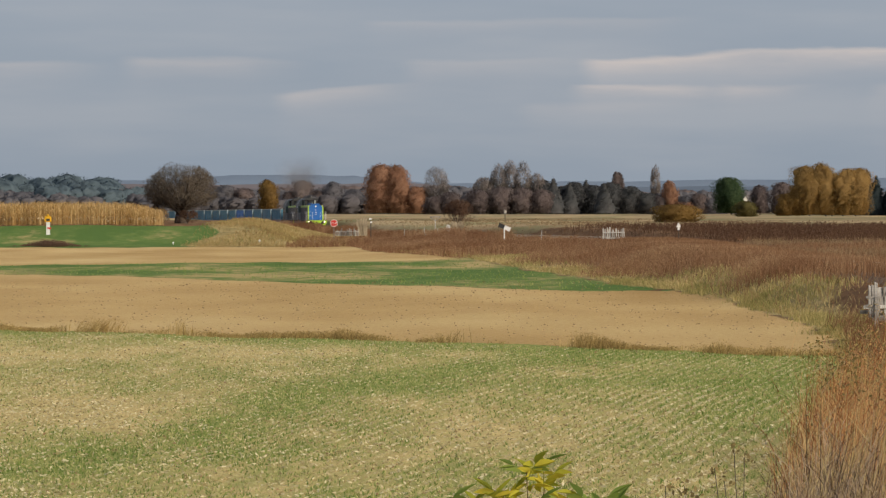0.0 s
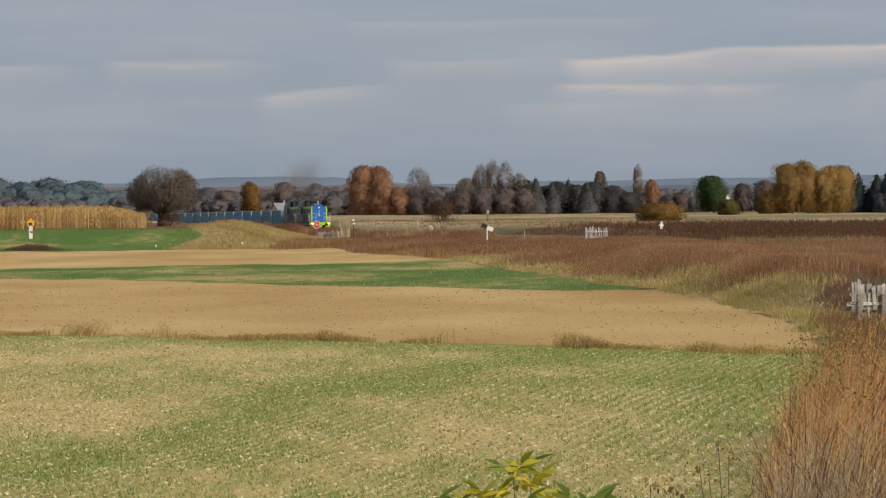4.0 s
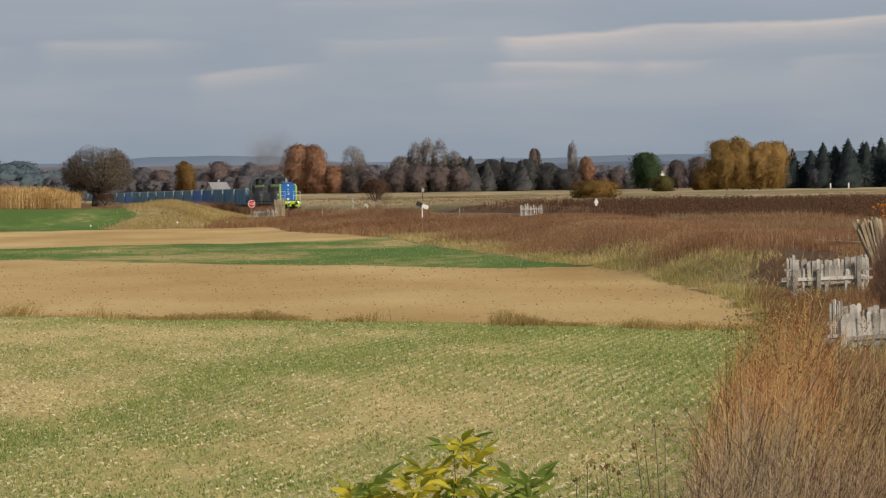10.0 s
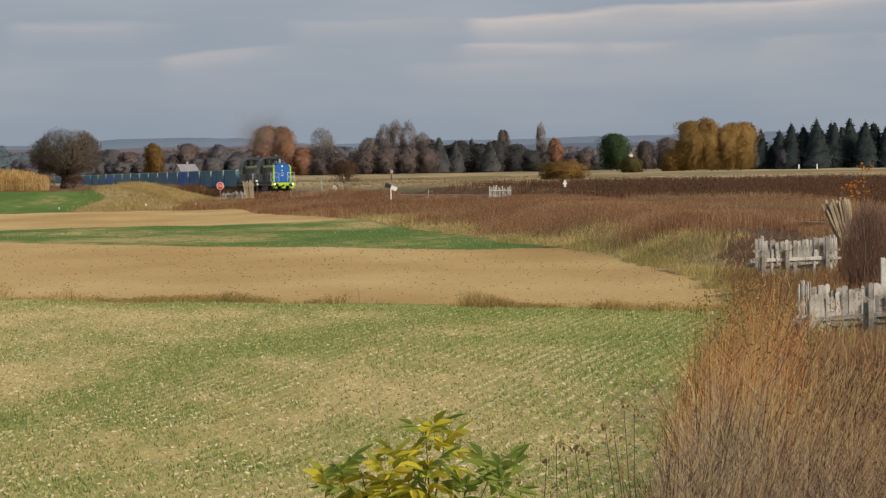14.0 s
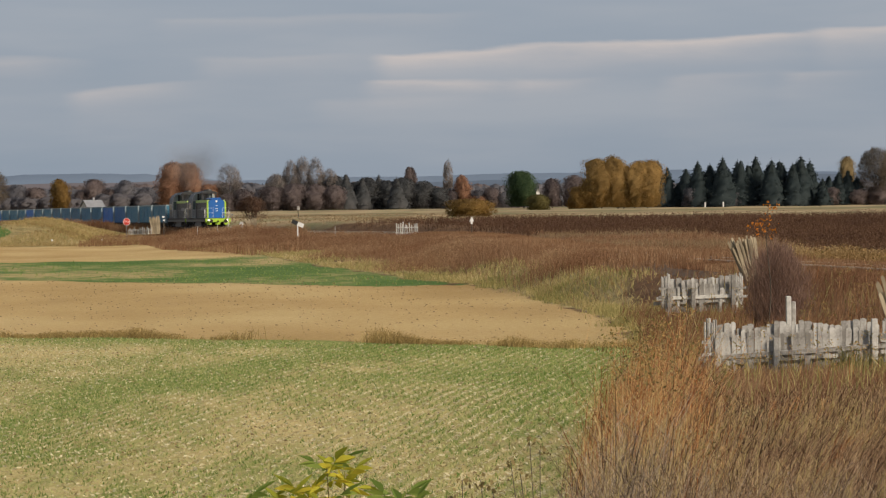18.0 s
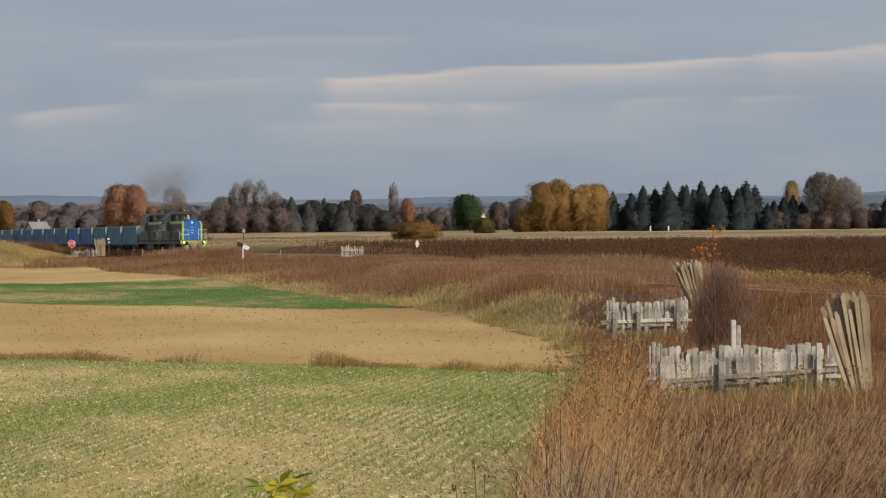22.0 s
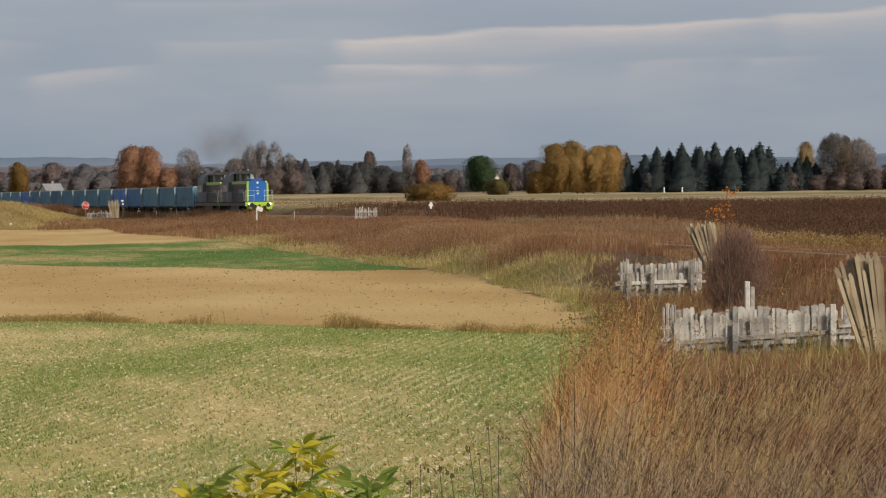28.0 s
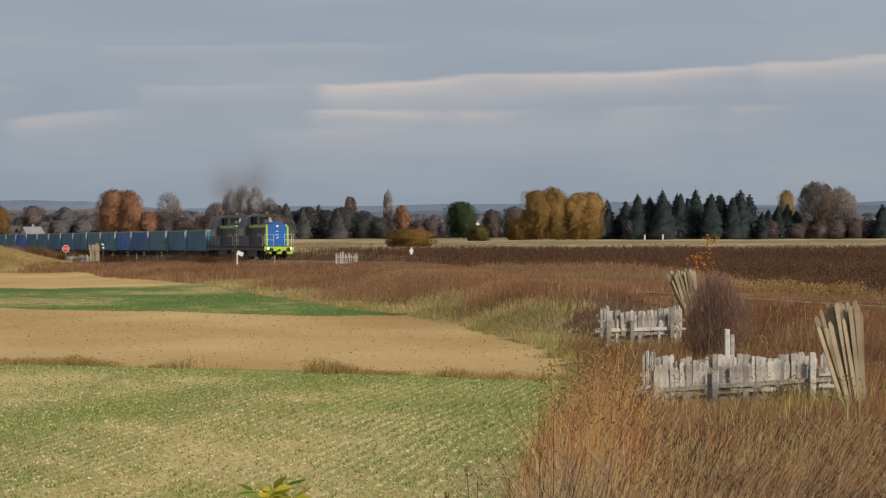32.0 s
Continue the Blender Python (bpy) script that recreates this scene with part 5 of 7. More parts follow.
    stuff("weed_stems", stalks(rng, p, h, 0.10, np.full(len(p), 0.010), np.full(len(p), 0.12), 4, 0.16), M_REDSTEM, "reddish stems of leafy weeds", "weeds")
    k = 26
    at = np.repeat(p, k, 0)
    hh = np.repeat(h, k)
    t = 1.03 - 0.30 * rng.uniform(0, 1, len(at)) ** 1.6
    at = at + np.stack([0.12 * hh * t ** 1.7 + rng.normal(0, 0.075, len(at)), rng.normal(0, 0.07, len(at)), hh * t], 1)
    stuff("weed_leaves", flecks(rng, at, rng.uniform(0.025, 0.060, len(at))), M_WEEDLEAF, "olive and orange leaves on tall weeds", "weeds")
    # thin leafless stems standing clear of the rest
    for x, y, tall in ((0.66, 12.6, 1.30), (0.72, 13.0, 1.36), (0.91, 13.0, 1.42), (0.80, 13.1, 1.36), (1.02, 13.6, 1.50), (0.96, 13.2, 1.38), (0.58, 12.6, 1.22), (1.08, 14.0, 1.48), (0.69, 12.9, 1.20), (0.77, 13.2, 1.28), (0.84, 13.1, 1.22), (0.87, 13.4, 1.33), (0.99, 13.3, 1.25)):
        stem = tagged(new("dead_stem"), "thin dark dead stem with a withered head", "dead stem")
        z = float(land(x, y))
        stem.location = (x, y, z)
        bm = bmesh.new()
        at = Vector((0, 0, 0))
        for k in range(6):
            to = Vector((0.02 * math.sin(k * 1.7 + x * 9), 0.01 * math.cos(k * 2.1), tall * (k + 1) / 6))
            rod(bm, at, to, 0.0030 - 0.0003 * k, sides=5)
            at = to
        part("stalk", bm, M_BARK, stem)
        c = np.array([[at.x, at.y, at.z]]) + rng.normal(0, 0.014, (10, 3))
        tagged(part("head", mesh("head", *flecks(rng, c, rng.uniform(0.010, 0.026, 10)), M_SEED), M_SEED, stem), kind="stuff")


foreground()


# ---- trees ----
def limb_points(rng, height, spread, n=9, low=0.25):
    """Limb ends round a trunk."""
    a = rng.uniform(0, 2 * np.pi, n)
    r = spread * rng.uniform(0.35, 0.95, n)
    z = height * rng.uniform(low + 0.15, 0.92, n)
    r = r * np.sqrt(np.clip(1 - ((z / height - 0.55) / 0.5) ** 2, 0.1, 1))
    return np.stack([np.cos(a) * r, np.sin(a) * r, z], 1)


def trunk(rng, height, radius, ends, mat, tree, fork=0.3):
    bm = bmesh.new()
    rod(bm, (0, 0, -0.2), (0, 0, height * fork), radius, radius * 0.8, 8)
    rod(bm, (0, 0, height * fork), (rng.normal(0, 0.15), rng.normal(0, 0.15), height * 0.9), radius * 0.78, radius * 0.12, 7)
    for e in ends:
        rod(bm, (0, 0, height * rng.uniform(fork * 0.8, 0.55)), e, radius * 0.4, radius * 0.08, 5)
    return part("trunk", bm, mat, tree)


def crown_points(rng, height, half, low, count, foot=0.72, core=0.5):
    """Places for leaves in a lobed, uneven crown."""
    t = rng.uniform(0, 1, count) ** 0.72
    a = rng.uniform(0, 2 * np.pi, count)
    ph = rng.uniform(0, 6.28, 6)
    top = 0.42 + 0.1 * rng.uniform(-1, 1)
    prof = np.where(t > top, np.sqrt(np.clip(1 - np.abs((t - top) / (1 - top)) ** 3.0, 0.02, 1)), foot + (1 - foot) * (t / top) ** 0.7)
    lobe = 1 + 0.13 * np.sin(3 * a + ph[0] + 5 * t) + 0.10 * np.sin(5 * a + ph[1] - 9 * t) + 0.09 * np.sin(7 * t * 3 + ph[2] + a)
    r = half * prof * lobe * rng.uniform(0.12, 1, count) ** core
    rise = 1 + 0.07 * np.sin(4 * a + ph[3]) + 0.05 * np.sin(9 * a + ph[4])
    z = height * (low + (1 - low) * t) * np.where(t > 0.6, rise, 1) * 0.97
    return np.stack([np.cos(a) * r, np.sin(a) * r, z], 1)


def soften(name, v, k, outward, mat, rng, jitter=0.35, core=None):
    """A mesh of loose k-cornered leaves, each turned and shaded as the crown's outside lies there, over the dense inside of the boughs."""
    n = len(v) // k
    v = v.reshape(n, k, 3).copy()
    away = np.cross(v[:, 1] - v[:, 0], v[:, 2] - v[:, 0])
    back = (away * outward).sum(1) < 0
    v[back] = v[back][:, ::-1]
    out = outward / (np.linalg.norm(outward, axis=1)[:, None] + 1e-9) + rng.normal(0, jitter, (n, 3))
    out /= np.linalg.norm(out, axis=1)[:, None] + 1e-9
    verts, faces, normals = v.reshape(-1, 3), np.arange(n * k).reshape(n, k).tolist(), np.repeat(out, k, 0)
    if core is not None:
        cv, cf, cn = core
        faces = faces + (cf + len(verts)).tolist()
        verts, normals = np.concatenate([verts, cv]), np.concatenate([normals, cn])
    me = mesh(name, verts, faces, mat)
    me.polygons.foreach_set("use_smooth", np.ones(len(faces), bool))
    me.normals_split_custom_set_from_vertices(normals.tolist())
    return me


def crown_form(rng, height, half, low, foot, lumpy=1.0):
    """The outside of an uneven crown: a function of height share and bearing that gives places, for a share of the way out."""
    ph = rng.uniform(0, 6.28, 12)
    top = rng.uniform(0.36, 0.5)
    tilt = rng.uniform(-0.10, 0.10, 2)

    def at(t, a, out):
        prof = np.where(t > top, np.sqrt(np.clip(1 - np.abs((t - top) / (1 - top)) ** 2.9, 0.0, 1)), foot + (1 - foot) * (t / top) ** 0.7)
        lobe = 1 + lumpy * (0.12 * np.sin(3 * a + ph[0] + 4 * t) + 0.10 * np.sin(5 * a + ph[1] - 8 * t) + 0.08 * np.sin(13 * t + ph[2] + 2 * a) + 0.06 * np.sin(9 * a + ph[3] + 17 * t)
                            + 0.04 * np.sin(15 * a - 31 * t + ph[4]))
        r = half * prof * lobe * out
        rise = 1 + lumpy * (0.06 * np.sin(2 * a + ph[5]) + 0.06 * np.sin(4 * a + ph[6]) + 0.04 * np.sin(7 * a + ph[7])) * smooth(0.3, 0.7, t) * (1 - 0.85 * smooth(0.72, 1.0, t))
        z = height * (low + (1 - low) * t * rise * (0.90 + 0.10 * out))
        return np.stack([np.cos(a) * r + tilt[0] * z, np.sin(a) * r + tilt[1] * z, np.maximum(z, 0.0)], -1)

    return at


def puffs(rng, height, half, low, count, foot=0.85, rows=16, ring=20, solid=0.72, lumpy=1.0, rough=0.07, reach=1.11):
    """Places for leaves over an uneven crown, the way out from each, and the crown's dense inside."""
    form = crown_form(rng, height, half, low, foot, lumpy)
    heart, span = np.array([0, 0, height * (0.42 + 0.4 * low)]), np.array([half, half, height * 0.5])
    t = 1 - (1 - rng.uniform(0, 1, count)) ** 0.85
    a = rng.uniform(0, 2 * np.pi, count)
    at = form(t, a, rng.triangular(0.60, 0.97, reach, count))
    u, w = np.meshgrid(np.linspace(0, 1, rows), np.arange(ring) * 2 * np.pi / ring, indexing="ij")
    cv = form(u, w, solid * rng.uniform(1 - rough, 1 + rough, u.shape)).reshape(-1, 3)
    i, j = np.meshgrid(np.arange(rows - 1), np.arange(ring), indexing="ij")
    cf = np.stack([i * ring + j, i * ring + (j + 1) % ring, (i + 1) * ring + (j + 1) % ring, (i + 1) * ring + j], -1).reshape(-1, 4)
    cn = (cv - heart) / span + rng.normal(0, 0.15 + rough, cv.shape)
    cn /= np.linalg.norm(cn, axis=1)[:, None] + 1e-9
    return at, (at - heart) / span, (cv, cf, cn)


def leaf_tree(x, y, height, half, leaf, label, kind="tree", low=0.12, count=1500, size=0.5, bark=M_BARK, seed=0, lobes=9, name="tree", sink=0.0, foot=0.85):
    rng = np.random.default_rng(seed + int(abs(x) * 10) + int(y))
    tree = tagged(new(name), label, kind)
    tree.location = (x, y, float(land(x, y)) - sink)
    ends = limb_points(rng, height, half, lobes, low)
    trunk(rng, height, 0.014 * height + 0.03, ends, bark, tree)
    count = int(count * 4.2)
    at, out, core = puffs(rng, height, half, low, count, foot)
    v, f = flecks(rng, at, rng.uniform(0.5, 1.3, count) * size * 0.48)
    part("crown", soften("crown", v, 4, out, leaf, rng, 0.42, core), leaf, tree)
    return tree


def bare_tree(x, y, height, half, twig, label, low=0.2, forks=(11, 9, 7, 5, 2), seed=0, width=0.06, name="bare_tree", upright=0.5, sink=0.0, bark=M_BARK, stout=1.0, fork=0.22, dome=0.5, spray=1500):
    """A leafless tree: limbs from a short trunk, forking again and again inside a rounded crown."""
    rng = np.random.default_rng(seed + int(abs(x) * 10) + int(y))
    tree = tagged(new(name), label, "tree")
    tree.location = (x, y, float(land(x, y)) - sink)
    radius = (0.018 * height + 0.05) * stout
    mid = np.array([0, 0, height * (low + (1 - low) * dome)])
    reach_up, reach_down = height - mid[2], mid[2] - height * low
    n = forks[0]
    turn = np.arange(n) * 2.4 + rng.uniform(0, 0.8, n)
    steep = rng.uniform(0.1, 1.0, n) ** 0.7 * radians(78 - 52 * upright)
    way = np.stack([np.cos(turn) * np.sin(steep), np.sin(turn) * np.sin(steep), np.cos(steep)], 1)
    root = np.stack([0 * turn, 0 * turn, height * fork * rng.uniform(0.65, 1.0, n)], 1)
    long = 0.72 * np.minimum(half / np.maximum(np.sin(steep), 0.05), (height - root[:, 2]) / np.maximum(np.cos(steep), 0.2))

    def inside(tip):
        q = (tip - mid) / np.where((tip[:, 2:] > mid[2]), [[half, half, reach_up]], [[half, half, reach_down + 1e-3]])
        r = np.linalg.norm(q, axis=1) / rng.uniform(0.84, 1.04, len(tip))
        return mid + (tip - mid) / np.maximum(r, 1)[:, None]

    bm = bmesh.new()
    rod(bm, (0, 0, -0.2), (0, 0, height * fork * 0.5), radius * 1.25, radius, 9)
    rod(bm, (0, 0, height * fork * 0.5), (0.04, 0.0, height * fork), radius, radius * 0.75, 9)
    tip = inside(root + way * long[:, None])
    for p, q in zip(root, tip):
        bend = (p + q) / 2 + rng.normal(0, 0.04, 3) * height
        rod(bm, p, bend, radius * 0.42, radius * 0.24, 5)
        rod(bm, bend, q, radius * 0.24, radius * 0.06, 5)
    tagged(part("trunk", bm, bark, tree), kind="stuff" if name == "thicket" else "")
    tris = []
    for level, k in enumerate(forks[1:]):
        pick = np.repeat(np.arange(len(root)), k)
        t = rng.uniform(0.3, 1.0, len(pick))
        p = root[pick] + (tip[pick] - root[pick]) * t[:, None]
        d = (tip[pick] - root[pick]) / (long[pick][:, None] + 1e-6) * 0.75 + rng.normal(0, 0.48, (len(pick), 3)) + np.array([0, 0, 0.45 * upright])
        d /= np.linalg.norm(d, axis=1)[:, None]
        ln = long[pick] * rng.uniform(0.3, 0.62, len(pick))
        q = inside(p + d * ln[:, None])
        side = np.cross(q - p, rng.normal(0, 1, p.shape))
        side *= (width * (1.5, 1.0, 0.75, 0.6)[level] / 2) / (np.linalg.norm(side, axis=1)[:, None] + 1e-9)
        tris.append(np.stack([p - side, p + side, q], 1).reshape(-1, 3))
        root, tip, long = p, q, ln
    # the finest twigs fill the crown
    d = rng.normal(0, 1, (spray, 3))
    d /= np.linalg.norm(d, axis=1)[:, None]
    d *= rng.uniform(0.15, 1.0, (spray, 1)) ** 0.45
    p = mid + d * np.where(d[:, 2:] > 0, [[half, half, reach_up]], [[half, half, reach_down]]) * 0.90
    q = inside(p + (d + np.array([0, 0, 0.5 * upright]) + rng.normal(0, 0.45, d.shape)) * height * rng.uniform(0.04, 0.10, (spray, 1)))
    side = np.cross(q - p, rng.normal(0, 1, p.shape))
    side *= (width * 0.8 / 2) / (np.linalg.norm(side, axis=1)[:, None] + 1e-9)
    tris.append(np.stack([p - side, p + side, q], 1).reshape(-1, 3))
    v = np.concatenate(tris)
    part("crown", soften("crown", v, 3, (v[::3] - mid) / np.array([half, half, reach_up]), twig, rng, 0.5), twig, tree, "fine leafless twigs")
    return tree


def conifer(x, y, height, half, seed=0, needles=M_NEEDLE, label="dark green spruce in a row beyond the fields", group="spruces beyond the fields"):
    rng = np.random.default_rng(seed + int(abs(x) * 10))
    tree = tagged(new("spruce"), label, "tree", group)
    tree.location = (x, y, float(land(x, y)))
    part("trunk", rod(bmesh.new(), (0, 0, -0.2), (0, 0, height * 0.97), 0.018 * height, 0.02, 7), M_BARK, tree)
    # whorls of drooping branches, each clothed with sprays of needles
    whorls, arms = 26, 9
    t = np.repeat((np.arange(whorls) + rng.uniform(-0.3, 0.3, whorls)) / whorls, arms)
    t = np.clip(t, 0.0, 0.985)
    a = rng.uniform(0, 2 * np.pi, len(t))
    reach = half * 1.5 * np.minimum((1 - t) ** 0.8 + 0.02, 0.86) * rng.uniform(0.55, 1.18, len(t))
    k = 11
    pick = np.repeat(np.arange(len(t)), k)
    u = rng.uniform(0.1, 1, len(pick)) ** 0.6
    r = reach[pick] * u
    ang = a[pick] + rng.normal(0, 0.16, len(pick))
    at = np.stack([np.cos(ang) * r, np.sin(ang) * r, 0.03 * height + t[pick] * height * 0.95 - 0.22 * r + 0.10 * r * u ** 2 + rng.normal(0, 0.06, len(pick))], 1)
    at[:, 2] = np.clip(at[:, 2], 0.05, height)
    size = rng.uniform(0.25, 0.55, len(pick)) * np.interp(t[pick], [0, 0.8, 1], [1, 0.8, 0.4])
    v, f = flecks(rng, at, size, 0.4)
    out = np.stack([np.cos(ang), np.sin(ang), np.full(len(ang), 0.35)], 1)
    tip = np.stack([np.zeros(14), np.zeros(14), height * np.linspace(0.88, 1.02, 14)], 1) + rng.normal(0, 0.04, (14, 3))
    v2, f2 = flecks(rng, tip, np.linspace(0.4, 0.12, 14))
    # dense shaded inside: an uneven cone
    ring, rows = 14, 12
    u, w = np.meshgrid(np.arange(rows) / (rows - 1), np.arange(ring) * 2 * np.pi / ring, indexing="ij")
    r = half * 1.5 * np.minimum((1 - u) ** 0.8, 0.86) * 0.74 * (1 + 0.22 * np.sin(u * 70) * (1 - u)) * rng.uniform(0.8, 1.12, u.shape)
    cv = np.stack([np.cos(w) * r, np.sin(w) * r, 0.02 * height + u * height * 0.93], -1).reshape(-1, 3)
    i, j = np.meshgrid(np.arange(rows - 1), np.arange(ring), indexing="ij")
    cf = np.stack([i * ring + j, i * ring + (j + 1) % ring, (i + 1) * ring + (j + 1) % ring, (i + 1) * ring + j], -1).reshape(-1, 4)
    cn = np.stack([np.cos(w), np.sin(w), np.full(w.shape, 0.3)], -1).reshape(-1, 3) + rng.normal(0, 0.2, (ring * rows, 3))
    cn /= np.linalg.norm(cn, axis=1)[:, None]
    part("foliage", soften("foliage", np.concatenate([v, v2]), 4, np.concatenate([out, np.tile([0, -0.5, 0.5], (14, 1))]), needles, rng, 0.3, (cv, cf, cn)), needles, tree)
    return tree


def woods(name, rows, mat, label, seed, leaf=1.3, dense=42, wide=2.1):
    """A far wood in one sheet of leaves: rows of x0, x1, y, height, count."""
    rng = np.random.default_rng(seed)
    at, out, cv, cf, cn, m = [], [], [], [], [], 0
    for x0, x1, y, h, n in rows:
        for cx in np.linspace(x0, x1, n):
            hh = h * rng.uniform(0.82, 1.05)
            cy = y + rng.uniform(-15, 15)
            half = rng.uniform(0.22, 0.36) * h
            p, o, (a, b, c) = puffs(rng, hh, half * wide, 0.0, dense * 3, 0.9, 11, 14, 0.74, 0.6, 0.22, 1.03)
            move = np.array([cx + rng.uniform(-1, 1), cy, float(land(cx, cy))])
            at.append(p + move), out.append(o), cv.append(a + move), cf.append(b + m), cn.append(c)
            m += len(a)
    at = np.concatenate(at)
    v, f = flecks(rng, at, rng.uniform(0.6, 1.3, len(at)) * leaf * 0.5)
    core = (np.concatenate(cv), np.concatenate(cf), np.concatenate(cn))
    return tagged(new(name, soften(name, v, 4, np.concatenate(out), mat, rng, 0.3, core)), label, "woods", kind="stuff")



leaf_tree(-15.0, 900, 11.4, 3.4, M_RUST, "rust-brown autumn tree beyond the railway", low=0.02, count=1700, size=0.6)
leaf_tree(-10.3, 900, 11.3, 3.4, M_RUST, "rust-brown autumn tree beyond the railway", low=0.02, count=1700, size=0.6, seed=3)
leaf_tree(-6.3, 900, 6.3, 2.8, M_RUST, "low rust-brown trees beyond the railway", low=0.03, count=900, size=0.6)
leaf_tree(-39.5, 900, 7.9, 2.3, M_OCHRE, "small ochre autumn tree beyond the railway", low=0.06, count=1000, size=0.55)
leaf_tree(-36.1, 1000, 8.5, 3.1, M_MAUVE, "dusky mauve leafless tree beyond the railway", low=0.03, count=900, size=0.6)
leaf_tree(-28.5, 1000, 8.1, 2.9, M_FARWOOD, "dusky mauve leafless tree beyond the railway", low=0.03, count=900, size=0.6)
leaf_tree(-32.0, 1000, 5.9, 2.6, M_MAUVE, "dusky mauve leafless tree beyond the railway", low=0.03, count=900, size=0.6)
leaf_tree(-39.2, 1000, 5.5, 2.0, M_MAUVE, "dusky mauve leafless tree beyond the railway", low=0.03, count=900, size=0.6)
leaf_tree(-22.7, 1000, 6.2, 2.9, M_FARWOOD, "dusky mauve leafless tree beyond the railway", low=0.03, count=900, size=0.6)
leaf_tree(-50.6, 1000, 6.5, 3.4, M_MAUVE, "dusky mauve leafless tree beyond the railway", low=0.03, count=900, size=0.6)
leaf_tree(-55.7, 1000, 7.3, 3.1, M_FARWOOD, "dusky mauve leafless tree beyond the railway", low=0.03, count=900, size=0.6)
bare_tree(-1.5, 900, 11.2, 3.3, M_TWIG_GREY, "grey leafless tree beyond the railway", width=0.07)
bare_tree(9.1, 900, 8.8, 2.8, M_TWIG_GREY, "tall grey leafless poplar beyond the railway", width=0.12, upright=0.55)
bare_tree(12.6, 900, 12.1, 2.2, M_TWIG_GREY, "tall grey leafless poplar beyond the railway", width=0.12, upright=0.55)
bare_tree(15.3, 900, 13.0, 2.2, M_TWIG_GREY, "tall grey leafless poplar beyond the railway", width=0.12, upright=0.55)
bare_tree(18.2, 900, 12.6, 2.2, M_TWIG_GREY, "tall grey leafless poplar beyond the railway", width=0.12, upright=0.55)
bare_tree(21.4, 900, 9.8, 2.3, M_TWIG_GREY, "tall grey leafless poplar beyond the railway", width=0.12, upright=0.55)
leaf_tree(8.1, 880, 5.5, 3.0, M_MAUVE, "dusky brown leafless shrubbery under poplars", low=0.02, count=1000, size=0.6)
leaf_tree(12.7, 880, 6.2, 3.3, M_MAUVE, "dusky brown leafless shrubbery under poplars", low=0.02, count=1000, size=0.6)
leaf_tree(17.4, 880, 5.8, 3.3, M_MAUVE, "dusky brown leafless shrubbery under poplars", low=0.02, count=1000, size=0.6)
leaf_tree(21.5, 880, 5.5, 2.8, M_MAUVE, "dusky brown leafless shrubbery under poplars", low=0.02, count=1000, size=0.6)
leaf_tree(2.0, 880, 4.9, 2.8, M_MAUVE, "dusky brown leafless shrubbery under poplars", low=0.02, count=1000, size=0.6)
leaf_tree(-1.8, 880, 4.0, 2.5, M_MAUVE, "dusky brown leafless shrubbery under poplars", low=0.02, count=1000, size=0.6)
leaf_tree(22.9, 900, 7.8, 3.0, M_DARKROW, "dark leafless tree in a dense row", low=0.0, count=1300, size=0.6)
conifer(24.9, 893, 8.4, 2.5, needles=M_DARKROW, label="dark conifer in a dense row", group="dark row beyond the railway")
leaf_tree(26.8, 900, 6.4, 3.0, M_DARKROW, "dark leafless tree in a dense row", low=0.0, count=1300, size=0.6)
conifer(28.7, 897, 7.5, 2.5, needles=M_DARKROW, label="dark conifer in a dense row", group="dark row beyond the railway")
leaf_tree(30.6, 900, 7.4, 3.0, M_DARKROW, "dark leafless tree in a dense row", low=0.0, count=1300, size=0.6)
conifer(32.6, 901, 8.0, 2.5, needles=M_DARKROW, label="dark conifer in a dense row", group="dark row beyond the railway")
leaf_tree(34.5, 900, 6.6, 3.0, M_DARKROW, "dark leafless tree in a dense row", low=0.0, count=1300, size=0.6)
conifer(36.4, 893, 7.2, 2.5, needles=M_DARKROW, label="dark conifer in a dense row", group="dark row beyond the railway")
leaf_tree(38.4, 900, 7.2, 3.0, M_DARKROW, "dark leafless tree in a dense row", low=0.0, count=1300, size=0.6)
conifer(40.3, 905, 7.1, 2.5, needles=M_DARKROW, label="dark conifer in a dense row", group="dark row beyond the railway")
leaf_tree(42.2, 900, 6.4, 3.0, M_DARKROW, "dark leafless tree in a dense row", low=0.0, count=1300, size=0.6)
conifer(44.2, 908, 6.3, 2.5, needles=M_DARKROW, label="dark conifer in a dense row", group="dark row beyond the railway")
leaf_tree(46.1, 900, 4.8, 3.0, M_DARKROW, "dark leafless tree in a dense row", low=0.0, count=1300, size=0.6)
leaf_tree(43.8, 1000, 10.6, 1.1, M_MAUVE, "brown tree top behind the dark row", low=0.3, count=500, size=0.6)
leaf_tree(45.5, 1000, 10.5, 1.1, M_MAUVE, "brown tree top behind the dark row", low=0.3, count=500, size=0.6)
bare_tree(53.8, 1000, 12.9, 1.4, M_TWIG_GREY, "tall thin leafless birch far off", width=0.09, upright=0.85)
leaf_tree(51.9, 900, 7.6, 1.9, M_RUST, "small orange-rust autumn tree far off", low=0.05, count=900, size=0.55)
leaf_tree(55.5, 900, 4.1, 1.8, M_FARWOOD, "low dusky shrub at the far field edge", low=0.02, count=700, size=0.55)
leaf_tree(58.5, 900, 4.7, 2.1, M_MAUVE, "low dusky shrub at the far field edge", low=0.02, count=700, size=0.55)
leaf_tree(60.8, 900, 3.6, 1.8, M_FARWOOD, "low dusky shrub at the far field edge", low=0.02, count=700, size=0.55)
leaf_tree(49.7, 900, 4.4, 2.1, M_MAUVE, "low dusky shrub at the far field edge", low=0.02, count=700, size=0.55)
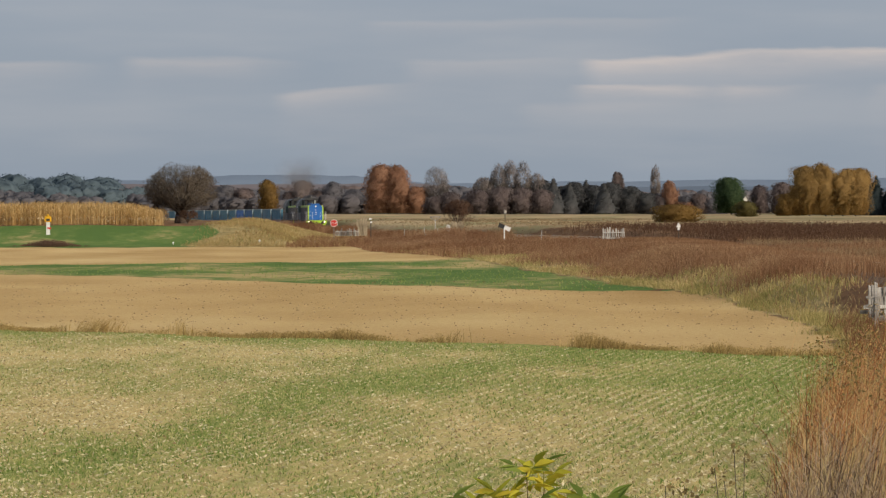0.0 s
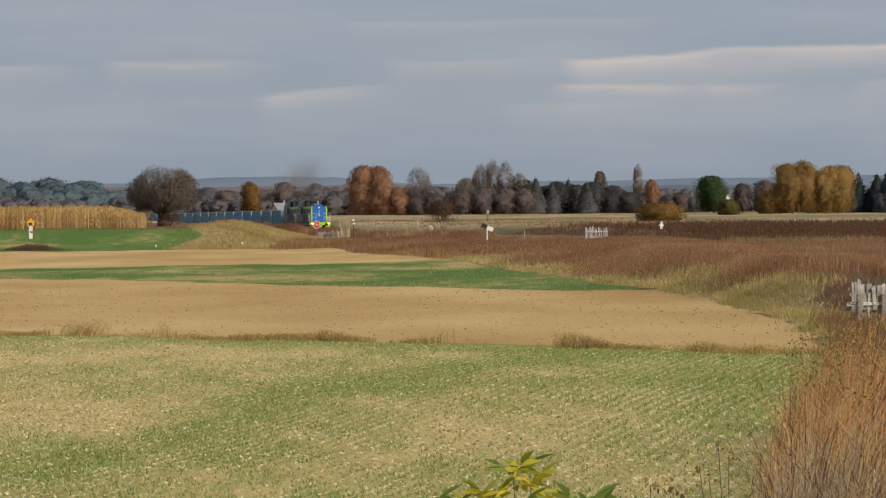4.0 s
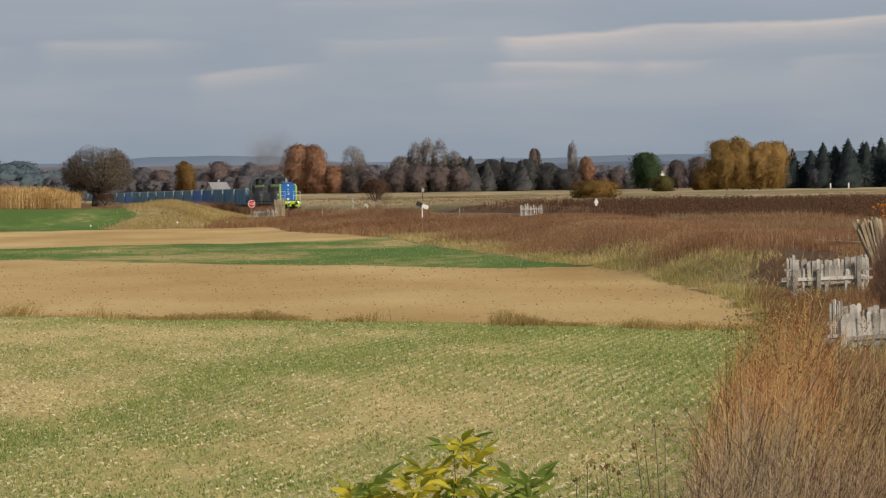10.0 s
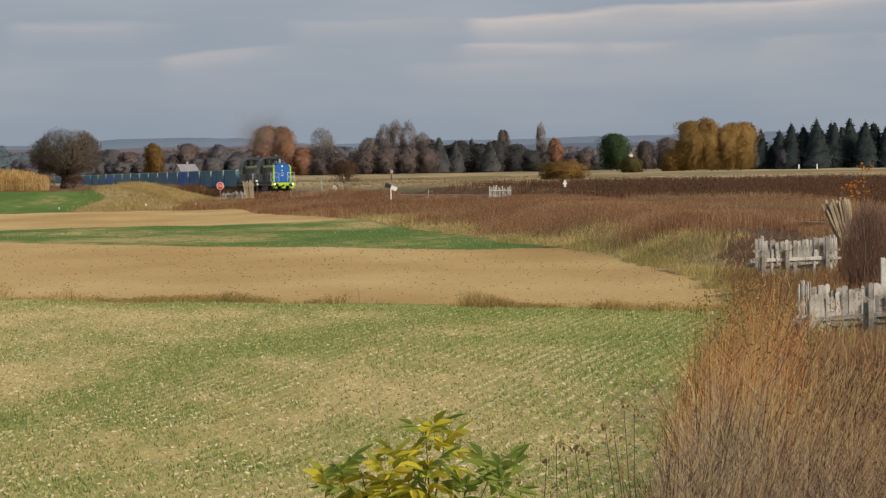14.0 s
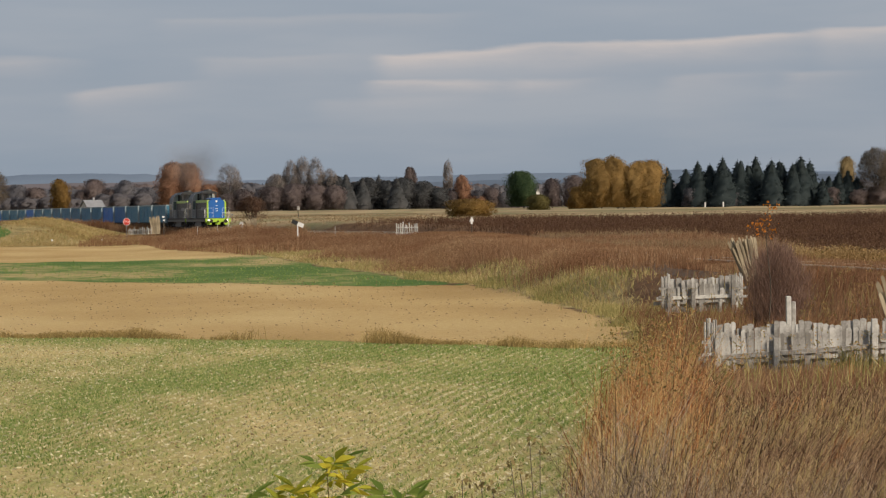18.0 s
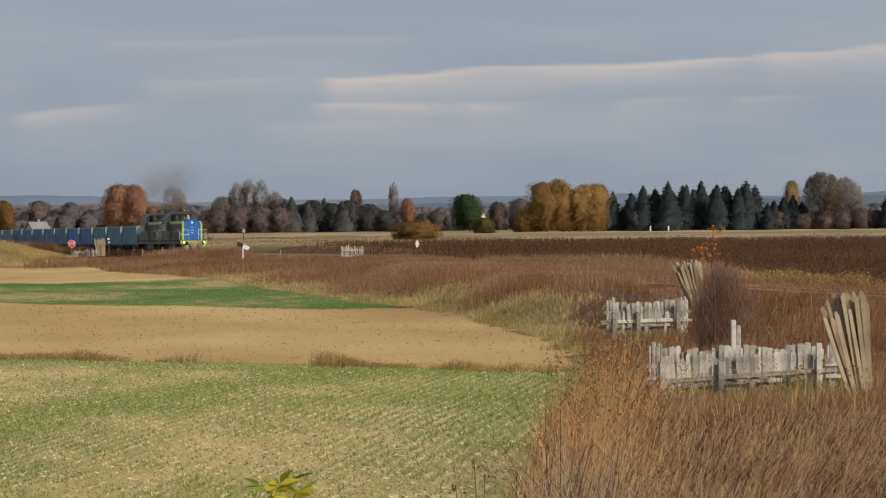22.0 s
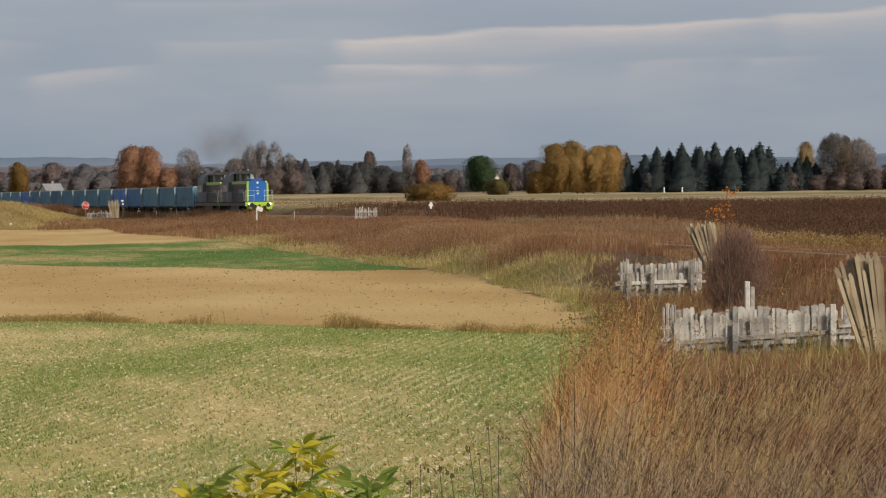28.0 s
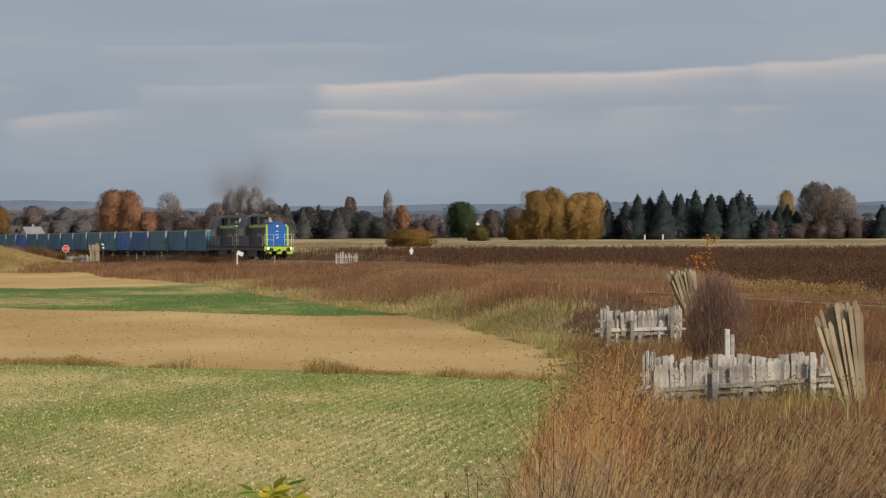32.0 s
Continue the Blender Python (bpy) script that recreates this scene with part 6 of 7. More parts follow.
leaf_tree(54.9, 900, 2.9, 2.6, M_RUST, "low dusky shrub at the far field edge", low=0.02, count=700, size=0.55)
leaf_tree(58.4, 800, 7.6, 3.1, M_GREEN, "round dark green tree at the far field edge", low=0.05, count=2200, size=0.5)
leaf_tree(64.2, 800, 6.0, 1.9, M_MAUVE, "mauve leafless tree at the far field edge", low=0.05, count=900, size=0.55)
leaf_tree(68.4, 800, 6.7, 2.2, M_MAUVE, "mauve leafless tree at the far field edge", low=0.05, count=1000, size=0.55)
leaf_tree(53.7, 700, 2.8, 2.0, M_OLIVE, "olive bush at the far field edge", low=0.02, count=900, size=0.4)
leaf_tree(30.8, 520, 2.4, 3.1, M_OCHRE, "broad ochre bush beyond the railway", low=0.02, count=2200, size=0.3, name="bush", kind="bush")
leaf_tree(66.8, 720, 9.3, 3.1, M_GOLD, "golden birch at the far field edge", low=0.03, count=1700, size=0.42, bark=M_PALEBARK)
leaf_tree(69.8, 720, 9.8, 3.1, M_GOLD, "golden birch at the far field edge", low=0.03, count=1700, size=0.42, bark=M_PALEBARK)
leaf_tree(72.9, 720, 8.8, 2.9, M_GOLD, "golden birch at the far field edge", low=0.03, count=1700, size=0.42, bark=M_PALEBARK)
leaf_tree(75.2, 720, 8.9, 2.7, M_GOLD, "golden birch at the far field edge", low=0.03, count=1700, size=0.42, bark=M_PALEBARK)
leaf_tree(71.5, 726, 8.0, 2.4, M_GOLD, "golden birch at the far field edge", low=0.03, count=1300, size=0.42, bark=M_PALEBARK)
leaf_tree(62.9, 720, 4.1, 1.9, M_OCHRE, "ochre shrub under birches", low=0.02, count=800, size=0.42)
leaf_tree(64.7, 720, 5.8, 2.1, M_OCHRE, "ochre shrub under birches", low=0.02, count=800, size=0.42)
leaf_tree(61.9, 720, 2.4, 1.4, M_OCHRE, "ochre shrub under birches", low=0.02, count=800, size=0.42)
conifer(80.0, 745, 9.0, 2.04)
conifer(81.7, 745, 7.7, 1.89)
conifer(83.6, 745, 4.4, 1.60)
conifer(87.0, 741, 8.9, 2.62)
conifer(89.4, 741, 8.1, 2.48)
conifer(91.5, 739, 9.6, 2.77)
conifer(95.3, 742, 8.8, 2.77)
conifer(98.3, 743, 9.7, 2.77)
conifer(100.6, 738, 8.9, 2.62)
conifer(103.1, 742, 8.5, 2.62)
conifer(106.3, 739, 9.7, 2.91)
conifer(108.4, 742, 8.8, 2.62)
conifer(109.9, 736, 5.2, 1.46)
conifer(96.7, 742, 8.1, 2.48)
conifer(104.6, 738, 8.3, 2.48)
for x, h in ((86.0, 7.6), (88.3, 8.6), (90.6, 8.3), (94.2, 7.4), (96.0, 8.9), (99.4, 8.8), (101.9, 8.2), (104.0, 8.9), (107.4, 8.7)):
    conifer(x, 752, h, 2.6)
leaf_tree(85.3, 740, 3.9, 1.3, M_FARWOOD, "low dark shrub under spruces", low=0.02, count=500, size=0.5)
leaf_tree(93.2, 740, 2.8, 1.5, M_FARWOOD, "low dark shrub under spruces", low=0.02, count=500, size=0.5)
leaf_tree(101.7, 740, 2.3, 1.5, M_FARWOOD, "low dark shrub under spruces", low=0.02, count=500, size=0.5)
for x, h in ((111.9, 5.6), (113.7, 6.5), (115.5, 6.7), (117.2, 5.4)):
    conifer(x, 741, h, 1.9)
conifer(133.1, 738, 6.6, 2.21)
conifer(135.3, 739, 7.6, 2.47)
bare_tree(121.0, 740, 11.2, 4.2, M_TWIG, "large leafless tree at the far field edge", low=0.06, width=0.075, spray=5000)
bare_tree(125.4, 742, 10.2, 3.9, M_TWIG_GREY, "large grey leafless tree at the far field edge", low=0.06, width=0.075, spray=5000)
leaf_tree(116.5, 750, 9.4, 1.7, M_PALEOCHRE, "thin pale ochre birch at the far field edge", low=0.3, count=700, size=0.4, bark=M_PALEBARK)
leaf_tree(112.3, 740, 3.4, 1.7, M_MAUVE, "dusky shrub at the far field edge", low=0.02, count=800, size=0.5)
leaf_tree(117.1, 740, 3.0, 2.1, M_MAUVE, "dusky shrub at the far field edge", low=0.02, count=800, size=0.5)
leaf_tree(120.8, 740, 3.7, 2.3, M_MAUVE, "dusky shrub at the far field edge", low=0.02, count=800, size=0.5)
leaf_tree(124.5, 740, 3.7, 2.1, M_MAUVE, "dusky shrub at the far field edge", low=0.02, count=800, size=0.5)
leaf_tree(128.2, 740, 3.9, 2.1, M_MAUVE, "dusky shrub at the far field edge", low=0.02, count=800, size=0.5)
leaf_tree(130.9, 740, 3.5, 1.7, M_MAUVE, "dusky shrub at the far field edge", low=0.02, count=800, size=0.5)
bare_tree(1.9, 480, 3.7, 2.3, M_THICKET, "dark brown wispy thicket beside the crossing", low=0.0, forks=(16, 8, 7, 5), width=0.035, upright=0.7, name="thicket", fork=0.06, dome=0.35)
bare_tree(-31.2, 470, 7.4, 4.9, M_TWIG, "lone round leafless tree beside maize", low=0.20, forks=(26, 9, 8, 6), width=0.045, upright=0.12, seed=4, stout=3.6, fork=0.24, dome=0.34, spray=9000)
bare_tree(-30.2, 467, 1.7, 1.7, M_THICKET, "dark thicket round the lone tree's foot", low=0.0, forks=(14, 7, 6, 4), width=0.04, upright=0.5, name="thicket", fork=0.05, dome=0.3)
bare_tree(-33.7, 466, 2.0, 1.7, M_DULLSTRAW, "dry brush between maize and tree", low=0.0, forks=(14, 7, 6, 4), width=0.05, upright=0.6, name="thicket", fork=0.05, dome=0.3)
woods("hedge_behind", [(-62, -38, 925, 4.2, 14), (-30, 64, 925, 4.8, 54), (76, 140, 770, 3.4, 44)], M_HEDGE, "dusky hedge filling the gaps between trees", 16, 0.62, 85)
woods("far_pine_wood", [(-290, -126, 1500, 14.2, 66), (-200, -124, 1460, 12.5, 34)], M_FARPINE, "pine wood far off with air haze in its colour", 3, 1.35, 130)
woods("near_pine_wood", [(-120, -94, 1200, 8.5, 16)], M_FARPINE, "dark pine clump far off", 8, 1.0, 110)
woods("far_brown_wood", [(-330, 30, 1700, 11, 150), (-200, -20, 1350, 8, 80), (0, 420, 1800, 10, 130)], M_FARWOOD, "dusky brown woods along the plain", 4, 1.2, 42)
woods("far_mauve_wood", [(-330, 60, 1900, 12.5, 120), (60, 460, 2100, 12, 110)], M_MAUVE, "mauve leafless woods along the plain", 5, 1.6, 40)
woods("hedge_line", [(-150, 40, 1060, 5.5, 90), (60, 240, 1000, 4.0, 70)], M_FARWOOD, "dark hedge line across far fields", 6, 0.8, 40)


# ---- small things along the railway ----
def settle(ob, x, y, sink=0.0):
    ob.location = (x, y, float(land(x, y)) - sink)
    return ob


def stake(bm, x, y, z0, z1, w, t=0.03, lean=0.0, cut=0.0):
    """One flat picket with a worn slanted top."""
    a = [(-w / 2, z0), (w / 2, z0), (w / 2 + lean, z1 - cut), (lean + w * 0.1, z1), (lean - w / 2, z1 - cut * 0.4)]
    f = [bm.verts.new((x + px, y - t / 2, pz)) for px, pz in a]
    b = [bm.verts.new((x + px, y + t / 2, pz)) for px, pz in a]
    bm.faces.new(f)
    bm.faces.new(reversed(b))
    for i in range(5):
        j = (i + 1) % 5
        bm.faces.new((f[j], f[i], b[i], b[j]))
    return bm


def snow_fence(x0, x1, y, top, base, label, seed, rail=(0.0, 0.0), depth=0.9):
    """An old crib of pickets: a tall back row, a shorter front row, slanting rails and end posts; heights are absolute."""
    rng = np.random.default_rng(seed)
    fence = tagged(new("snow_fence"), label, "fence")
    fence.location = (x0, y, base)
    run = x1 - x0
    # tall back boards, close together and uneven
    x = 0.04
    while x < run:
        w = rng.uniform(0.085, 0.165)
        bm = stake(bmesh.new(), 0, 0, 0, top - base - 0.03 + rng.normal(0, 0.035), w, 0.02, rng.normal(0, 0.012), rng.uniform(0.01, 0.05))
        part("picket", bm, M_OLDWOOD, fence, at=pose(x + w / 2, depth + rng.uniform(0, 0.05), 0, rng.uniform(-3, 3)))
        x += w * rng.uniform(0.85, 1.05)
    # shorter front boards; a few reach the ground, the rest end below the rail
    x = 0.02
    while x < run:
        w = rng.uniform(0.07, 0.16)
        if rng.uniform() > 0.07:
            low = 0.0 if rng.uniform() < 0.45 else 0.30
            z1 = top - base - 0.14 - 0.22 * rng.uniform() ** 1.5 + 0.05 * math.sin(x * 3.1)
            bm = stake(bmesh.new(), 0, 0, low, z1, w if low else w * 0.7, 0.025, rng.normal(0, 0.025), rng.uniform(0.01, 0.07))
            part("picket", bm, M_OLDWOOD, fence, at=pose(x + w / 2, rng.uniform(-0.04, 0.0), 0, rng.uniform(-4, 4)))
        x += w * rng.uniform(0.9, 1.12)
    for yy, z, thick in ((-0.075, 0.36, 0.05), (depth - 0.06, 0.2, 0.05)):
        bm = boxes((-0.32, run + 0.14, -0.02, 0.02, -thick, thick), bevel=0.008)
        part("rail", bm, M_OLDWOOD, fence, "long weathered rail", at=pose(0, yy, z + rail[0], 0, -math.degrees(math.atan2(rail[1], run)), 0))
    # end frames: two short crossbars tie the rows together
    for end in (-0.10, run + 0.04):
        for z in (0.42, 0.66):
            part("crossbar", boxes((-0.16, 0.24, -0.02, 0.02, -0.035, 0.035), bevel=0.006), M_OLDWOOD, fence, at=pose(end, -0.11, z + rail[0] * 0.5, 0, rng.uniform(-4, 4), 0))
    for k in (0.02, 0.36, 0.93):
        part("post", boxes((-0.06, 0.06, -0.05, 0.05, -0.3, top - base + (0.06 if k > 0.9 else -0.3)), bevel=0.01), M_OLDWOOD, fence, "stout weathered post", at=pose(k * (x1 - x0), -0.14, 0))
    for i in range(6):
        for side in (0, 1):
            bm = stake(bmesh.new(), 0, 0, 0.1, top - base + rng.normal(0.05, 0.05), 0.07, 0.03, rng.normal(0, 0.02), 0.03)
            part("picket", bm, M_OLDWOOD, fence, at=pose((x1 - x0) * side + (0.07 if not side else -0.02) + 0.05 * i * (1 if side else -0.6), 0.1 + i * depth / 7, 0, 0, 0, 70))
    return fence


snow_fence(9.67, 13.2, 80.0, -0.585, -1.62, "weathered grey picket crib sunk in dead herbs", 3, rail=(-0.02, 0.20))
snow_fence(12.24, 14.25, 112.0, -0.19, -1.2, "smaller weathered picket crib farther off", 9, rail=(0.06, 0.05))


def slat_bundle(x, y, base, tall, n, spread, lean, wide, label, mat=M_SLATWOOD):
    """A sheaf of split slats, set up leaning and fanned out."""
    rng = np.random.default_rng(int(abs(x) * 100 + y))
    sheaf = tagged(new("slat_bundle"), label, "slats")
    sheaf.location = (x, y, base)
    for i in range(3 * n):
        k = (i % n + 0.36 * (i // n)) / (n - 1) - 0.5
        h = tall * rng.uniform(0.80, 1.05)
        bm = stake(bmesh.new(), 0, 0, -0.1, h, wide * rng.uniform(0.7, 1.2), 0.03, 0.0, wide * rng.uniform(0.5, 1.6))
        part("slat", bm, mat, sheaf, at=pose(k * spread, rng.uniform(-0.06, 0.06) + 0.09 * (i // n), 0, rng.uniform(-4, 4), lean + k * 13 + rng.normal(0, 1.2), rng.uniform(-14, 14)))
    return sheaf


slat_bundle(13.40, 77.5, -1.55, 2.05, 13, 0.42, -10, 0.088, "fan of raw split slats leaning by the crib")
slat_bundle(15.5, 118.0, -0.55, 1.48, 11, 0.42, -14, 0.082, "fan of raw split slats near the rails")
slat_bundle(-9.6, 474.0, -0.3, 2.05, 6, 0.7, -8, 0.13, "pale split slats standing by the crossing")
slat_bundle(1.9, 446.0, -0.4, 1.8, 6, 0.8, -14, 0.14, "pale split slats standing among herbs")

post = settle(tagged(new("fence_post"), "square grey post standing alone behind the crib", "post"), 11.78, 84.0, 0.1)
part("shaft", boxes((-0.055, 0.055, -0.05, 0.05, 0, 1.62), bevel=0.012), M_OLDWOOD, post)
part("shaft", boxes((0.07, 0.16, 0.0, 0.08, 0, 1.5), bevel=0.012), M_OLDWOOD, post, "darker board nailed behind")


def thorn_bush():
    rng = np.random.default_rng(71)
    bush = tagged(new("leafless_bush"), "dense leafless mauve-brown bush by the crib", "bush")
    settle(bush, 13.75, 100.0)
    root = np.stack([rng.normal(0, 0.25, 900), rng.normal(0, 0.25, 900), np.abs(rng.normal(0, 0.4, 900))], 1)
    part("twig", mesh("twig", *blades(rng, root, rng.uniform(0.4, 1.5, 900), 0.75, 0.009, bend=0.2), M_BUSHTWIG), M_BUSHTWIG, bush, "thin dark twigs")
    at = crown_points(rng, 2.15, 0.80, 0.05, 9000, 0.6, 0.6) + rng.normal(0, 0.08, (9000, 3))
    at[:, 2] = np.abs(at[:, 2])
    part("side_twig", mesh("side_twig", *blades(rng, at, rng.uniform(0.05, 0.28, 9000), 0.12, 0.009), M_BUSHTWIG), M_BUSHTWIG, bush)
    tagged(bush.children[-1], kind="stuff")
    sapling = tagged(new("sapling"), "thin sapling with a few orange leaves", "sapling")
    settle(sapling, 13.42, 99.2)
    bm = bmesh.new()
    at = Vector((0, 0, 0))
    for k in range(7):
        to = Vector((0.05 * math.sin(k * 1.1), 0, (k + 1) * 0.48))
        rod(bm, at, to, 0.02 - 0.0024 * k, sides=5)
        at = to
    part("stem", bm, M_BARK, sapling)
    for z, dx, dz in ((2.5, -0.32, 0.35), (2.3, 0.15, 0.45), (2.9, 0.18, 0.22)):
        part("branch", rod(bmesh.new(), (0.03, 0, z), (dx, 0.02, z + dz), 0.008, 0.004, 4), M_BARK, sapling)
    c = np.concatenate([rng.normal((0.08, 0, 3.3), (0.10, 0.05, 0.08), (26, 3)), rng.normal((0.02, 0, 3.05), (0.05, 0.05, 0.13), (14, 3)), rng.normal((-0.27, 0, 2.78), (0.13, 0.06, 0.11), (54, 3)),
                        rng.normal((0.12, 0, 2.7), (0.08, 0.05, 0.12), (14, 3))])
    for i, q in enumerate(c):
        v, f = flecks(rng, np.zeros((1, 3)), rng.uniform(0.05, 0.095))
        part("leaf", mesh("leaf", v, f, M_ORANGELEAF), M_ORANGELEAF, sapling, at=pose(*q))


thorn_bush()


def clump(x, y, n, h, spread, mat, label):
    rng = np.random.default_rng(int(abs(x) * 31 + y))
    tuft = tagged(new("grass_clump"), label, "grass clump")
    p = np.stack([rng.normal(0, spread, n), rng.normal(0, spread, n), np.zeros(n)], 1)
    settle(tuft, x, y, 0.03)
    part("blade", mesh("blade", *blades(rng, p, rng.uniform(0.4, 1, n) * h, 0.25, 0.014), mat), mat, tuft)
    tagged(tuft.children[-1], kind="stuff")


for x, y, n, h, s in ((12.2, 78.2, 240, 0.75, 0.22), (12.6, 77.6, 160, 0.6, 0.2), (15.0, 119.0, 200, 0.6, 0.3), (12.9, 118, 240, 0.5, 0.5), (13.6, 112, 200, 0.55, 0.4), (10.9, 112.9, 160, 0.3, 0.3), (11.5, 112.2, 200, 0.45, 0.45)):
    clump(x, y, n, h, s, M_OLIVEGRASS, "yellow-green grass clump before the old crib")


def stop_sign():
    sign = tagged(new("stop_sign"), "red octagonal stop sign on a post at the crossing", "sign")
    x, y = -13.2, 478.0
    settle(sign, x, y)
    z = 1.10 - float(land(x, y))
    part("pole", rod(bmesh.new(), (0, 0.05, -0.2), (0, 0.05, z + 0.35), 0.035), M_GREY, sign)
    bm = bmesh.new()
    bmesh.ops.create_cone(bm, cap_ends=True, segments=8, radius1=0.47, radius2=0.47, depth=0.02, matrix=Matrix.Translation((0, 0, z)) @ Matrix.Rotation(radians(90), 4, "X") @ Matrix.Rotation(radians(22.5), 4, "Z"))
    rim = part("rim", bm, M_WHITE, sign, "white sign edge")
    bm = bmesh.new()
    bmesh.ops.create_cone(bm, cap_ends=True, segments=8, radius1=0.42, radius2=0.42, depth=0.02, matrix=Matrix.Translation((0, -0.012, z)) @ Matrix.Rotation(radians(90), 4, "X") @ Matrix.Rotation(radians(22.5), 4, "Z"))
    part("face", bm, M_RED, sign, "red octagonal face")
    word = bpy.data.curves.new("word", "FONT")
    word.body, word.size, word.align_x, word.align_y, word.extrude = "STOP", 0.34, "CENTER", "CENTER", 0.003
    ob = new("lettering", word)
    ob.data.materials.append(M_WHITE)
    ob.parent = sign
    ob.matrix_local = pose(0, -0.03, z, 90, 0, 0)


stop_sign()


def tilted_board():
    board = tagged(new("marker_board"), "white and black board tilted on a white post", "sign")
    settle(board, 5.9, 380.0)
    z = 0.80 - float(land(5.9, 380.0))
    part("post", boxes((-0.06, 0.06, 0.0, 0.1, -0.2, z), bevel=0.01), M_WHITE, board)
    part("white_half", boxes((0.0, 0.62, -0.03, 0.0, -0.2, 0.2), bevel=0.006), M_WHITE, board, at=pose(0, -0.002, z + 0.05, 0, 24, 0))
    part("black_half", boxes((-0.6, -0.005, -0.03, 0.0, -0.2, 0.2), bevel=0.006), M_BLACK, board, at=pose(0, -0.002, z + 0.05, 0, 24, 0))


tilted_board()


def board_on_post(name, x, y, z, w, h, mat, label, tip=False, thick=0.05):
    ob = tagged(new(name), label, "sign")
    settle(ob, x, y)
    z = z - float(land(x, y))
    part("post", boxes((-0.03, 0.03, 0.0, 0.07, -0.2, z), bevel=0.01), M_BARK, ob, "thin dark post")
    bm = bmesh.new()
    prof = [(-w * 0.2, -h / 2), (w * 0.2, -h / 2), (w * 0.2, -h * 0.12), (w / 2, -h * 0.18), (0, h / 2), (-w / 2, -h * 0.18), (-w * 0.2, -h * 0.12)] if tip else [(-w / 2, -h * 0.3), (-w * 0.3, -h / 2), (w * 0.3, -h / 2), (w / 2, -h * 0.3), (w / 2, h * 0.3), (w * 0.3, h / 2), (-w * 0.3, h / 2), (-w / 2, h * 0.3)]
    f = [bm.verts.new((a, -thick, b)) for a, b in prof]
    g = [bm.verts.new((a, 0, b)) for a, b in prof]
    bm.faces.new(f)
    bm.faces.new(reversed(g))
    for i in range(len(prof)):
        j = (i + 1) % len(prof)
        bm.faces.new((f[j], f[i], g[i], g[j]))
    part("board", bm, mat, ob, at=pose(0, -0.002, z))
    return ob


board_on_post("round_board", 0.6, 450, 0.62, 0.45, 0.7, M_OLDWOOD, "pale rounded board on a stake among herbs")
board_on_post("kilometre_marker", 17.9, 300, 1.12, 0.40, 0.58, M_WHITE, "small white peaked marker beside the track", tip=True)
board_on_post("marker_plate", -8.7, 474, 1.62, 0.3, 0.2, M_WHITE, "small white plate on a stake by the crossing")
board_on_post("marker_plate", -8.6, 473, 1.22, 0.24, 0.2, M_WHITE, "small white plate on a stake by the crossing")


def forked_post():
    ob = tagged(new("forked_post"), "pale post with a broad forked top", "post")
    settle(ob, -0.9, 455.0)
    z = 1.95 - float(land(-0.9, 455.0))
    part("shaft", boxes((-0.05, 0.05, -0.05, 0.05, -0.2, z - 0.3), bevel=0.01), M_OLDWOOD, ob)
    for s in (-1, 1):
        part("arm", boxes((-0.04, 0.04, -0.03, 0.03, 0, 0.65)), M_OLDWOOD, ob, at=pose(s * 0.05, 0, z - 0.55, 0, s * 52, 0))
    part("crossbar", boxes((-0.62, 0.62, -0.04, 0.04, -0.06, 0.06), bevel=0.01), M_OLDWOOD, ob, at=pose(0, -0.08, z - 0.1))


forked_post()


def low_fence(x0, x1, y, top, base, step, label, mat=M_OLDWOOD, seed=1, slim=1.0, even=0.0):
    rng = np.random.default_rng(seed)
    ob = tagged(new("low_fence"), label, "fence")
    ob.location = (x0, y, base)
    n = max(2, int((x1 - x0) / step))
    for i in range(n):
        part("picket", stake(bmesh.new(), 0, 0, -0.1, (top - base) * rng.uniform(0.45 + even, 1.1), slim * step * rng.uniform(0.5, 0.95), 0.04, rng.normal(0, 0.05), 0.05), mat, ob, at=pose(i * step, rng.uniform(-0.1, 0.1), 0))
    part("rail", boxes((-0.05, (n - 1) * step + 0.05, -0.03, 0.03, -0.035, 0.035)), mat, ob, at=pose(0, -0.14, (top - base) * 0.55))


low_fence(-12.9, -9.9, 476, 0.45, -0.35, 0.17, "broken pale picket fence by the crossing", seed=2)
low_fence(-1.9, 2.9, 441, 0.02, -0.75, 0.26, "broken pale picket fence among herbs", seed=5)
low_fence(13.4, 15.4, 330, 0.92, 0.05, 0.16, "short pale picket fence beyond the track", M_WHITEWOOD, seed=7, slim=0.75, even=0.35)
for x, y, z in ((-2.1, 443, 0.9), (-0.6, 443, 0.75), (0.5, 442, 0.8), (-4.4, 450, 0.7), (9.3, 372, 0.75)):
    s = settle(tagged(new("stake"), "slim pale weathered stake standing in dead herbs", "stake", "pale stakes"), x, y)
    part("shaft", boxes((-0.03, 0.03, -0.03, 0.03, -0.2, z - 0.2 - float(land(x, y))), bevel=0.008), M_OLDWOOD, s)


def crossing_post():
    ob = tagged(new("crossing_post"), "white red-banded post with an orange board on top", "sign post")
    settle(ob, -43.3, 433.0)
    part("shaft", boxes((-0.2, 0.2, -0.08, 0.08, -0.2, 1.35), bevel=0.02), M_WHITE, ob)
    part("band", boxes((-0.206, 0.206, -0.086, 0.086, 0.62, 0.82)), M_RED, ob, "dark red slanted band", at=pose(0, 0, 0, 0, 10, 0))
    part("board", boxes((-0.38, 0.38, -0.1, -0.02, 1.4, 2.0), bevel=0.06), M_YELLOW, ob, "orange-yellow board")
    part("mark", boxes((-0.2, 0.2, -0.11, -0.101, 1.5, 1.75)), M_BLACK, ob, "black mark on the board")
    part("cap", boxes((-0.12, 0.12, -0.1, 0.0, 2.0, 2.22), bevel=0.04), M_YELLOW, ob)


crossing_post()


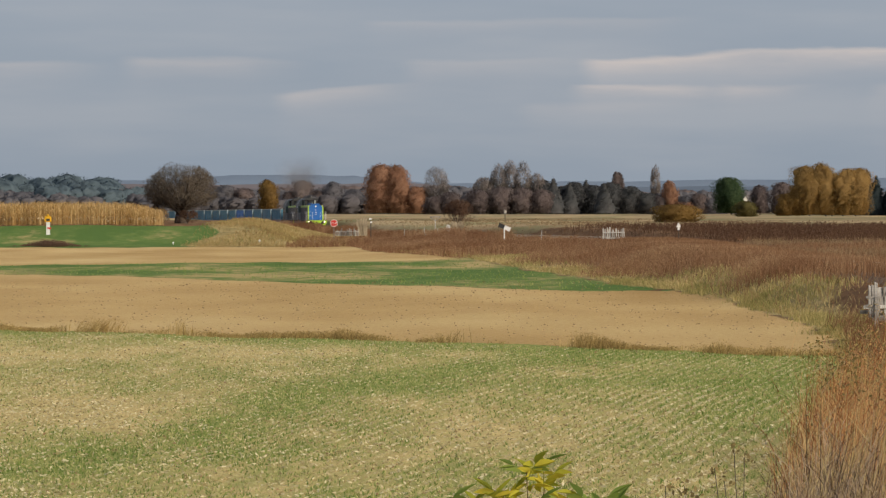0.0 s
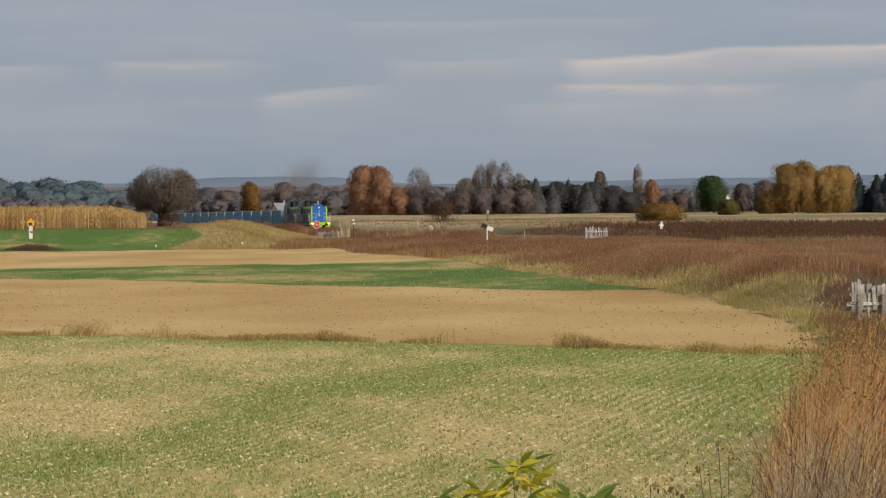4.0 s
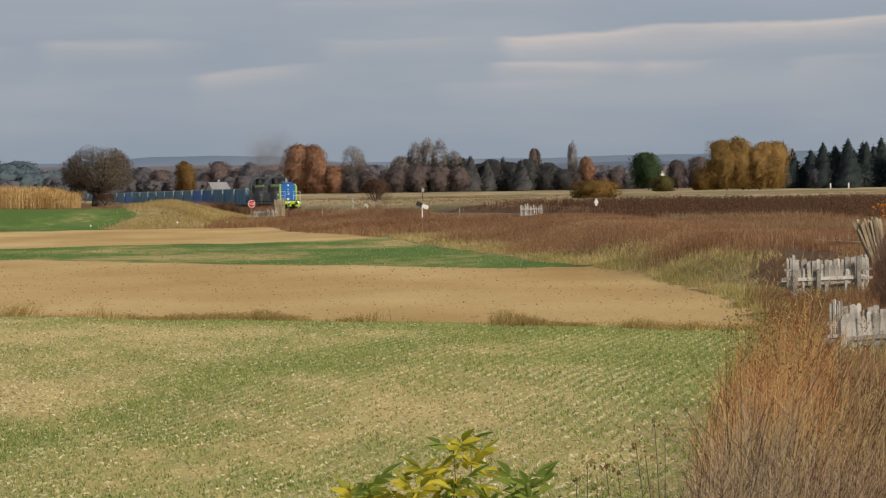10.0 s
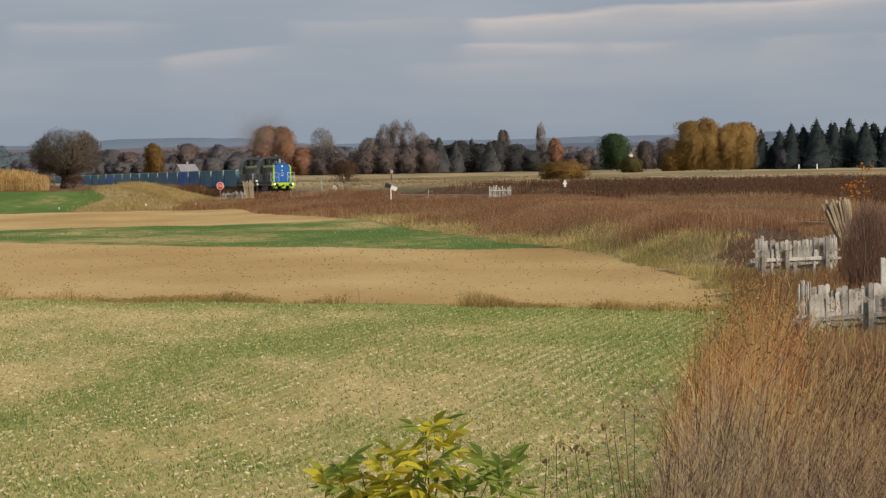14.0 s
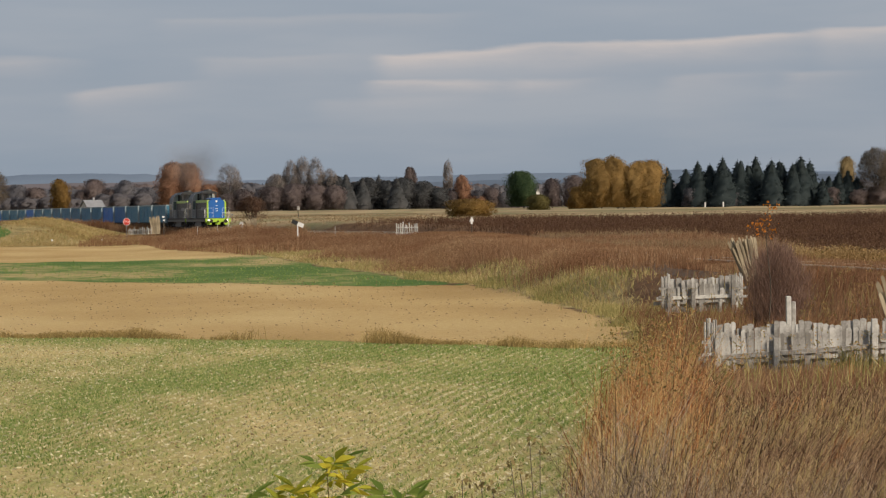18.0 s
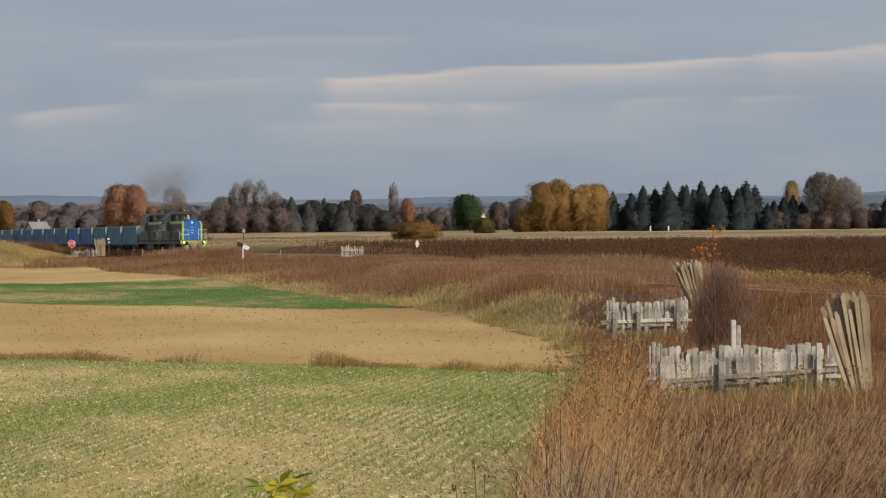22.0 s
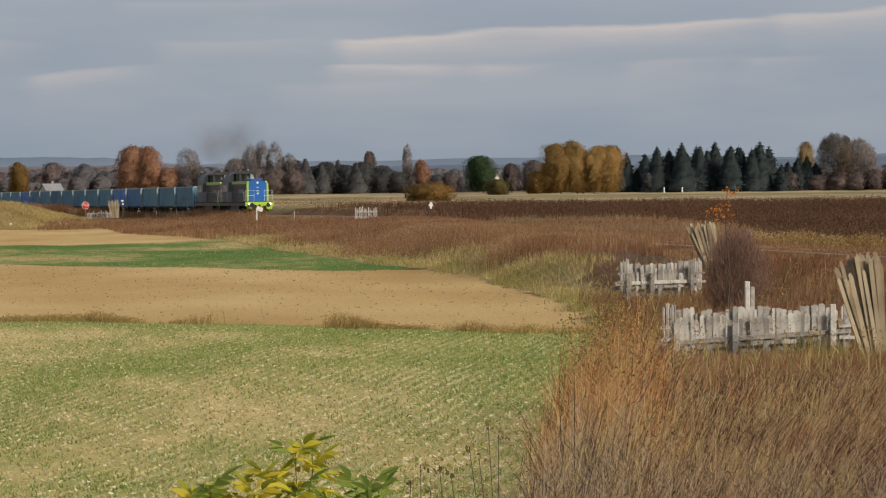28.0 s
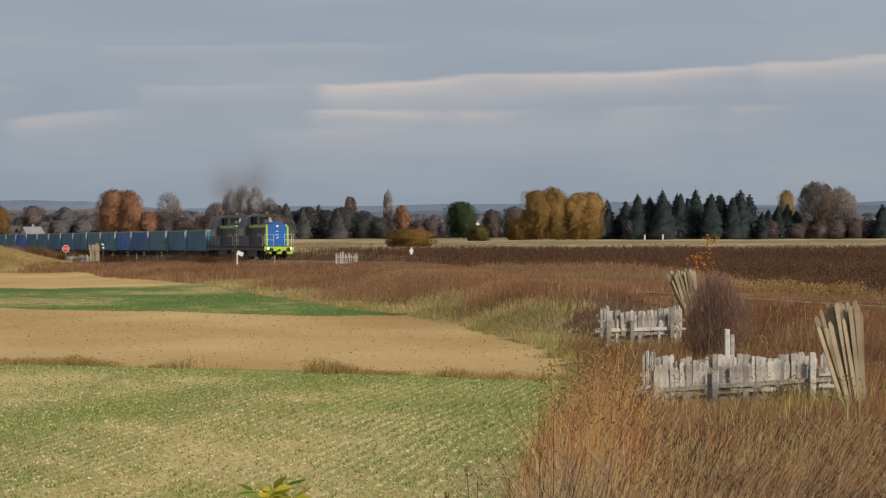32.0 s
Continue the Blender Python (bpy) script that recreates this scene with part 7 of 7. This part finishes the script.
def dark_mast(x, y, z):
    ob = settle(tagged(new("mast"), "thin dark mast with a pale head", "mast"), x, y)
    h = z - float(land(x, y))
    part("shaft", rod(bmesh.new(), (0, 0, -0.2), (0, 0, h), 0.06, 0.05), M_BARK, ob)
    part("head", boxes((-0.2, 0.2, -0.06, 0.06, -0.3, 0.25), bevel=0.05), M_OLDWOOD, ob, at=pose(0, -0.1, h - 0.1))


dark_mast(8.8, 560, 2.7)


def stone(x, y, r):
    ob = settle(tagged(new("stone"), "white-washed stone in the grass", "stone", "white stones"), x, y)
    bm = bmesh.new()
    bmesh.ops.create_icosphere(bm, subdivisions=2, radius=r)
    rng = np.random.default_rng(int(abs(x) * 10))
    for v in bm.verts:
        v.co *= rng.uniform(0.8, 1.1)
        v.co.z *= 1.2
    part("body", bm, M_WHITE, ob, at=pose(0, 0, r * 0.7 + 0.12))
    part("foot", boxes((-r * 0.5, r * 0.5, -r * 0.5, r * 0.5, -0.1, 0.15), bevel=0.02), M_OLDWOOD, ob)


for x, y, r in ((-14.9, 440, 0.11), (-14.3, 440, 0.10), (-12.6, 440, 0.08), (-19.7, 424, 0.11), (-28.7, 420, 0.09)):
    stone(x, y, r)


M_ROOF = material("roof_tiles_grey", [(0.16, 0.15, 0.15), (0.28, 0.26, 0.25)], 2, 0.8)
M_RENDER = material("white_render", [(0.50, 0.48, 0.45), (0.70, 0.68, 0.64)], 2, 0.85)


def cottage(x, y, w, d, eaves, ridge, label, wall=M_RENDER, roof=M_ROOF, turn=0):
    ob = tagged(new("cottage"), label, "house")
    ob.matrix_basis = pose(x, y, float(land(x, y)) - 0.1, 0, 0, turn)
    bm = bmesh.new()
    prof = [(-w / 2, 0), (w / 2, 0), (w / 2, eaves), (0, ridge), (-w / 2, eaves)]
    f = [bm.verts.new((a, 0, b)) for a, b in prof]
    g = [bm.verts.new((a, d, b)) for a, b in prof]
    bm.faces.new(f)
    bm.faces.new(reversed(g))
    for i in range(5):
        j = (i + 1) % 5
        bm.faces.new((f[j], f[i], g[i], g[j]))
    part("wall", bm, wall, ob)
    for s in (-1, 1):
        run = math.hypot(w / 2 + 0.4, (ridge - eaves) * (w / 2 + 0.4) / (w / 2))
        part("roof", boxes((0, run, -0.3, d + 0.3, 0.0, 0.14)), roof, ob, "grey pitched roof", at=pose(0, 0, ridge + 0.02, 0, 0, 0) @ (pose(0, 0, 0, 0, math.degrees(math.atan2(ridge - eaves, w / 2)), 0) if s > 0 else pose(0, 0, 0, 0, 180 - math.degrees(math.atan2(ridge - eaves, w / 2)), 0) @ pose(0, 0, -0.14)))
    part("window", boxes((-0.45, 0.45, -0.03, 0.02, eaves * 0.4, eaves * 0.8)), M_GLASS_DARK, ob)
    part("chimney", boxes((-0.25, 0.25, d * 0.5, d * 0.5 + 0.5, ridge - 0.3, ridge + 0.7)), roof, ob)


cottage(-34.6, 905, 3.0, 4.2, 1.6, 2.9, "white cottage with a grey roof among trees", roof=M_GREY, turn=-60)
cottage(-53.0, 940, 2.6, 5, 1.2, 2.0, "long low barn with a pale roof", turn=-80)
cottage(70.0, 915, 2.2, 6, 2.9, 4.3, "small white gabled house among far trees", turn=20)
for x, y in ((87.5, 734), (90.9, 734)):
    s = settle(tagged(new("stake"), "small white post before dark spruces", "stake", "white posts at the spruces"), x, y)
    part("shaft", boxes((-0.13, 0.13, -0.1, 0.1, -0.2, 0.95), bevel=0.03), M_WHITE, s)


# ---- shrub close to the camera ----
def leaflet_mesh(name, length, width, mat):
    prof = [(0.0, 0.0), (0.18, 0.62), (0.42, 1.0), (0.7, 0.7), (0.88, 0.3), (1.0, 0.0)]
    v, f = [], []
    for t, w in prof:
        droop = -0.22 * t * t * length
        v += [(t * length, -w * width / 2, droop + 0.06 * width * w), (t * length, 0, droop - 0.10 * width * w), (t * length, w * width / 2, droop + 0.06 * width * w)]
    for i in range(len(prof) - 1):
        for k in (0, 1):
            f.append((3 * i + k, 3 * i + 3 + k, 3 * i + 4 + k, 3 * i + 1 + k))
    return v, f


def smoke_material():
    """Grey haze, thickest in the middle of each puff and broken by noise."""
    m = bpy.data.materials.new("exhaust_haze")
    m.use_nodes = True
    t = m.node_tree
    shader = t.nodes["Principled BSDF"]
    shader.inputs["Base Color"].default_value = (0.15, 0.13, 0.12, 1)
    shader.inputs["Roughness"].default_value = 1.0
    where = t.nodes.new("ShaderNodeTexCoord").outputs["Object"]
    ball = t.nodes.new("ShaderNodeTexGradient")
    ball.gradient_type = "SPHERICAL"
    link(t, where, ball.inputs[0])
    wisps = node(t, "ShaderNodeTexNoise", Scale=1.7, Detail=4.0, Roughness=0.6)
    link(t, where, wisps.inputs["Vector"])
    thick = maths(t, "MULTIPLY", maths(t, "POWER", ball.outputs["Fac"], 1.3), maths(t, "MULTIPLY", wisps.outputs[0], 0.5))
    clear = t.nodes.new("ShaderNodeBsdfTransparent")
    mix = t.nodes.new("ShaderNodeMixShader")
    link(t, thick, mix.inputs[0])
    link(t, clear.outputs[0], mix.inputs[1])
    link(t, shader.outputs[0], mix.inputs[2])
    link(t, mix.outputs[0], t.nodes["Material Output"].inputs[0])
    return m


M_SMOKE = smoke_material()


def plume(loco, seed):
    """Thin exhaust haze drifting back from the stack, puff behind puff."""
    rng = np.random.default_rng(seed)
    a = np.linspace(0, 2 * np.pi, 25)[:-1]
    disc = mesh("smoke_puff", np.stack([np.cos(a), 0 * a, np.sin(a)], 1), [list(range(24))], M_SMOKE)
    for i in range(4):
        t = (i + 0.3) / 4
        ob = part("smoke_puff", disc, M_SMOKE, loco, "thin grey exhaust haze")
        r = 1.3 + 2.6 * t
        ob.matrix_local = Matrix.LocRotScale((-1.6 - 8 * t, rng.normal(0, 0.5), 5.2 + 4.2 * t ** 0.8), Euler((rng.uniform(-0.3, 0.3), 0, radians(75) + rng.uniform(-0.4, 0.4))), (r, r, r * 0.85))
        ob.visible_shadow = False


plume(lead, 5)
plume(second, 6)


def shrub():
    rng = np.random.default_rng(91)
    bush = tagged(new("shrub"), "young shrub with yellow and green pinnate leaves", "shrub")
    base = Vector((0.16, 10.0, float(land(0.16, 10.0))))
    bush.location = base
    lf, ff = leaflet_mesh("leaflet", 1, 1, None)
    lf = np.array(lf)

    def compound(mat, length, pairs, size):
        """One leaf: a stalk with paired leaflets."""
        shapes = []
        for i in range(pairs):
            t = (i + 0.7) / pairs
            for s in (-1, 1):
                m = np.array(pose(length * t, 0, -0.12 * length * t * t, rng.uniform(-25, 25), rng.uniform(0, 30), s * rng.uniform(42, 66)))
                k = size * rng.uniform(0.8, 1.1)
                v = lf * np.array([k, k * 0.40, k * 1.0])
                shapes.append((v @ m[:3, :3].T + m[:3, 3], ff))
        m = np.array(pose(length, 0, -0.12 * length, 0, 12, 0))
        v = lf * np.array([size * 1.15, size * 0.42, size * 1.0])
        shapes.append((v @ m[:3, :3].T + m[:3, 3], ff))
        stalk = np.array([(0, -0.0015, 0), (length, -0.0008, -0.12 * length), (length, 0.0008, -0.12 * length), (0, 0.0015, 0)])
        shapes.append((stalk, [(0, 1, 2, 3)]))
        return mesh("leaf", *join(*shapes), mat)

    # tips of the shoots, their leaves, how many, how far they arch
    shoots = (((0.225, 0.00, 1.125), M_YELLOWLEAF, 9, 0.05), ((0.275, 0.04, 1.095), M_YELLOWLEAF, 9, -0.05), ((0.175, 0.05, 1.045), M_YELLOWLEAF, 9, 0.07), ((0.120, -0.03, 1.025), M_YELLOWLEAF, 8, 0.10),
              ((0.225, -0.05, 1.030), M_YELLOWLEAF, 8, -0.03), ((0.060, 0.05, 1.020), M_YELLOWLEAF, 9, 0.08), ((0.005, -0.02, 1.030), M_GREENLEAF, 8, 0.10), ((-0.02, 0.04, 0.985), M_YELLOWLEAF, 8, 0.08),
              ((0.395, 0.03, 1.025), M_GREENLEAF, 8, -0.10), ((0.430, -0.03, 1.000), M_GREENLEAF, 7, -0.12), ((0.330, 0.00, 0.985), M_GREENLEAF, 7, -0.08), ((0.150, 0.00, 0.965), M_YELLOWLEAF, 9, 0.03))
    for (x, y, z), mat, n, arch in shoots:
        top = Vector((x - base.x, y, z - 0.02 - base.z))
        way = lambda t: Vector((top.x * (0.25 + 0.75 * t) + arch * math.sin(math.pi * t) * 0.6, top.y * (0.25 + 0.75 * t), top.z * (1.35 * t - 0.35 * t * t)))
        bm = bmesh.new()
        at = way(0.0) - Vector((0, 0, 0.1))
        for k in range(1, 9):
            to = way(k / 8)
            rod(bm, at, to, 0.006 - 0.0006 * k, sides=6)
            at = to
        part("stem", bm, M_SEED, bush, "thin olive-brown stem")
        for i in range(n):
            p = way(1 - 0.13 * (i / n) ** 1.1)
            rise = rng.uniform(25, 70) if i < 3 else rng.uniform(-30, 30)
            kind = mat if rng.uniform() < 0.82 else (M_GREENLEAF if mat is M_YELLOWLEAF else M_YELLOWLEAF)
            ob = part("leaf", compound(kind, rng.uniform(0.035, 0.065), 2, rng.uniform(0.042, 0.066)), kind, bush)
            ob.matrix_local = Matrix.Translation(p) @ pose(0, 0, 0, 0, -rise, i * 137.5 + rng.uniform(-30, 30))
    return bush


SHRUB = shrub()
SHRUB_PLACE = SHRUB.location.copy()


SWAY = [(0, -0.6), (2, 0.2), (4, -0.4), (6, 0.1), (9, 0.3), (11, -0.2), (13, 0.4), (16, 0.1), (19, -0.2), (23, 0.0), (25, 0.7), (28, 0.9), (30, 0.4), (32, 0.0)]


def motions():
    for car, behind in TRAIN:
        walk(car, [(t, train_pose(passed(t) + behind)) for t in range(0, 33, 2)])
    for car, behind in TRAIN[:2]:
        for wheels in [o for o in car.children if o.name.startswith("wheelset")]:
            x, y, z = wheels.location
            turn = lambda t: math.degrees((passed(0) - passed(t)) / 0.52)
            walk(wheels, [(k / 10, pose(x, y, z, 0, turn(k / 10), 0)) for k in range(0, 321)])
    # the shrub sways in the wind
    x, y, z = SHRUB_PLACE
    walk(SHRUB, [(t, pose(x, y, z, 0, lean, 0)) for t, lean in SWAY])


motions()
